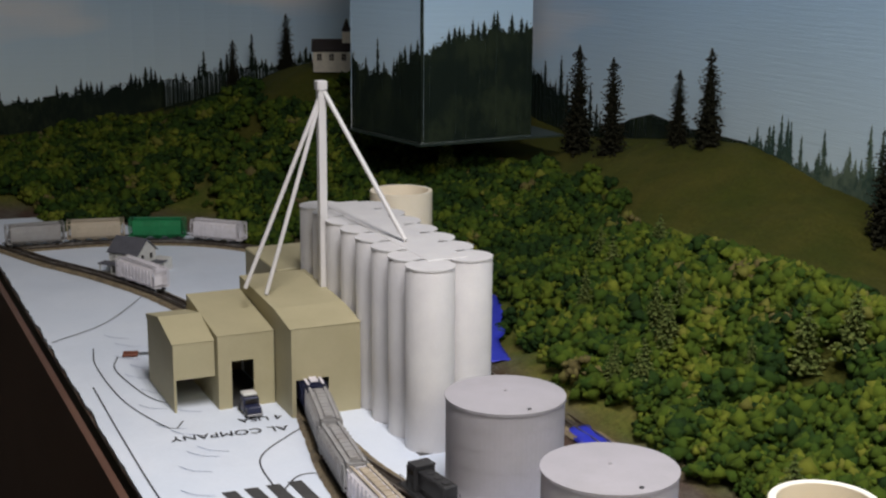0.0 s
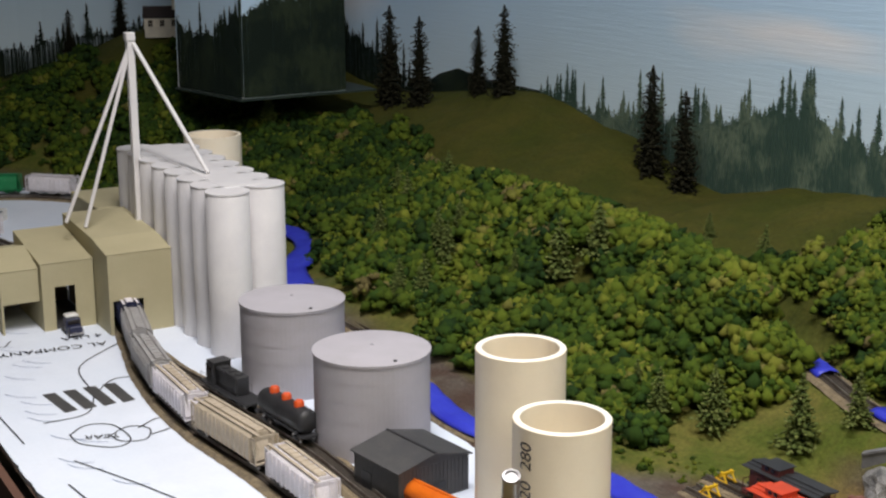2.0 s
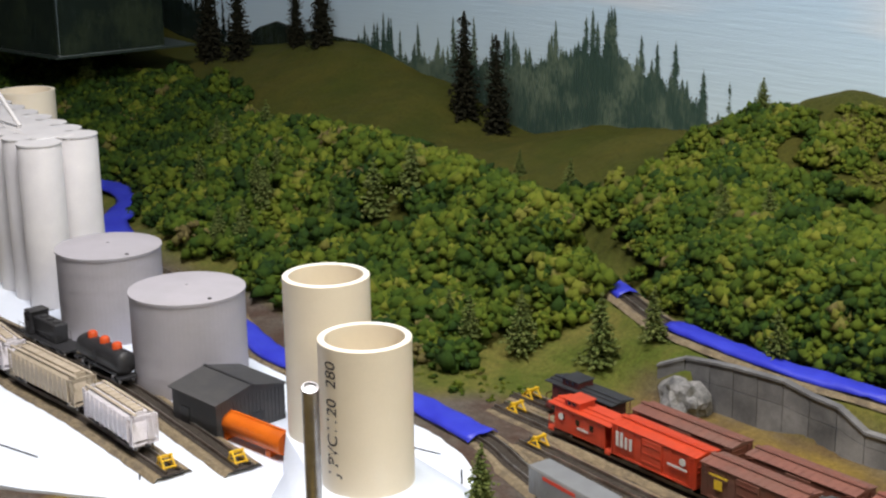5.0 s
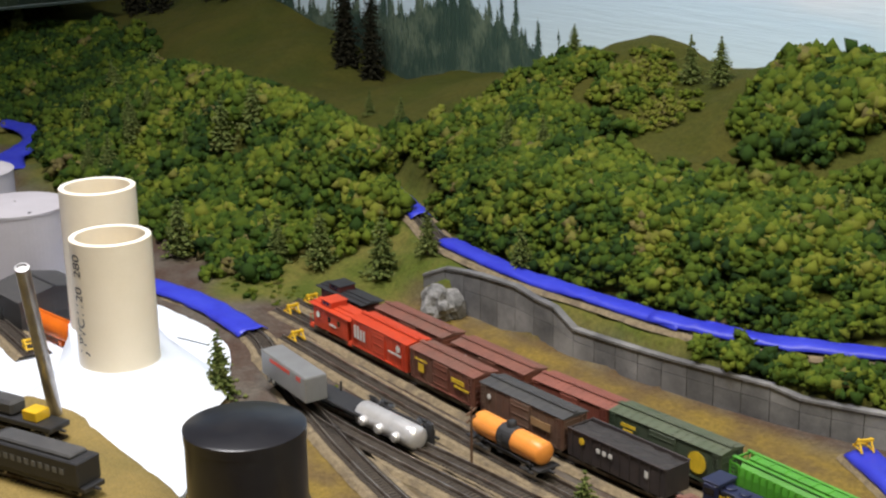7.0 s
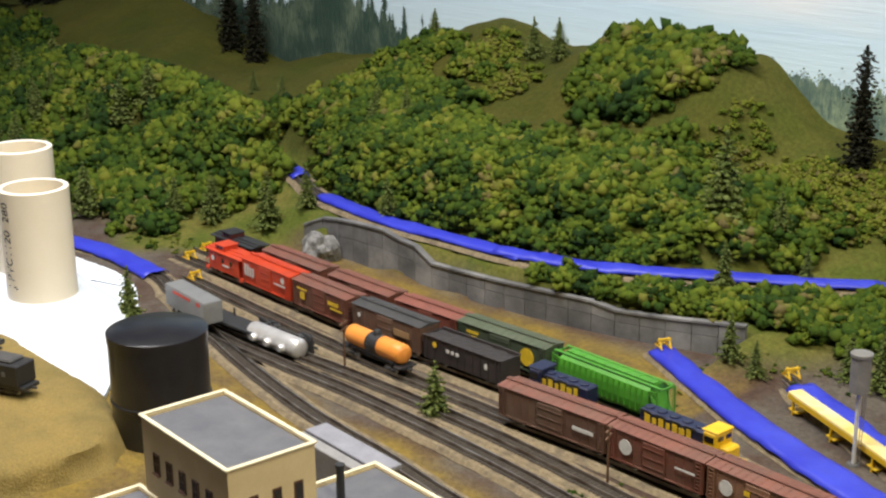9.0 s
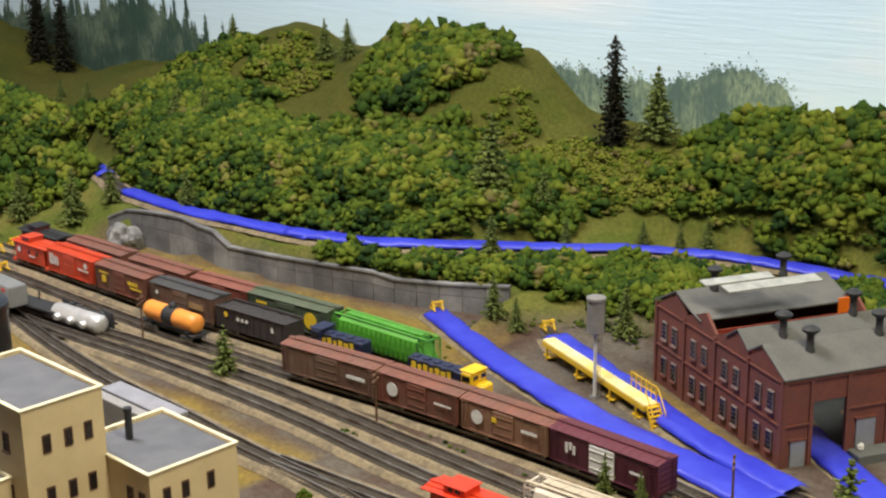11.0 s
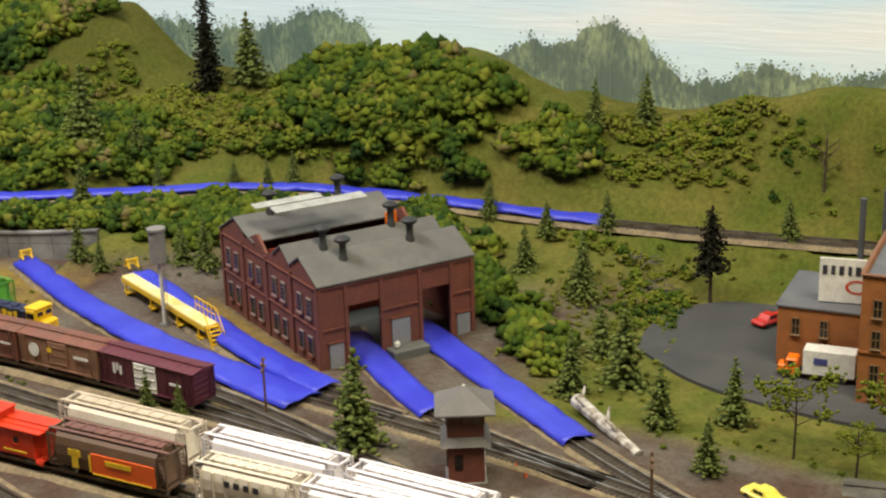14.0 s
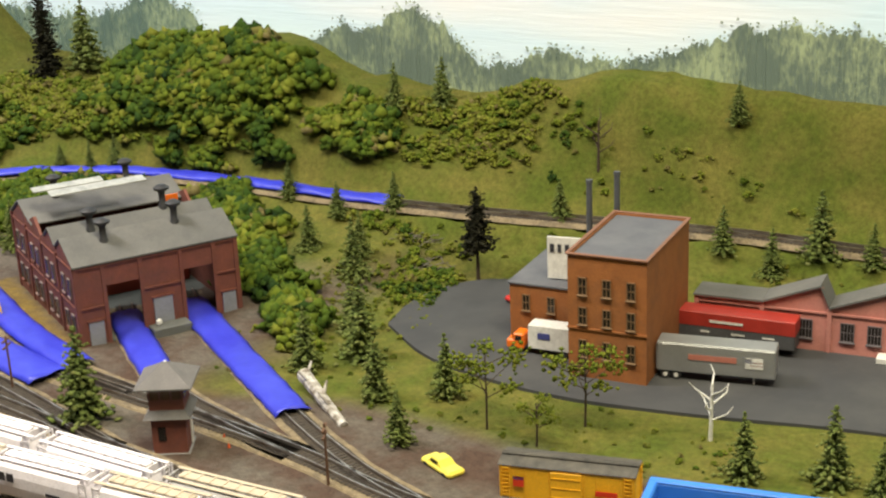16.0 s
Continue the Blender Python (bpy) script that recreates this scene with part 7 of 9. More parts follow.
def watch_tower():
    t = thing("yard_tower", "two-storey brick yard tower with a grey hip roof", "tower", pose(0.0485, 0.6455, 0.0, 0, 0, 34))
    t.scale = (1.0, 1.0, 0.97)
    a = 0.0205
    ROOFTOWER = mat("tower_roof_grey", (0.11, 0.105, 0.105), (0.14, 0.13, 0.13), 90, 0.75, dirt=(0.2, 0.19, 0.18), dirt_amount=0.25)
    part("lower_storey", Shape().box((0, 0, 0.0135), (a, a, 0.027), 0.0003), BRICK, t)
    part("plinth", Shape().box((0, 0, 0.0012), (a + 0.003, a + 0.003, 0.0024), 0.0004), CONCRETE, t)
    sk = Shape().add([(-0.0140, -0.0140, 0.0262), (0.0140, -0.0140, 0.0262), (0.0140, 0.0140, 0.0262), (-0.0140, 0.0140, 0.0262), (-0.0108, -0.0108, 0.0310), (0.0108, -0.0108, 0.0310), (0.0108, 0.0108, 0.0310), (-0.0108, 0.0108, 0.0310)], [(3, 2, 1, 0), (0, 1, 5, 4), (1, 2, 6, 5), (2, 3, 7, 6), (3, 0, 4, 7), (4, 5, 6, 7)])
    part("skirt_roof", sk, ROOFTOWER, t)
    up = part("upper_storey", Shape().box((0, 0, 0.0385), (a, a, 0.0165), 0.0003), mat("tower_brown", (0.16, 0.05, 0.03), None, 120, 0.7), t)
    for k in range(4):
        for x in (-0.0065, 0, 0.0065):
            m = Matrix.Rotation(radians(90 * k), 4, "Z")
            w = Shape().box((x, -a / 2 - 0.0002, 0.0415), (0.0052, 0.0008, 0.0068), 0.0, m)
            part("window", w, mat("window_amber", (0.10, 0.05, 0.02), None, 100, 0.2), up)
    for m, x in ((Matrix(), -0.004), (Matrix.Rotation(radians(-90), 4, "Z"), 0.005)):
        part("window", Shape().box((x, -a / 2 - 0.0002, 0.0155), (0.0045, 0.0008, 0.009), 0, m), WINDOWDARK, t)
    part("door", Shape().box((0.005, -a / 2 - 0.0003, 0.0105), (0.0048, 0.0010, 0.016), 0.0002, Matrix.Rotation(radians(90), 4, "Z")), LIGHTPAINT, t)
    rf = Shape().add([(-0.0168, -0.0168, 0.0465), (0.0168, -0.0168, 0.0465), (0.0168, 0.0168, 0.0465), (-0.0168, 0.0168, 0.0465), (-0.0168, -0.0168, 0.0475), (0.0168, -0.0168, 0.0475), (0.0168, 0.0168, 0.0475), (-0.0168, 0.0168, 0.0475), (0, 0, 0.0590)], [(3, 2, 1, 0), (0, 1, 5, 4), (1, 2, 6, 5), (2, 3, 7, 6), (3, 0, 4, 7), (4, 5, 8), (5, 6, 8), (6, 7, 8), (7, 4, 8)])
    part("roof", rf, ROOFTOWER, t)
    part("finial", Shape().lathe([(0.0009, 0.056), (0.0009, 0.059)], 8), LIGHTPAINT, t)


watch_tower()


def water_column():
    w = thing("water_tank", "slim grey water tank on a lattice pole", "water tank", pose(-0.2805, 0.7455, 0.0))
    part("tank", Shape().lathe([(0.0062, 0.050), (0.0062, 0.0735), (0.0070, 0.0735), (0.0070, 0.0755), (0.0005, 0.0765)], 20), mat("tank_grey", (0.22, 0.21, 0.20), None, 100, 0.6), w, smooth=True)
    part("pole", Shape().lathe([(0.0013, 0.0), (0.0013, 0.050)], 10), LIGHTPAINT, w)
    part("base", Shape().lathe([(0.0045, 0), (0.004, 0.0016)], 14), CONCRETE, w)
    lad = Shape()
    for s in (-1, 1):
        lad.rod((0.003, s * 0.0014, 0), (0.0045, s * 0.0014, 0.052), 0.0003, n=5)
    for z in np.arange(0.003, 0.05, 0.003):
        lad.rod((0.003 + 0.0015 * z / 0.05, -0.0014, z), (0.003 + 0.0015 * z / 0.05, 0.0014, z), 0.00022, n=4)
    part("ladder", lad, STEEL, w)


water_column()


def sand_platform():
    p = thing("service_platform", "bright yellow service platform with stairs and handrails", "platform")
    a, b = Vector((-0.358, 0.786, 0)), Vector((-0.222, 0.733, 0))
    d = (b - a).normalized()
    ang = math.degrees(math.atan2(d.y, d.x))
    L = (b - a).length
    M = pose(a.x, a.y, 0, 0, 0, ang)
    part("deck", Shape().box((L / 2, 0, 0.0145), (L, 0.0105, 0.0020), 0.0004, M), mat("yellow_worn", (0.82, 0.62, 0.16), (0.85, 0.74, 0.42), 60, 0.5), p)
    part("beam", Shape().box((L / 2, -0.0048, 0.0120), (L, 0.0012, 0.0040), 0.0003, M), YELLOW, p)
    part("beam", Shape().box((L / 2, 0.0048, 0.0120), (L, 0.0012, 0.0040), 0.0003, M), YELLOW, p)
    for x in (0.006, L * 0.36, L * 0.68, L - 0.012):
        for s in (-1, 1):
            part("leg", Shape().box((x, s * 0.0045, 0.0055), (0.0018, 0.0014, 0.011), 0.0002, M), YELLOW, p)
        part("brace", Shape().box((x, 0, 0.003), (0.010, 0.010, 0.0012), 0.0002, M), YELLOW, p)
    rl = Shape()
    for x in np.linspace(L - 0.034, L - 0.002, 6):
        rl.box((x, 0.0050, 0.0205), (0.0006, 0.0006, 0.011), 0, M)
    for z in (0.0205, 0.0260):
        rl.box((L - 0.018, 0.0050, z), (0.033, 0.0006, 0.0007), 0, M)
    part("handrail", rl, YELLOW, p)
    st = Shape()
    for s in (-1, 1):
        st.add([(L, s * 0.005 - 0.0005, 0.0155), (L + 0.009, s * 0.005 - 0.0005, 0.001), (L + 0.011, s * 0.005 - 0.0005, 0.001), (L + 0.002, s * 0.005 - 0.0005, 0.0155), (L, s * 0.005 + 0.0005, 0.0155), (L + 0.009, s * 0.005 + 0.0005, 0.001), (L + 0.011, s * 0.005 + 0.0005, 0.001), (L + 0.002, s * 0.005 + 0.0005, 0.0155)], [(0, 1, 2, 3), (7, 6, 5, 4), (0, 4, 5, 1), (1, 5, 6, 2), (2, 6, 7, 3), (3, 7, 4, 0)], M)
        st.rod(M @ Vector((L, s * 0.005, 0.026)), M @ Vector((L + 0.010, s * 0.005, 0.011)), 0.0005, n=5)
        st.rod(M @ Vector((L + 0.010, s * 0.005, 0.001)), M @ Vector((L + 0.010, s * 0.005, 0.011)), 0.0004, n=5)
    part("stair_stringer", st, YELLOW, p)
    for k in range(5):
        part("stair_tread", Shape().box((L + 0.0018 + 0.0018 * k, 0, 0.0135 - 0.0026 * k), (0.0024, 0.010, 0.0007), 0, M), YELLOW, p)


sand_platform()


# ---- factory district ----
asph = [(0.050, 0.862), (0.040, 0.90), (0.042, 0.935), (0.058, 0.968), (0.10, 0.985), (0.25, 0.99), (0.5, 1.0), (0.85, 1.0), (0.85, 0.90), (0.55, 0.872), (0.406, 0.856), (0.30, 0.828), (0.222, 0.813), (0.16, 0.815), (0.105, 0.828)]
pave = Shape()
ring = [(p.x, p.y) for p in smoothline(asph + asph[:1], 0.01)][:-1]
pave.prism(ring[::-1], 0.0, 0.0045)
pv = solid("asphalt_yard", pave, ASPHALT, "dark grey asphalt parking yard", "pavement", kind="structure")
A0 = 0.0045


def brick_tower():
    b = thing("brick_factory", "orange brick four-storey factory tower with a low annex", "building", pose(0.2258, 0.8935, 0, 0, 0, 8.3) @ pose(-0.2305, -0.899, 0))
    x0, x1, y0, y1, z1 = 0.2045, 0.2565, 0.853, 0.945, 0.087
    t = 0.002
    for yy in (y0 + t / 2, y1 - t / 2):
        part("wall", Shape().box(((x0 + x1) / 2, yy, (A0 + z1) / 2), (x1 - x0, t, z1 - A0)), RUSTBRICK, b)
    for xx in (x0 + t / 2, x1 - t / 2):
        part("wall", Shape().box((xx, (y0 + y1) / 2, (A0 + z1) / 2), (t, y1 - y0 - 2 * t, z1 - A0)), RUSTBRICK, b)
    part("string_course", Shape().box(((x0 + x1) / 2, y0 - 0.0003, 0.038), (x1 - x0 + 0.001, 0.0012, 0.0012)), RUSTBRICK, b)
    part("roof", Shape().box(((x0 + x1) / 2, (y0 + y1) / 2, z1 - 0.0016), (x1 - x0 - 2 * t, y1 - y0 - 2 * t, 0.001)), ROOFBLUE, b)
    c = Shape()
    for y in (y0, y1):
        c.box(((x0 + x1) / 2, y, z1 + 0.0005), (x1 - x0 + 0.002, 0.0026, 0.0012), 0.0003)
    for x in (x0, x1):
        c.box((x, (y0 + y1) / 2, z1 + 0.0007), (0.0026, y1 - y0, 0.0012), 0.0003)
    part("coping", c, mat("coping_brown", (0.22, 0.10, 0.06), None, 90, 0.7), b)
    FR = mat("window_frame_brown", (0.17, 0.10, 0.05), None, 100, 0.6)
    for x in (0.2145, 0.2305, 0.2465):
        for z in (0.0665, 0.0465, 0.0245):
            window(b, x, z, 0.0052, 0.0112, y0 - 0.0004, FR)
        window(b, x, 0.0125, 0.0052, 0.0085, y0 - 0.0004, FR) if x < 0.22 else None
    ax0, ax1, ay0, ay1, az1 = 0.146, 0.2045, 0.896, 0.968, 0.047
    part("annex_wall", Shape().box(((ax0 + ax1) / 2, (ay0 + ay1) / 2, (A0 + az1 - 0.002) / 2 + 0.001), (ax1 - ax0, ay1 - ay0, az1 - A0 - 0.002)), RUSTBRICK, b)
    part("annex_roof", Shape().box(((ax0 + ax1) / 2 - 0.0005, (ay0 + ay1) / 2, az1 - 0.0008), (ax1 - ax0 + 0.002, ay1 - ay0 + 0.002, 0.0016), 0.0003), ROOFBLUE, b)
    for x in (0.158, 0.176):
        window(b, x, 0.033, 0.0050, 0.0110, ay0 - 0.0004, FR)
    s = thing("roof_sign", "white roof sign with dark bars and a red ring", "sign", pose(0.1835, 0.898, 0.0475, 0, 0, 14))
    part("board", Shape().box((0, 0, 0.0155), (0.040, 0.0012, 0.030), 0.0003), LIGHTPAINT, s)
    for k, w in enumerate((0.003, 0.0026, 0.003, 0.0022, 0.0034, 0.0026, 0.003)):
        part("lettering_bar", Shape().box((-0.0165 + 0.0052 * k, -0.0008, 0.0225), (w, 0.0004, 0.0058)), INK, s)
    ringm = Shape()
    n = 24
    for k in range(n):
        a0, a1 = 2 * math.pi * k / n, 2 * math.pi * (k + 1) / n
        ringm.add([(0.004 + 0.0075 * math.cos(a0), -0.0008, 0.0115 + 0.0048 * math.sin(a0)), (0.004 + 0.0075 * math.cos(a1), -0.0008, 0.0115 + 0.0048 * math.sin(a1)), (0.004 + 0.0055 * math.cos(a1), -0.0008, 0.0115 + 0.0034 * math.sin(a1)), (0.004 + 0.0055 * math.cos(a0), -0.0008, 0.0115 + 0.0034 * math.sin(a0))], [(0, 1, 2, 3)])
    part("red_ring", ringm, mat("sign_red", (0.55, 0.06, 0.04), None, 90, 0.5), s)
    for x, y in ((0.182, 0.920), (0.1895, 0.946)):
        st = thing("chimney_stack", "dark grey metal chimney stack on the annex roof", "chimney")
        part("flue", Shape().lathe([(0.0022, 0.0465), (0.0020, 0.110), (0.0023, 0.110), (0.0023, 0.1125)], 14, pose(x, y, 0)), mat("stack_grey", (0.07, 0.075, 0.085), None, 90, 0.7), st, smooth=True)


brick_tower()


def pink_factory():
    f = thing("sawtooth_factory", "pink brick factory with a grey sawtooth roof", "building", pose(0.2515, 0.9425, A0, 0, 0, 9.5))
    L, D, h = 0.616, 0.020, 0.0300
    bays = 14
    B = L / bays
    fr = Shape()
    prof = [(0, 0)]
    for k in range(bays):
        prof += [(k * B, h)] + ([(k * B + B * 0.78, h + 0.0125), (k * B + B * 0.88, h + 0.0145), (k * B + B * 0.999, h)] if k else [])
    prof += [(L, h), (L, 0)]
    n = len(prof)
    fr.add([(x, 0, z) for x, z in prof] + [(x, 0.002, z) for x, z in prof], [tuple(range(n))[::-1], tuple(range(n, 2 * n))] + [(i, (i + 1) % n, n + (i + 1) % n, n + i) for i in range(n)])
    for k in range(bays + 1):
        part("pilaster", Shape().box((k * B, -0.0006, h / 2), (0.003, 0.0014, h)), PINKBRICK, f)
    part("string_course", Shape().box((L / 2, -0.0005, h - 0.003), (L, 0.0012, 0.0012)), PINKBRICK, f)
    part("front_wall", fr, PINKBRICK, f)
    part("back_wall", Shape().box((L / 2, D, h / 2), (L, 0.002, h)), PINKBRICK, f)
    part("end_wall", Shape().box((0.001, D / 2, h / 2), (0.002, D - 0.004, h)), PINKBRICK, f)
    for k in range(bays):
        rf = Shape()
        for xa, za, xb, zb in ((-0.002, h + 0.0004, B, h + 0.0006),) if k == 0 else ((k * B, h + 0.0004, k * B + B * 0.86, h + 0.0150), (k * B + B * 0.86, h + 0.0150, (k + 1) * B, h + 0.0006)):
            rf.add([(xa, -0.0025, za), (xb, -0.0025, zb), (xb, D + 0.002, zb), (xa, D + 0.002, za), (xa, -0.0025, za + 0.0014), (xb, -0.0025, zb + 0.0014), (xb, D + 0.002, zb + 0.0014), (xa, D + 0.002, za + 0.0014)], [(3, 2, 1, 0), (4, 5, 6, 7), (0, 1, 5, 4), (1, 2, 6, 5), (2, 3, 7, 6), (3, 0, 4, 7)])
        part("roof", rf, ROOFGREY, f)
        for x in (0.27, 0.66):
            window(f, k * B + B * x, 0.0150, 0.0085, 0.0125, -0.0004, mat("window_iron", (0.12, 0.10, 0.11), None, 90, 0.6), mullions=3)
    part("loading_kerb", Shape().box((L / 2 + 0.06, -0.006, 0.0022), (L - 0.12, 0.010, 0.0044), 0.0006), LIGHTPAINT, f, "white concrete loading kerb")


pink_factory()
MARK = mat("trailer_red_lettering", (0.45, 0.16, 0.12), None, 100, 0.6)
FLAGBLUE = mat("marking_blue", (0.06, 0.07, 0.25), None, 100, 0.5)
t1 = trailer("trailer", 0.074, 0.0160, 0.0190, TRAILER, "silver ribbed highway trailer parked by the tower", marks=[(MARK, -0.002, 0.0165, 0.030, 0.0035), (LIGHTPAINT, 0.024, 0.0155, 0.011, 0.0070), (FLAGBLUE, 0.0205, 0.0172, 0.004, 0.0034), (MARK, 0.0255, 0.0142, 0.008, 0.0008), (MARK, 0.0255, 0.0162, 0.008, 0.0008)], wheel_x=0.38)
t1.matrix_basis = pose(0.292, 0.8835, A0, 0, 0, 15)
t2 = trailer("trailer", 0.078, 0.0160, 0.0190, mat("trailer_dark", (0.07, 0.07, 0.075), None, 80, 0.6), "red-topped dark grey trailer at the factory dock", top=mat("trailer_red", (0.36, 0.03, 0.02), None, 80, 0.5), wheel_x=0.36)
part("red_panel", Shape().box((0, 0, 0.0205), (0.0785, 0.0165, 0.010), 0.0004), MATS["trailer_red"], t2)
bars(t2, [(-0.006, 0.0200, 0.022, 0.0016), (-0.02, 0.0125, 0.006, 0.0012), (0.002, 0.0125, 0.009, 0.0012), (0.022, 0.0125, 0.008, 0.0012)], LIGHTPAINT, -0.0086)
t2.matrix_basis = pose(0.284, 0.936, A0, 0, 0, 9)
trk = thing("delivery_truck", "orange cab delivery truck with a white box body", "truck", pose(0.175, 0.8685, A0, 0, 0, 190))
trk.scale = (0.86, 0.86, 0.86)
part("box_body", Shape().box((-0.008, 0, 0.0150), (0.038, 0.0150, 0.0195), 0.0005), LIGHTPAINT, trk)
part("cab", Shape().box((0.0195, 0, 0.0095), (0.0090, 0.0135, 0.0130), 0.0012), ORANGE, trk)
part("bonnet", Shape().box((0.0265, 0, 0.0065), (0.0070, 0.0115, 0.0075), 0.0012), ORANGE, trk)
part("windscreen", Shape().box((0.0242, 0, 0.0130), (0.0006, 0.0115, 0.0040)), WINDOWDARK, trk)
part("side_window", Shape().box((0.0195, 0.0068, 0.0125), (0.0050, 0.0006, 0.0038)), WINDOWDARK, trk)
part("lettering_bar", Shape().box((-0.002, 0.0077, 0.0165), (0.010, 0.0004, 0.0050)), FLAGBLUE, trk)
part("chassis", Shape().box((0.002, 0, 0.0042), (0.050, 0.009, 0.0018)), BLACK, trk)
for x in (-0.018, 0.0235):
    for s in (-1, 1):
        part("wheel", Shape().lathe([(0.0030, -0.0012), (0.0030, 0.0012)], 14, pose(x, s * 0.0062, 0.0030, 90)), BLACK, trk)


def motor_car(x, y, z, heading, paintmat, label):
    c = thing("toy_car", label, "car", pose(x, y, z, 0, 0, heading))
    part("body", Shape().box((0, 0, 0.0034), (0.029, 0.0118, 0.0038), 0.0013), paintmat, c)
    cb = Shape().add([(-0.008, -0.005, 0.005), (0.006, -0.005, 0.005), (0.006, 0.005, 0.005), (-0.008, 0.005, 0.005), (-0.005, -0.0042, 0.0082), (0.002, -0.0042, 0.0082), (0.002, 0.0042, 0.0082), (-0.005, 0.0042, 0.0082)], [(4, 5, 6, 7), (0, 1, 5, 4), (1, 2, 6, 5), (2, 3, 7, 6), (3, 0, 4, 7)])
    part("cabin", cb, paintmat, c)
    part("window", Shape().box((-0.0018, 0, 0.0066), (0.0068, 0.0097, 0.0018)), WINDOWDARK, c)
    for wx in (-0.009, 0.009):
        for s in (-1, 1):
            part("wheel", Shape().lathe([(0.0020, -0.0009), (0.0020, 0.0009)], 12, pose(wx, s * 0.0052, 0.0020, 90)), BLACK, c)


motor_car(0.205, 0.700, 0.0006, -22, mat("car_yellow", (0.78, 0.66, 0.10), None, 80, 0.3), "pale yellow toy sports car on the verge")
motor_car(0.112, 0.948, A0, 70, mat("car_red", (0.5, 0.02, 0.015), None, 80, 0.3), "small red toy car on the asphalt")
put(boxcar("boxcar", 0.074, mat("car_body_yellow", (0.80, 0.42, 0.02), (0.74, 0.38, 0.02), 80, 0.45), mat("weathered_roof", (0.05, 0.047, 0.042), (0.10, 0.09, 0.075), 90, 0.7), "bright yellow boxcar shell without trucks beside the grass", marks=[("bar", REDPAINT, -0.026, 0.0125, 0.006, 0.006), ("bar", FLAGBLUE, -0.026, 0.0145, 0.006, 0.002), ("bar", REDPAINT, 0.022, 0.010, 0.012, 0.003)], gear=False), [Vector((0.20, 0.684, 0)), Vector((0.40, 0.744, 0))], 0.2825, 0.0)
tray = thing("plastic_tub", "translucent bright blue plastic tub near the bench edge", "tub", pose(0.468, 0.654, 0.0, 0, 0, 14))
tub = Shape()
for c, s in (((0, 0, 0.001), (0.23, 0.15, 0.002)), ((0, -0.075, 0.014), (0.23, 0.002, 0.028)), ((0, 0.075, 0.014), (0.23, 0.002, 0.028)), ((-0.115, 0, 0.014), (0.002, 0.15, 0.028)), ((0.115, 0, 0.014), (0.002, 0.15, 0.028))):
    tub.box(c, s, 0.0006)
TUBBLUE = mat("tub_blue", (0.02, 0.16, 0.62), (0.03, 0.2, 0.7), 20, 0.3, grain=0.04)
part("shell", tub, TUBBLUE, tray)
rim = Shape()
for y in (-0.0765, 0.0765):
    rim.box((0, y, 0.0285), (0.238, 0.005, 0.002), 0.0008)
for x in (-0.1165, 0.1165):
    rim.box((x, 0, 0.0285), (0.005, 0.150, 0.002), 0.0008)
part("rim", rim, TUBBLUE, tray)


# ---- farmhouse and church ----
def house(name, label, at, L, W, h, rise, wall, roof, porch=False, steeple=False):
    b = thing(name, label, "house" if not steeple else "church", at)
    w = Shape().add([(-L / 2, -W / 2, 0), (L / 2, -W / 2, 0), (L / 2, W / 2, 0), (-L / 2, W / 2, 0), (-L / 2, -W / 2, h), (L / 2, -W / 2, h), (L / 2, W / 2, h), (-L / 2, W / 2, h), (-L / 2, 0, h + rise), (L / 2, 0, h + rise)],
                    [(3, 2, 1, 0), (0, 1, 5, 4), (2, 3, 7, 6), (1, 2, 6, 9, 5), (3, 0, 4, 8, 7), (4, 5, 9, 8), (6, 7, 8, 9)])
    part("wall", w, wall, b)
    for s in (-1, 1):
        e = 0.002
        k = rise / (W / 2)
        part("roof", Shape().add([(-L / 2 - e, s * (W / 2 + e), h - k * e), (L / 2 + e, s * (W / 2 + e), h - k * e), (L / 2 + e, 0, h + rise), (-L / 2 - e, 0, h + rise), (-L / 2 - e, s * (W / 2 + e), h - k * e + 0.0012), (L / 2 + e, s * (W / 2 + e), h - k * e + 0.0012), (L / 2 + e, 0, h + rise + 0.0012), (-L / 2 - e, 0, h + rise + 0.0012)], [(0, 1, 2, 3), (7, 6, 5, 4), (0, 4, 5, 1), (1, 5, 6, 2), (2, 6, 7, 3), (3, 7, 4, 0)]), roof, b)
    return b


fh = house("farmhouse", "white clapboard farmhouse with grey roof and porch", pose(-2.02, 0.385, 0.004, 0, 0, 40), 0.040, 0.034, 0.026, 0.014, LIGHTPAINT, mat("house_roof", (0.10, 0.10, 0.12), None, 100, 0.8))
for x in (-0.012, 0.0, 0.012):
    for z in (0.008, 0.020):
        window(fh, x, z, 0.004, 0.006, -0.0174, LIGHTPAINT)
for y in (-0.008, 0.008):
    for z in (0.008, 0.020):
        win = part("window", Shape().box((0.0204, y, z), (0.0008, 0.004, 0.006)), WINDOWDARK, fh)
part("porch_roof", Shape().box((0.0, -0.024, 0.0135), (0.052, 0.014, 0.0016), 0.0004), MATS["house_roof"], fh)
part("porch_roof", Shape().box((0.027, 0.0, 0.0125), (0.014, 0.040, 0.0016), 0.0004), MATS["house_roof"], fh)
for x in (-0.024, -0.008, 0.008, 0.024):
    part("porch_post", Shape().box((x, -0.029, 0.0065), (0.001, 0.001, 0.0125)), LIGHTPAINT, fh)
part("porch_floor", Shape().box((0, -0.024, 0.0012), (0.052, 0.014, 0.0024)), LIGHTPAINT, fh)
part("lean_to", Shape().box((0.022, 0.024, 0.007), (0.020, 0.016, 0.014), 0.0004), LIGHTPAINT, fh)
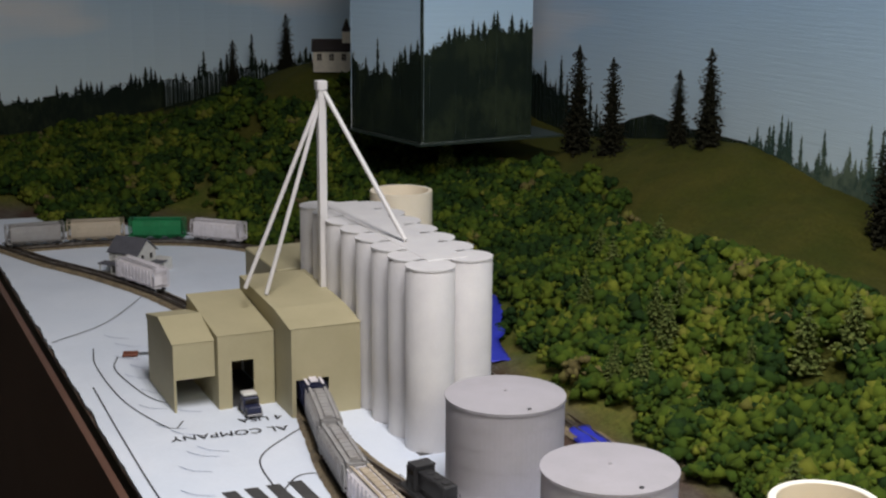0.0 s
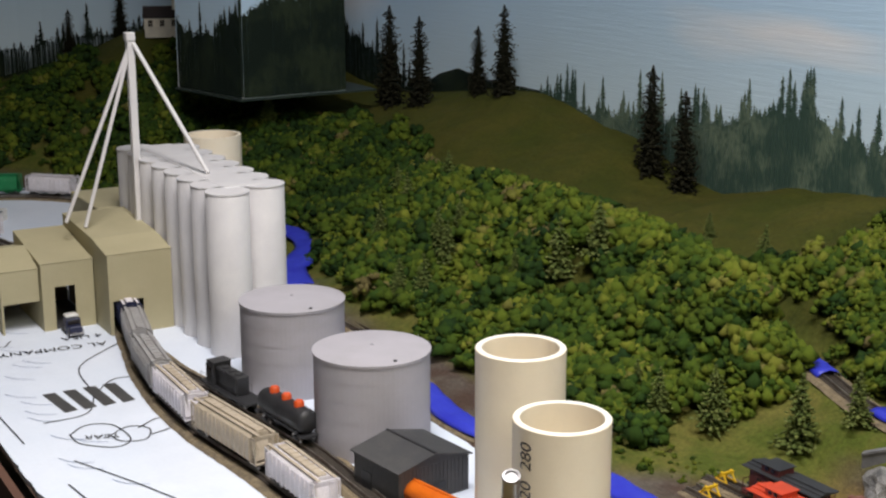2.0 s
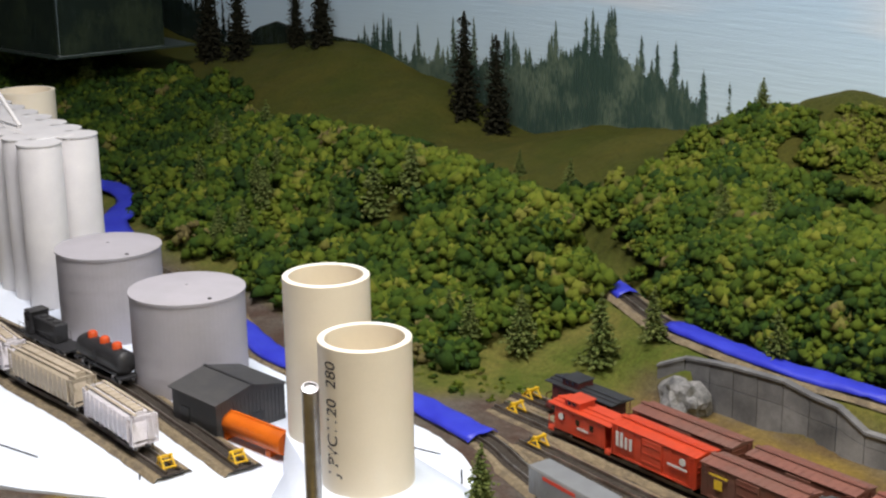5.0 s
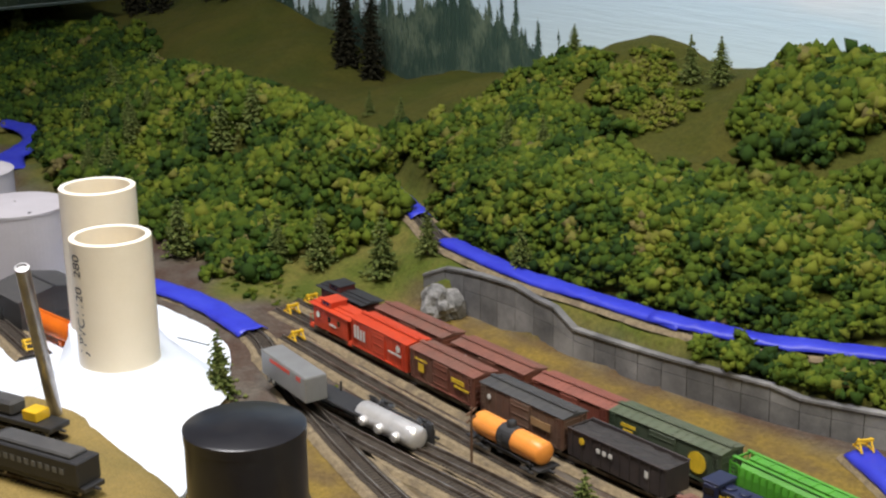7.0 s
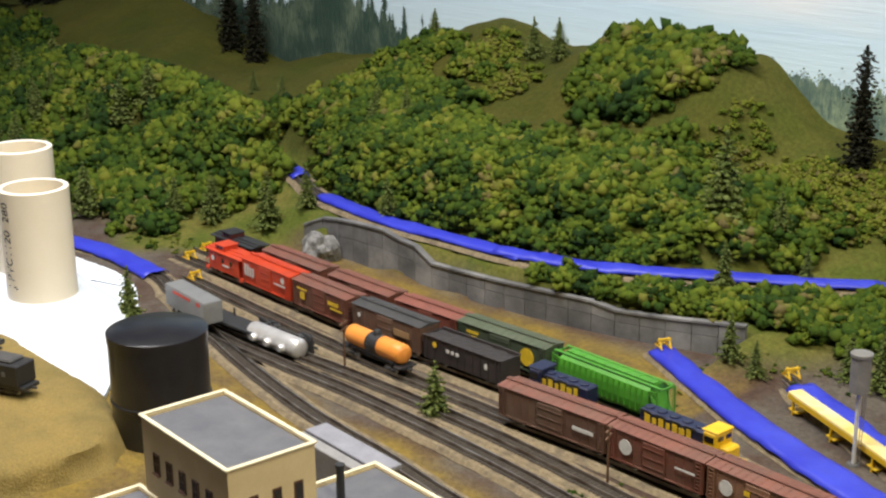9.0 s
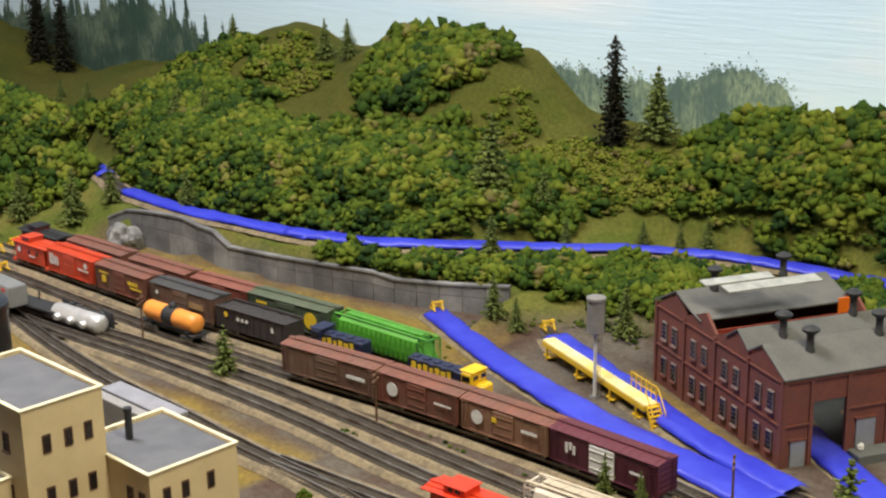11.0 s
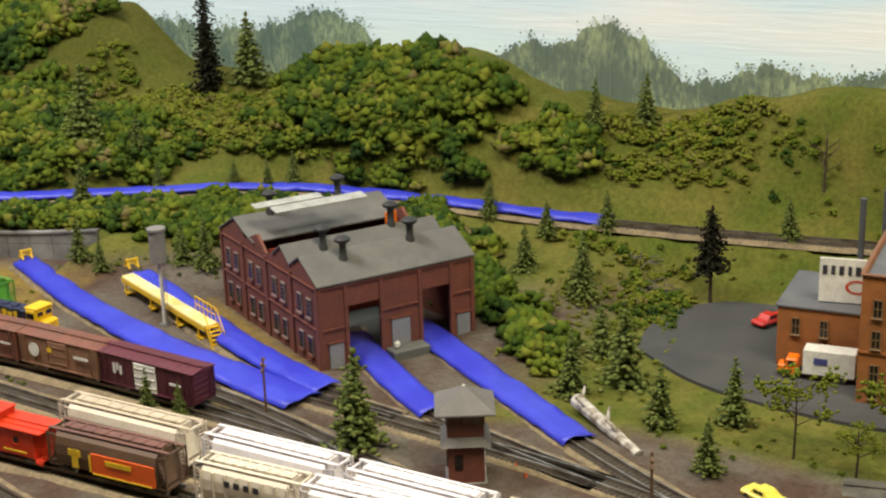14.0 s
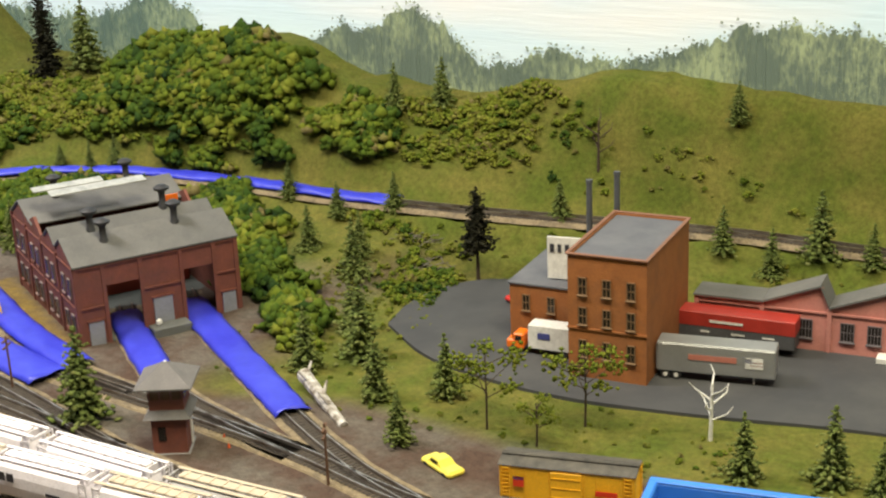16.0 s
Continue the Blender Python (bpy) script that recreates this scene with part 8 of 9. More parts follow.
ch = house("church", "small cream church with dark roof and steeple on the hill", pose(-2.47, 0.795, 0.187, 0, 0, 68), 0.062, 0.036, 0.026, 0.020, mat("church_cream", (0.72, 0.66, 0.54), None, 80, 0.7), mat("church_roof", (0.03, 0.022, 0.02), None, 80, 0.8))
ch.scale = (0.92, 0.92, 0.76)
for x in (-0.020, 0.0, 0.020):
    window(ch, x, 0.013, 0.008, 0.014, -0.0184, MATS["church_cream"])
part("steeple_base", Shape().box((0.024, 0.0, 0.050), (0.014, 0.014, 0.024), 0.0005), MATS["church_cream"], ch)
part("foundation", Shape().box((0, 0, -0.008), (0.06, 0.034, 0.018)), MATS["church_cream"], ch)
part("spire", Shape().lathe([(0.0085, 0.062), (0.0004, 0.088)], 4, pose(0.024, 0, 0)), MATS["church_roof"], ch)

# ---- painted box column at the corner ----
bx = thing("corner_box", "dark painted utility box column against the backdrop", "utility box", pose(-2.17, 0.90, 0.0))
for p0, p1 in (((-0.003, -0.1845), (0.149, -0.152)), ((0.150, -0.150), (0.140, 0.005)), ((-0.003, -0.1825), (-0.09, 0.02))):
    a, b = Vector((*p0, 0)), Vector((*p1, 0))
    n = Vector((-(b - a).y, (b - a).x, 0)).normalized() * (0.006 if p0[0] > -0.01 or p1[0] > 0 else -0.006)
    q = [a, b, b + n, a + n]
    part("panel", Shape().add([(v.x, v.y, z) for z in (0.131, 0.60) for v in q], [(3, 2, 1, 0), (0, 1, 5, 4), (1, 2, 6, 5), (2, 3, 7, 6), (3, 0, 4, 7), (4, 5, 6, 7)]), MATS["painted_sky"], bx)
part("bottom", Shape().prism([(-0.008, -0.190), (0.156, -0.157), (0.147, 0.05), (-0.10, 0.05)], 0.1285, 0.1308), mat("box_painted_dark", (0.02, 0.035, 0.03), (0.03, 0.045, 0.035), 30, 0.45), bx)

part("corner_trim", Shape().box((0.1515, -0.1525, 0.367), (0.003, 0.003, 0.466)), PAINT_DARK, bx)


# ---- foliage ----
ICO = [(0, 0, 1), (0.894, 0, 0.447), (0.276, 0.851, 0.447), (-0.724, 0.526, 0.447), (-0.724, -0.526, 0.447), (0.276, -0.851, 0.447), (0.724, 0.526, -0.447), (-0.276, 0.851, -0.447), (-0.894, 0, -0.447), (-0.276, -0.851, -0.447), (0.724, -0.526, -0.447), (0, 0, -1)]
ICOF = [(0, 1, 2), (0, 2, 3), (0, 3, 4), (0, 4, 5), (0, 5, 1), (1, 6, 2), (2, 7, 3), (3, 8, 4), (4, 9, 5), (5, 10, 1), (2, 6, 7), (3, 7, 8), (4, 8, 9), (5, 9, 10), (1, 10, 6), (11, 7, 6), (11, 8, 7), (11, 9, 8), (11, 10, 9), (11, 6, 10)]
IV, IF = np.array(ICO, float), np.array(ICOF)


OV = np.array([(1, 0, 0), (-1, 0, 0), (0, 1, 0), (0, -1, 0), (0, 0, 1), (0, 0, -1)], float)
OF = np.array([(0, 2, 4), (2, 1, 4), (1, 3, 4), (3, 0, 4), (2, 0, 5), (1, 2, 5), (3, 1, 5), (0, 3, 5)])


def crumbs(centres, sizes, tints, rng, squash=0.85, jitter=0.35, coarse=True):
    """One mesh of many small irregular lumps or leaflets of foam."""
    base, faces = (OV, OF) if coarse else (IV, IF)
    n, k = len(centres), len(base)
    v = base[None] * sizes[:, None, None] * (1 + rng.uniform(-jitter, jitter, (n, k, 1)))
    v[..., 2] *= squash
    tilt = rng.uniform(-0.9, 0.9, n)
    c, s = np.cos(tilt)[:, None], np.sin(tilt)[:, None]
    x, z = v[..., 0] * c - v[..., 2] * s, v[..., 0] * s + v[..., 2] * c
    y = v[..., 1]
    ang = rng.uniform(0, 2 * np.pi, n)
    c, s = np.cos(ang)[:, None], np.sin(ang)[:, None]
    v = np.stack([x * c - y * s, x * s + y * c, z], -1) + centres[:, None]
    f = (faces[None] + k * np.arange(n)[:, None, None]).reshape(-1, 3)
    me = bpy.data.meshes.new("foliage")
    me.vertices.add(k * n)
    me.vertices.foreach_set("co", v.reshape(-1).astype(np.float32))
    me.loops.add(len(f) * 3)
    me.loops.foreach_set("vertex_index", f.reshape(-1).astype(np.int32))
    me.polygons.add(len(f))
    me.polygons.foreach_set("loop_start", np.arange(0, len(f) * 3, 3, dtype=np.int32))
    me.attributes.new("tint", "FLOAT", "POINT").data.foreach_set("value", np.repeat(tints, k).astype(np.float32))
    me.update()
    me.validate()
    return me


def bushes(name, areas, label, seed, base_tint=0.36, size=0.86, close=0.80):
    """Foam bushes scattered over rough ovals of land: (x, y, half length, half width, turn, bush radius, spacing, tint shift)."""
    rng = np.random.default_rng(seed)
    cs, ss, ts = [], [], []
    for x0, y0, a, b, turn, r, gap, shift in areas:
        n = int(math.pi * a * b / (gap * gap * close * close))
        q = np.sqrt(rng.random(n)) * (1 + 0.15 * rng.standard_normal(n))
        th = rng.uniform(0, 2 * np.pi, n)
        u, w = a * q * np.cos(th), b * q * np.sin(th)
        ca, sa = math.cos(radians(turn)), math.sin(radians(turn))
        px, py = x0 + u * ca - w * sa, y0 + u * sa + w * ca
        clear = np.ones(n, bool)
        for k in range(len(UP) - 1):
            p, d = UP[k], UP[k + 1] - UP[k]
            t = np.clip(((px - p.x) * d.x + (py - p.y) * d.y) / d.xy.length_squared, 0, 1)
            clear &= (np.hypot(px - p.x - t * d.x, py - p.y - t * d.y) > 0.0165) | (px < -1.16)
        wall = np.interp(px, WX, WY)
        clear &= (py > wall + 0.008) | (py < wall - 0.03) | (px < WX[0]) | (px > WX[-1])
        clear &= py < np.where(px > -0.15, 1.122, 1.088)
        for ax, ay, ar in ((-1.68, 0.665, 0.055), (-1.76, 0.685, 0.050), (-1.60, 0.630, 0.050), (-1.54, 0.61, 0.04), (-1.250, 0.750, 0.030), (-1.262, 0.725, 0.018), (-1.40, 0.705, 0.022), (-0.985, 0.70, 0.02)):
            clear &= np.hypot(px - ax, py - ay) > ar * (0.6 + 0.8 * rng.random(n))
        px, py = px[clear], py[clear]
        pz = height(px, py)
        m = len(px)
        R = r * size * rng.uniform(0.6, 1.95, m)
        tint = base_tint + shift + 0.17 * rng.standard_normal(m) + 0.30 * np.array([noise.noise((i * 22, j * 22, 4.0)) for i, j in zip(px, py)])
        tint = np.where(rng.random(m) < 0.025, 0.95, np.clip(tint, 0.02, 0.82))
        k = 30 if r > 0.004 else 14
        d = rng.standard_normal((m, k, 3))
        d /= np.linalg.norm(d, axis=-1, keepdims=True)
        d[..., 2] = np.abs(d[..., 2]) * 1.05 - 0.15
        rad = R[:, None, None] * rng.uniform(0.6, 1.08, (m, k, 1))
        c = np.stack([px, py, pz + R * 0.3], -1)[:, None] + d * rad
        cs.append(c.reshape(-1, 3))
        ss.append((R[:, None] * rng.uniform(0.20, 0.54, (m, k))).ravel() if k > 20 else (R[:, None] * rng.uniform(0.3, 0.5, (m, k))).ravel())
        ts.append(np.clip(np.repeat(tint, k) + 0.085 * rng.standard_normal(m * k), 0, 1))
    me = crumbs(np.concatenate(cs), np.concatenate(ss), np.concatenate(ts), rng, jitter=0.55)
    me.materials.append(FOREST)
    return tagged(new(name, me), label, "bushes", kind="stuff")


bushes("hillside_bushes", [
    (-1.33, 0.705, 0.24, 0.075, 4, 0.0105, 0.0125, 0.02), (-1.30, 0.775, 0.25, 0.05, 0, 0.0105, 0.0120, 0.05), (-1.60, 0.735, 0.14, 0.085, -6, 0.0105, 0.0130, -0.1), (-1.09, 0.762, 0.075, 0.050, 10, 0.0100, 0.0115, 0.05),
    (-1.45, 0.84, 0.22, 0.028, 0, 0.0095, 0.0130, 0.0), (-1.85, 0.78, 0.16, 0.12, -10, 0.0105, 0.0145, -0.15), (-2.15, 0.72, 0.18, 0.14, -25, 0.0110, 0.0160, -0.12), (-2.45, 0.53, 0.22, 0.085, -45, 0.0120, 0.0150, -0.05), (-2.60, 0.42, 0.17, 0.13, -20, 0.0110, 0.0150, -0.02), (-2.30, 0.66, 0.16, 0.08, -40, 0.0110, 0.0150, -0.1), (-2.05, 0.80, 0.16, 0.06, -10, 0.0105, 0.0140, -0.15), (-1.95, 0.86, 0.10, 0.05, -10, 0.0105, 0.0140, -0.12),
    (-1.13, 0.885, 0.05, 0.030, 0, 0.0095, 0.0130, 0.0), (-1.10, 0.81, 0.10, 0.035, -8, 0.0098, 0.0112, 0.03), (-1.40, 0.80, 0.34, 0.05, 0, 0.0100, 0.0125, 0.06), (-1.20, 0.70, 0.16, 0.045, -12, 0.0098, 0.0120, 0.0)], "dense green foam bushes covering the steep model hillside", 3)
bushes("terrace_hill_bushes", [
    (-0.84, 0.811, 0.15, 0.011, 1, 0.0088, 0.0088, 0.0), (-0.70, 0.823, 0.08, 0.011, 9, 0.0088, 0.0088, 0.0), (-0.612, 0.848, 0.07, 0.013, 32, 0.0088, 0.0090, 0.0), (-0.535, 0.900, 0.07, 0.013, 38, 0.0085, 0.0092, 0.0),
    (-0.84, 0.836, 0.15, 0.020, 2, 0.0095, 0.0100, 0.04), (-0.93, 0.845, 0.06, 0.022, -10, 0.0095, 0.0105, 0.02), (-0.69, 0.862, 0.11, 0.026, 22, 0.0095, 0.0100, 0.05), (-0.60, 0.893, 0.09, 0.024, 38, 0.0092, 0.0100, 0.02), (-0.52, 0.945, 0.05, 0.022, 42, 0.0088, 0.0105, 0.0), (-0.50, 0.99, 0.05, 0.02, 35, 0.0070, 0.0110, 0.1),
    (-0.98, 0.895, 0.07, 0.050, 0, 0.0095, 0.0115, 0.03), (-0.84, 0.872, 0.14, 0.045, 2, 0.0098, 0.0112, 0.08), (-0.68, 0.905, 0.10, 0.050, 22, 0.0098, 0.0115, 0.08), (-0.56, 0.948, 0.065, 0.035, 38, 0.0090, 0.0118, 0.02),
    (-1.05, 1.0, 0.05, 0.040, 0, 0.0095, 0.0135, 0.02), (-0.735, 1.020, 0.062, 0.052, 5, 0.0108, 0.0112, 0.06), (-0.70, 1.06, 0.05, 0.03, 0, 0.0108, 0.0112, 0.08), (-0.94, 0.935, 0.05, 0.025, 0, 0.0085, 0.0150, 0.0), (-1.03, 0.92, 0.085, 0.055, 0, 0.0098, 0.0115, 0.03), (-0.735, 1.035, 0.066, 0.045, 0, 0.0115, 0.0105, 0.04), (-0.83, 0.865, 0.18, 0.030, 2, 0.0098, 0.0105, 0.08), (-0.60, 0.925, 0.09, 0.035, 35, 0.0092, 0.0110, 0.03), (-0.96, 1.0, 0.03, 0.02, 0, 0.0085, 0.0120, 0.2)], "lush green foam bushes on the hill behind the wall", 8, base_tint=0.36, size=0.78, close=0.76)
bushes("trackside_bushes", [
    (-0.600, 0.797, 0.065, 0.006, 15, 0.0085, 0.0090, -0.06), (-0.520, 0.830, 0.055, 0.012, 36, 0.0085, 0.0095, -0.08), (-0.375, 0.915, 0.065, 0.040, 38, 0.0090, 0.0115, -0.02), (-0.285, 1.068, 0.085, 0.028, 3, 0.0110, 0.0105, 0.05), (-0.33, 1.048, 0.05, 0.02, 0, 0.0100, 0.0110, 0.0),
    (-0.125, 1.066, 0.035, 0.018, 0, 0.0095, 0.0110, 0.03), (-0.125, 0.905, 0.105, 0.020, -26, 0.0100, 0.0100, -0.06), (-0.015, 0.838, 0.040, 0.018, -40, 0.0092, 0.0100, 0.05), (-0.225, 0.985, 0.055, 0.018, -26, 0.0095, 0.0110, 0.0), (-0.32, 1.052, 0.115, 0.014, 6, 0.0100, 0.0072, 0.03), (-0.31, 1.078, 0.11, 0.02, 4, 0.0115, 0.0090, 0.06), (-0.125, 1.062, 0.04, 0.016, 0, 0.0095, 0.0085, 0.05), (-0.40, 0.90, 0.10, 0.028, 38, 0.0095, 0.0105, 0.0), (-0.33, 0.93, 0.07, 0.03, 30, 0.0095, 0.0105, 0.03), (0.02, 0.80, 0.018, 0.010, -40, 0.0075, 0.0100, 0.08), (-0.455, 0.868, 0.05, 0.016, 40, 0.0085, 0.0095, -0.04), (-0.17, 0.960, 0.065, 0.022, -33, 0.0098, 0.0105, -0.04), (-0.31, 1.030, 0.12, 0.012, 6, 0.0090, 0.0095, 0.0)], "green foam bushes beside the upper track", 12, base_tint=0.40, size=0.74, close=0.74)
bushes("low_shrubs", [
    (-0.49, 1.03, 0.085, 0.030, 10, 0.0052, 0.0066, 0.36), (-0.04, 1.098, 0.075, 0.010, 4, 0.0052, 0.0058, 0.34), (0.02, 1.112, 0.03, 0.007, 4, 0.0050, 0.0058, 0.36), (-0.03, 1.0, 0.06, 0.022, 0, 0.0048, 0.0105, 0.30), (0.02, 0.96, 0.03, 0.02, 0, 0.0042, 0.0095, 0.2), (-0.95, 1.03, 0.035, 0.03, 0, 0.0055, 0.0085, 0.36), (0.0, 1.085, 0.05, 0.012, 8, 0.0048, 0.0080, 0.36), (-0.06, 1.07, 0.025, 0.012, 0, 0.0048, 0.0090, 0.36), (-0.89, 0.99, 0.035, 0.035, 0, 0.0055, 0.0120, 0.30), (-0.60, 1.0, 0.03, 0.05, 0, 0.0050, 0.0110, 0.3),
    (0.07, 1.103, 0.02, 0.008, 0, 0.0042, 0.009, 0.25), (0.03, 0.925, 0.03, 0.022, -40, 0.0040, 0.0085, 0.15), (-0.2, 1.065, 0.3, 0.006, 3, 0.0045, 0.012, 0.3), (0.2, 1.1, 0.2, 0.006, 2, 0.0040, 0.016, 0.3)], "small olive foam shrubs on the grassy slope", 21, size=0.60, close=0.66)
bushes("ground_tufts", [
    (-1.0, 0.655, 0.06, 0.03, 0, 0.0022, 0.013, 0.1), (-0.99, 0.632, 0.006, 0.004, 0, 0.0052, 0.005, -0.05), (-0.955, 0.668, 0.02, 0.004, 0, 0.003, 0.008, -0.1), (-0.65, 0.715, 0.24, 0.022, 4, 0.0018, 0.0105, 0.25), (-0.45, 0.60, 0.42, 0.012, 2, 0.0016, 0.021, 0.1), (-0.36, 0.582, 0.004, 0.002, 0, 0.004, 0.004, -0.1), (-0.31, 0.502, 0.005, 0.004, 0, 0.004, 0.004, 0.1),
    (-0.28, 0.60, 0.006, 0.003, 0, 0.004, 0.004, -0.2), (0.2, 0.77, 0.22, 0.035, 6, 0.0020, 0.020, 0.3), (-0.015, 0.90, 0.045, 0.09, 0, 0.0026, 0.010, 0.32), (0.25, 1.03, 0.20, 0.025, 4, 0.0022, 0.022, 0.3), (0.12, 1.09, 0.16, 0.018, 3, 0.0022, 0.020, 0.34), (0.02, 0.86, 0.06, 0.06, 0, 0.0022, 0.014, 0.3), (-0.35, 0.84, 0.12, 0.015, 25, 0.0022, 0.012, 0.1), (-0.85, 0.775, 0.08, 0.010, 0, 0.002, 0.010, 0.2)], "scattered small green flock tufts on the ground", 33, size=0.62)


def pine_meshes(h, w, seed, material, layers=15, power=0.85, base=0.10):
    rng = np.random.default_rng(seed)
    cs, ss, ts = [], [], []
    for k in range(layers):
        t = k / (layers - 1)
        z = h * (base + (0.98 - base) * t)
        reach = w * (1 - t) ** power * (0.75 + 0.5 * rng.random()) + w * 0.06
        nb = max(4, int(13 * (1 - t * 0.6)))
        for b in range(nb):
            a = 2 * np.pi * (b + rng.random() * 0.8) / nb
            rr = reach * rng.uniform(0.45, 1.25)
            if rng.random() < 0.12:
                continue
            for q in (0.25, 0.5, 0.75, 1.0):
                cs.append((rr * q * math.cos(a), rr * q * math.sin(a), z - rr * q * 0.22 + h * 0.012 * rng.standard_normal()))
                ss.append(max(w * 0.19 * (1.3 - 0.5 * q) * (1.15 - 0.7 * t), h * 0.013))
                # tint rises along each branch: darker tone by the trunk, lighter at the tips
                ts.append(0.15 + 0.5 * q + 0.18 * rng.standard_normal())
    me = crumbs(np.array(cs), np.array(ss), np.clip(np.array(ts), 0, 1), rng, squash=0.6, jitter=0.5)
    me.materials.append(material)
    tk = Shape().lathe([(h * 0.022, -0.004), (h * 0.016, h * 0.3), (h * 0.004, h * 0.96)], 7)
    return me, tk.mesh("trunk", BARK)


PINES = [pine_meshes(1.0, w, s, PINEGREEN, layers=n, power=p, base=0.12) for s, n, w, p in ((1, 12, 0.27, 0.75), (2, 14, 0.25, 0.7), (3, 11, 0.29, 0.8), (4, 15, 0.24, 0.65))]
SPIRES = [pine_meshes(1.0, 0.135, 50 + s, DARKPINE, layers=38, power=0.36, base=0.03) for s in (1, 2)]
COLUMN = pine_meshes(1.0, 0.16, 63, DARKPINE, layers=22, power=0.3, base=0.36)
PR = random.Random(77)


def tree(x, y, h, kind="pine", z=None, lean=0.0, label="", wide=1.0):
    if kind == "pine":
        cr, tk = PINES[PR.randrange(4)]
        lb = label or "green model pine tree with tiered branches"
    elif kind == "column":
        cr, tk = COLUMN
        lb = label or "dark round-topped model tree with a bare lower trunk"
    else:
        cr, tk = SPIRES[PR.randrange(2)]
        lb = label or "dark narrow spire-shaped model conifer"
    z = ground_height(x, y) - 0.001 if z is None else z
    ob = thing("pine_tree" if kind == "pine" else "spire_tree", lb, "tree", pose(x, y, z, lean, 0, PR.uniform(0, 360)), group="model pine trees" if kind == "pine" else "dark spire trees")
    ob.scale = (h * wide, h * wide, h)
    part("trunk", tk, None, ob)
    part("crown", cr, None, ob)


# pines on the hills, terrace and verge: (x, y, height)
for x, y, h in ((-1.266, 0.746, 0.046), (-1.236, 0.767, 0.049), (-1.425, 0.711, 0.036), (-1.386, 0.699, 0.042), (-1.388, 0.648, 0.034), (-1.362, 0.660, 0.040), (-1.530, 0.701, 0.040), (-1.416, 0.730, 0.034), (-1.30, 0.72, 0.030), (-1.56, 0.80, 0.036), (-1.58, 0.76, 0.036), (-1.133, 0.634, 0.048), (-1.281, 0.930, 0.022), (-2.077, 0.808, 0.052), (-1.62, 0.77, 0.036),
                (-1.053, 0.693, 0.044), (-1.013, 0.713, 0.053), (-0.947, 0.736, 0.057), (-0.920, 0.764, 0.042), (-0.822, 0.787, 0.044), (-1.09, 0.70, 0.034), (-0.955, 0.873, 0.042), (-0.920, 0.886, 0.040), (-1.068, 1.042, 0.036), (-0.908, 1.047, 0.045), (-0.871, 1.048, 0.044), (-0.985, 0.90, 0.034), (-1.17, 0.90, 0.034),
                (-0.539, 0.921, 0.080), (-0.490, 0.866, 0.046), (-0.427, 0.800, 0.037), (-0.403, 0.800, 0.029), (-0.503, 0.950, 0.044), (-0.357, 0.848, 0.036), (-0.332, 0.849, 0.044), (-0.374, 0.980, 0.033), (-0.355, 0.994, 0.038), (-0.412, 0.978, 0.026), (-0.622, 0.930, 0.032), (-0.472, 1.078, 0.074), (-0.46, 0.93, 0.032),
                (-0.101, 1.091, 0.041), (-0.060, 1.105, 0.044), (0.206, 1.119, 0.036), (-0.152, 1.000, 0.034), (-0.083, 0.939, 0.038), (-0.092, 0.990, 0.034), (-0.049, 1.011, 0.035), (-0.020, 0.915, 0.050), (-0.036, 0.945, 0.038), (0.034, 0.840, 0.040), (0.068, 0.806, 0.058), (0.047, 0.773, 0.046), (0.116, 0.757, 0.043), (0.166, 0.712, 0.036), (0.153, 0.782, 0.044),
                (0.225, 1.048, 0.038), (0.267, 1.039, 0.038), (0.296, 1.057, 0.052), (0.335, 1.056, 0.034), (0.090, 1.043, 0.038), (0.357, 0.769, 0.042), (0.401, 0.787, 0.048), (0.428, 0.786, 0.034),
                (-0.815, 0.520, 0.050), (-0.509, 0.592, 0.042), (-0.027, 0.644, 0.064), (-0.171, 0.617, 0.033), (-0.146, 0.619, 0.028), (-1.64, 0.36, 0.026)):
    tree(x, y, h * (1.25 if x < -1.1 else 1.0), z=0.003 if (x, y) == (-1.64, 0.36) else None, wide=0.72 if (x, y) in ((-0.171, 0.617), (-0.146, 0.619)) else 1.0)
for x, y, h in ((-2.03, 0.975, 0.140), (-1.962, 0.985, 0.122), (-1.874, 1.026, 0.092), (-1.822, 1.034, 0.117), (-1.517, 1.040, 0.124), (-1.468, 1.048, 0.113), (-0.508, 1.058, 0.106), (-2.68, 0.700, 0.085), (-2.63, 0.775, 0.090)):
    tree(x, y, h, "spire")
tree(0.056, 0.973, 0.076, "column")


def leafy_tree(x, y, h, seed):
    """A small open deciduous tree: a thin forked stem whose limbs end in flat tufts of foam leaves."""
    rng = np.random.default_rng(seed)
    ob = thing("deciduous_tree", "light green deciduous tree with thin stem and open crown", "tree", pose(x, y, ground_height(x, y)), group="light green trees")
    tk = Shape().rod((0, 0, -0.002), (0.0006, 0, h * 0.45), 0.0008, 0.0006, 6).rod((0.0006, 0, h * 0.45), (0, 0, h * 0.9), 0.0006, 0.0003, 6)
    cs, ss = [], []
    for k in range(9):
        a = k * 2.4 + rng.uniform(-0.4, 0.4)
        out = h * rng.uniform(0.16, 0.40)
        e = (out * math.cos(a), out * math.sin(a), h * (0.58 + 0.40 * k / 8))
        tk.rod((0, 0, h * (0.38 + 0.05 * k)), e, 0.0004, 0.0002, 5)
        for q in range(34):
            cs.append(np.array(e) + rng.standard_normal(3) * np.array([h * 0.075, h * 0.075, h * 0.035]))
            ss.append(h * rng.uniform(0.018, 0.036))
    part("trunk", tk, BARK, ob)
    me = crumbs(np.array(cs), np.array(ss), rng.uniform(0.5, 0.82, len(cs)), rng)
    me.materials.append(FOREST)
    part("crown", me, None, ob)


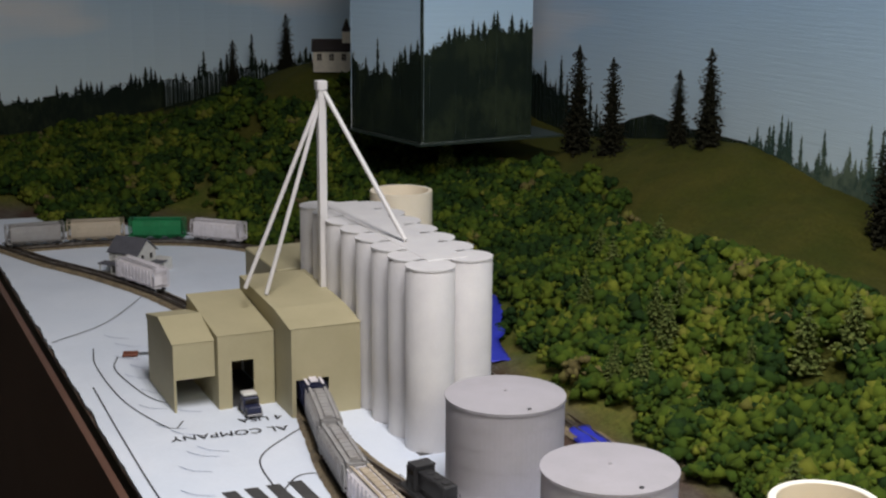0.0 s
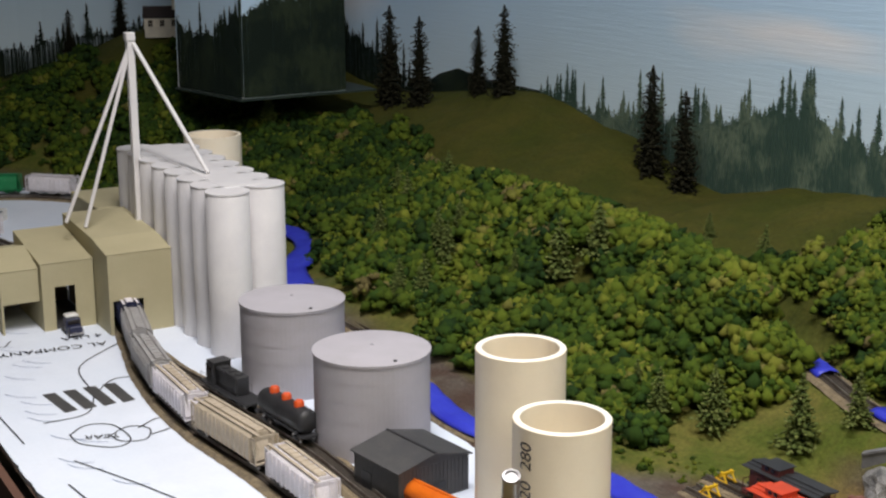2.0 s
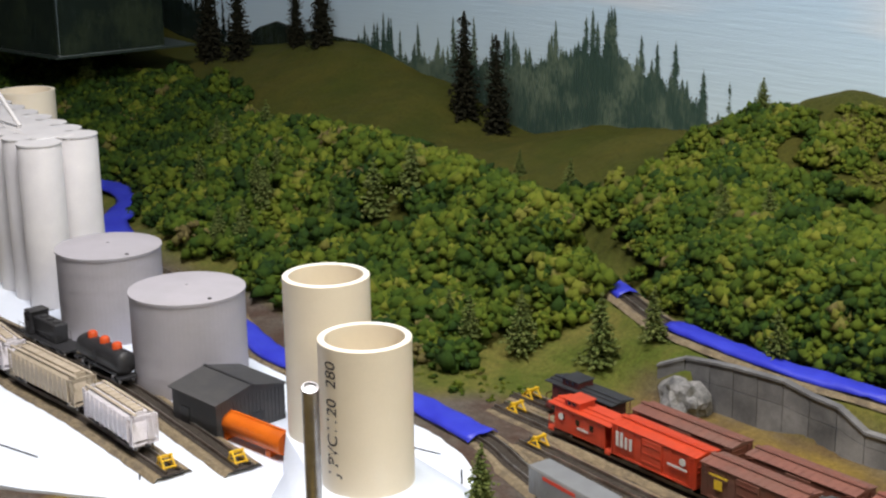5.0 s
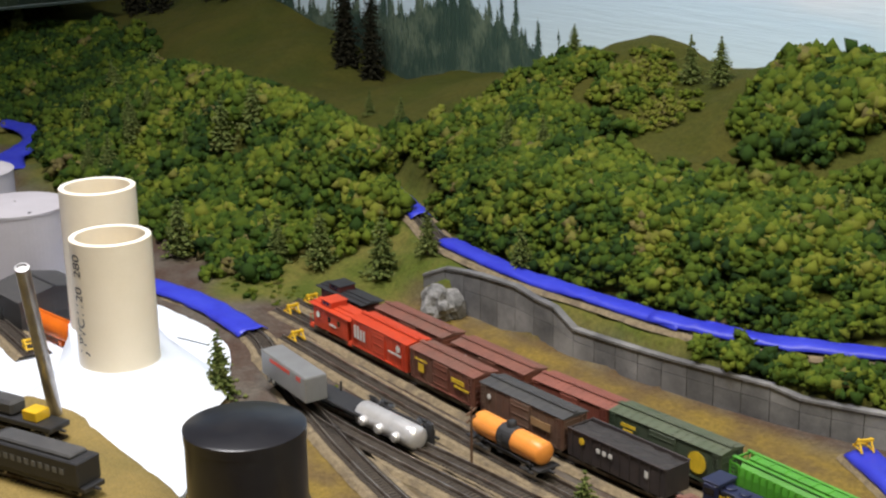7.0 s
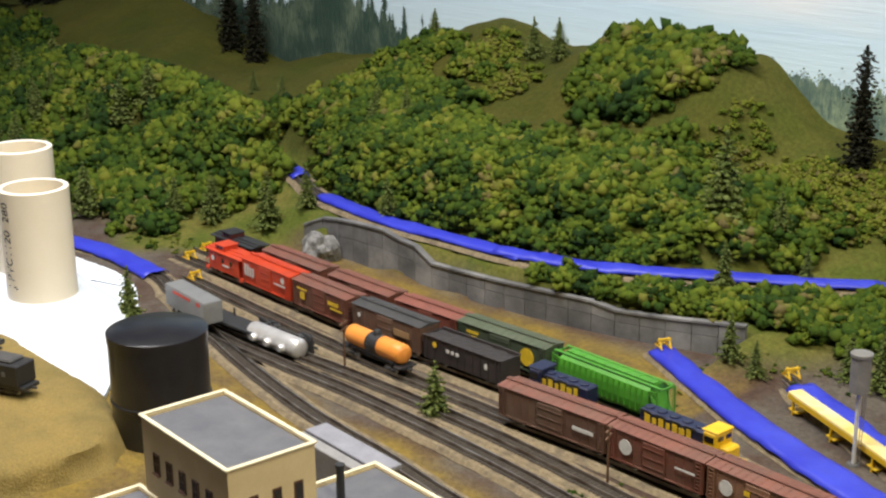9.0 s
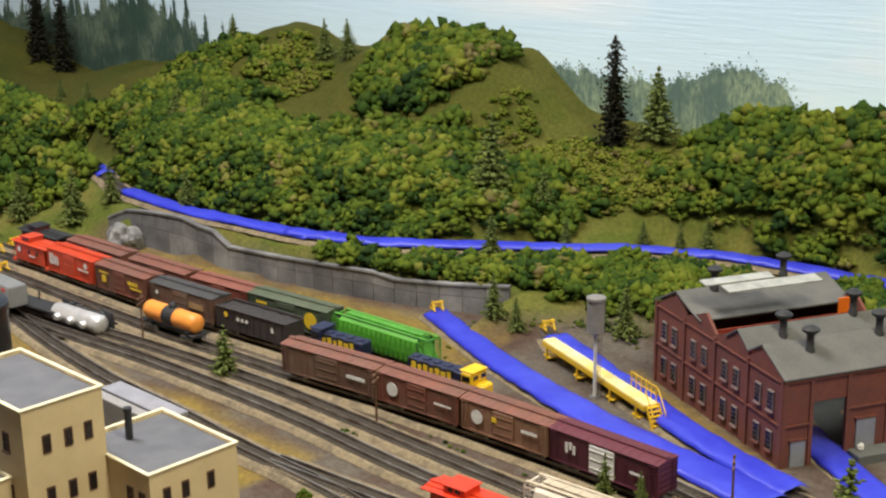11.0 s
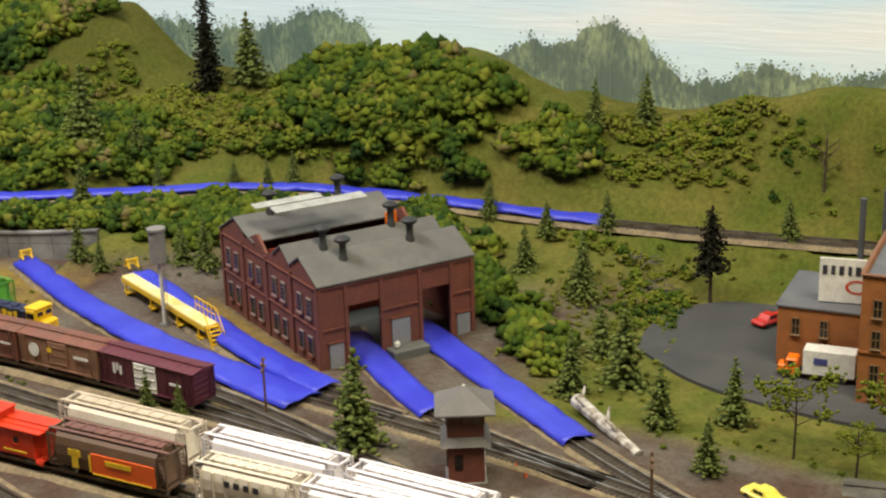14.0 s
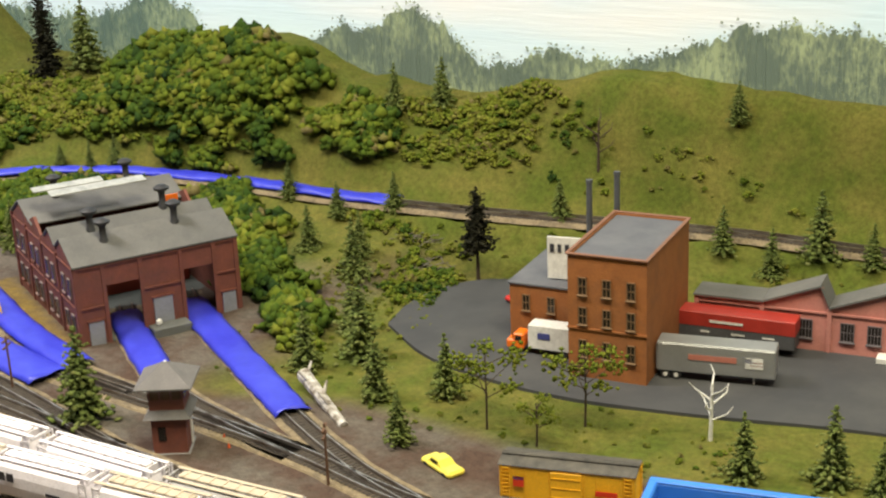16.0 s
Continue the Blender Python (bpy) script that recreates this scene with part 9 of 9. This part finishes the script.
for k, (x, y, h) in enumerate(((0.200, 0.755, 0.053), (0.250, 0.786, 0.052), (0.238, 0.749, 0.031))):
    leafy_tree(x, y, h, 300 + k)


def bare_tree(x, y, h, material, label, seed, z=None):
    rng = random.Random(seed)
    ob = thing("bare_tree", label, "tree", pose(x, y, ground_height(x, y) if z is None else z))
    part("trunk", Shape().rod((0, 0, -0.002), (0.0006, 0, h), 0.0014, 0.0007, 8), material, ob)
    for k in range(7):
        z0 = h * (0.35 + 0.09 * k)
        a = k * 2.4
        e = Vector((0.28 * h * math.cos(a), 0.28 * h * math.sin(a), z0 + 0.18 * h))
        part("branch", Shape().rod((0, 0, z0), e, 0.0007, 0.0004, 6).rod(e, e + Vector((0.1 * h * math.cos(a + 0.8), 0.1 * h * math.sin(a + 0.8), 0.12 * h)), 0.0004, 0.0002, 5), material, ob)


bare_tree(0.322, 0.805, 0.036, LIGHTPAINT, "bare white painted model tree armature", 4)
bare_tree(0.100, 1.088, 0.040, BARK, "bare brown twiggy tree on the slope", 6)

def brush_heap(x, y):
    """A low heap of grey dead twigs."""
    rng = random.Random(9)
    ob = thing("brush_heap", "low heap of grey dead twigs on the grass", "twigs", pose(x, y, ground_height(x, y)))
    TWIG = mat("grey_twig", (0.17, 0.15, 0.12), (0.10, 0.085, 0.065), 200, 0.9)
    for k in range(34):
        a, L = rng.uniform(0, 6.28), rng.uniform(0.006, 0.017)
        c = Vector((rng.gauss(0, 0.009), rng.gauss(0, 0.007), rng.uniform(0.0005, 0.006)))
        d = Vector((math.cos(a), math.sin(a), rng.uniform(-0.25, 0.35))) * L / 2
        part("twig", Shape().rod(c - d, c + d, 0.0005, 0.0003, 5), TWIG, ob)


brush_heap(0.012, 0.972)
brush_heap(-0.012, 0.995)

# ---- small trackside things ----
def pole(x, y, h, z=0.0):
    p = thing("telegraph_pole", "brown telegraph pole with two crossarms", "pole", pose(x, y, z, 0, 0, 28), group="telegraph poles")
    WOOD = mat("pole_wood", (0.13, 0.065, 0.035), None, 300, 0.8)
    part("shaft", Shape().rod((0, 0, -0.002), (0, 0, h), 0.0009, 0.0007, 8), WOOD, p)
    for k in (0.93, 0.82):
        part("crossarm", Shape().box((0, 0, h * k), (0.0012, 0.012, 0.0010)), WOOD, p)


for x, y, h in ((-0.615, 0.5915, 0.042), (-0.357, 0.6045, 0.042), (-0.106, 0.6545, 0.040), (0.160, 0.652, 0.040)):
    pole(x, y, h)
bo = Shape()
bo.v = [tuple(v) for v in (IV * [0.020, 0.014, 0.017])]
bo.f = [tuple(f) for f in ICOF]
bm = bmesh.new()
for v in bo.v:
    bm.verts.new(v)
bm.verts.ensure_lookup_table()
for f in bo.f:
    bm.faces.new([bm.verts[i] for i in f])
bmesh.ops.subdivide_edges(bm, edges=bm.edges[:], cuts=3, use_grid_fill=True)
for v in bm.verts:
    v.co = v.co.normalized() * (0.017 + 0.007 * noise.noise(v.co * 110) + 0.003 * noise.noise(v.co * 320))
    v.co.x *= 1.35
me = bpy.data.meshes.new("boulder")
bm.to_mesh(me)
me.materials.append(ROCK)
tagged(new("boulder", me), "grey and white crinkled plaster boulder at the wall end", "rock").matrix_basis = pose(-0.862, 0.737, 0.008, 0, 0, -30)
lg = thing("fallen_log", "bleached white fallen log beside the spur track", "log", pose(0.092, 0.734, 0.0055, 0, 4, -31))
part("trunk", Shape().rod((-0.035, 0, 0.002), (0.035, 0, -0.001), 0.0048, 0.0030, 9), mat("bleached_wood", (0.55, 0.53, 0.50), (0.16, 0.13, 0.1), 150, 0.8, bump=0.8), lg)
for k, (x, a) in enumerate(((-0.03, 50), (-0.02, -60), (0.0, 40), (0.012, -40))):
    part("broken_branch", Shape().rod((x, 0, 0.003), (x - 0.006, 0.008 * math.sin(radians(a)), 0.010), 0.0016, 0.0007, 6), MATS["bleached_wood"], lg)
hm = thing("hobby_knife", "small dark red handled tool lying on the foam", "tool", pose(-1.70, 0.312, 0.0048, 0, 0, 75))
part("handle", Shape().box((0.0, 0, 0.0012), (0.014, 0.012, 0.0024), 0.0006), mat("rust_red", (0.2, 0.06, 0.03), None, 100, 0.6), hm)
part("shaft", Shape().rod((0.006, 0, 0.0012), (0.058, 0.006, 0.0012), 0.0010, n=6), BLACK, hm)
for x, y in ((0.068, 0.668), (0.088, 0.682), (0.079, 0.660)):
    c = thing("traffic_cone", "tiny orange red marker beside the tower", "marker", pose(x, y, 0.0), group="markers")
    part("cone", Shape().lathe([(0.0022, 0), (0.0022, 0.0006), (0.0012, 0.0006), (0.0004, 0.0048)], 10), mat("marker_orange", (0.6, 0.1, 0.03), None, 100, 0.6), c)


def painted_face(name, a, b, z0, skyline, material, rng, spacing, off):
    """Painted trees on a flat upright face between two plan points."""
    sh = Shape()
    a, b = Vector((*a, 0)), Vector((*b, 0))
    d = (b - a).normalized()
    nrm = Vector((d.y, -d.x, 0)) * off
    L = (b - a).length

    def put(ring):
        o = 1 + 0.15 * rng.random()
        sh.add([tuple(a + d * min(max(u, 0), L) + nrm * o + Vector((0, 0, max(z, z0)))) for u, z in ring], [(0, 1, 2, 3)])

    dabs(put, L, [(q * L, z + 0.008) for q, z in skyline], z0 + 0.001, rng, "spires", spacing, 0.05)
    return solid(name, sh, material, "painted dark conifer woods on the utility box" if "box" in name else "painted dark conifer woods on the backdrop", "backdrop painting", kind="structure")


painted_face("painted_woods_box_front", (-2.173, 0.7155), (-2.021, 0.748), 0.131, [(0, 0.235), (0.3, 0.22), (0.6, 0.225), (0.8, 0.245), (1, 0.255)], PAINT_DARK, RNG, 0.008, 0.0012)
painted_face("painted_woods_box_side", (-2.020, 0.750), (-2.030, 0.905), 0.131, [(0, 0.255), (0.35, 0.27), (0.65, 0.28), (1, 0.275)], PAINT_DARK, RNG, 0.008, 0.0012)
painted_face("painted_woods_far_west", (-2.845, 0.30), (-2.795, 0.615), 0.0, [(0, 0.105), (0.4, 0.118), (1, 0.145)], PAINT_DARK, RNG, 0.010, 0.004)
painted_face("painted_woods_west_corner", (-2.79, 0.62), (-2.60, 0.87), 0.0, [(0, 0.145), (0.5, 0.172), (1, 0.198)], PAINT_DARK, RNG, 0.010, 0.022)
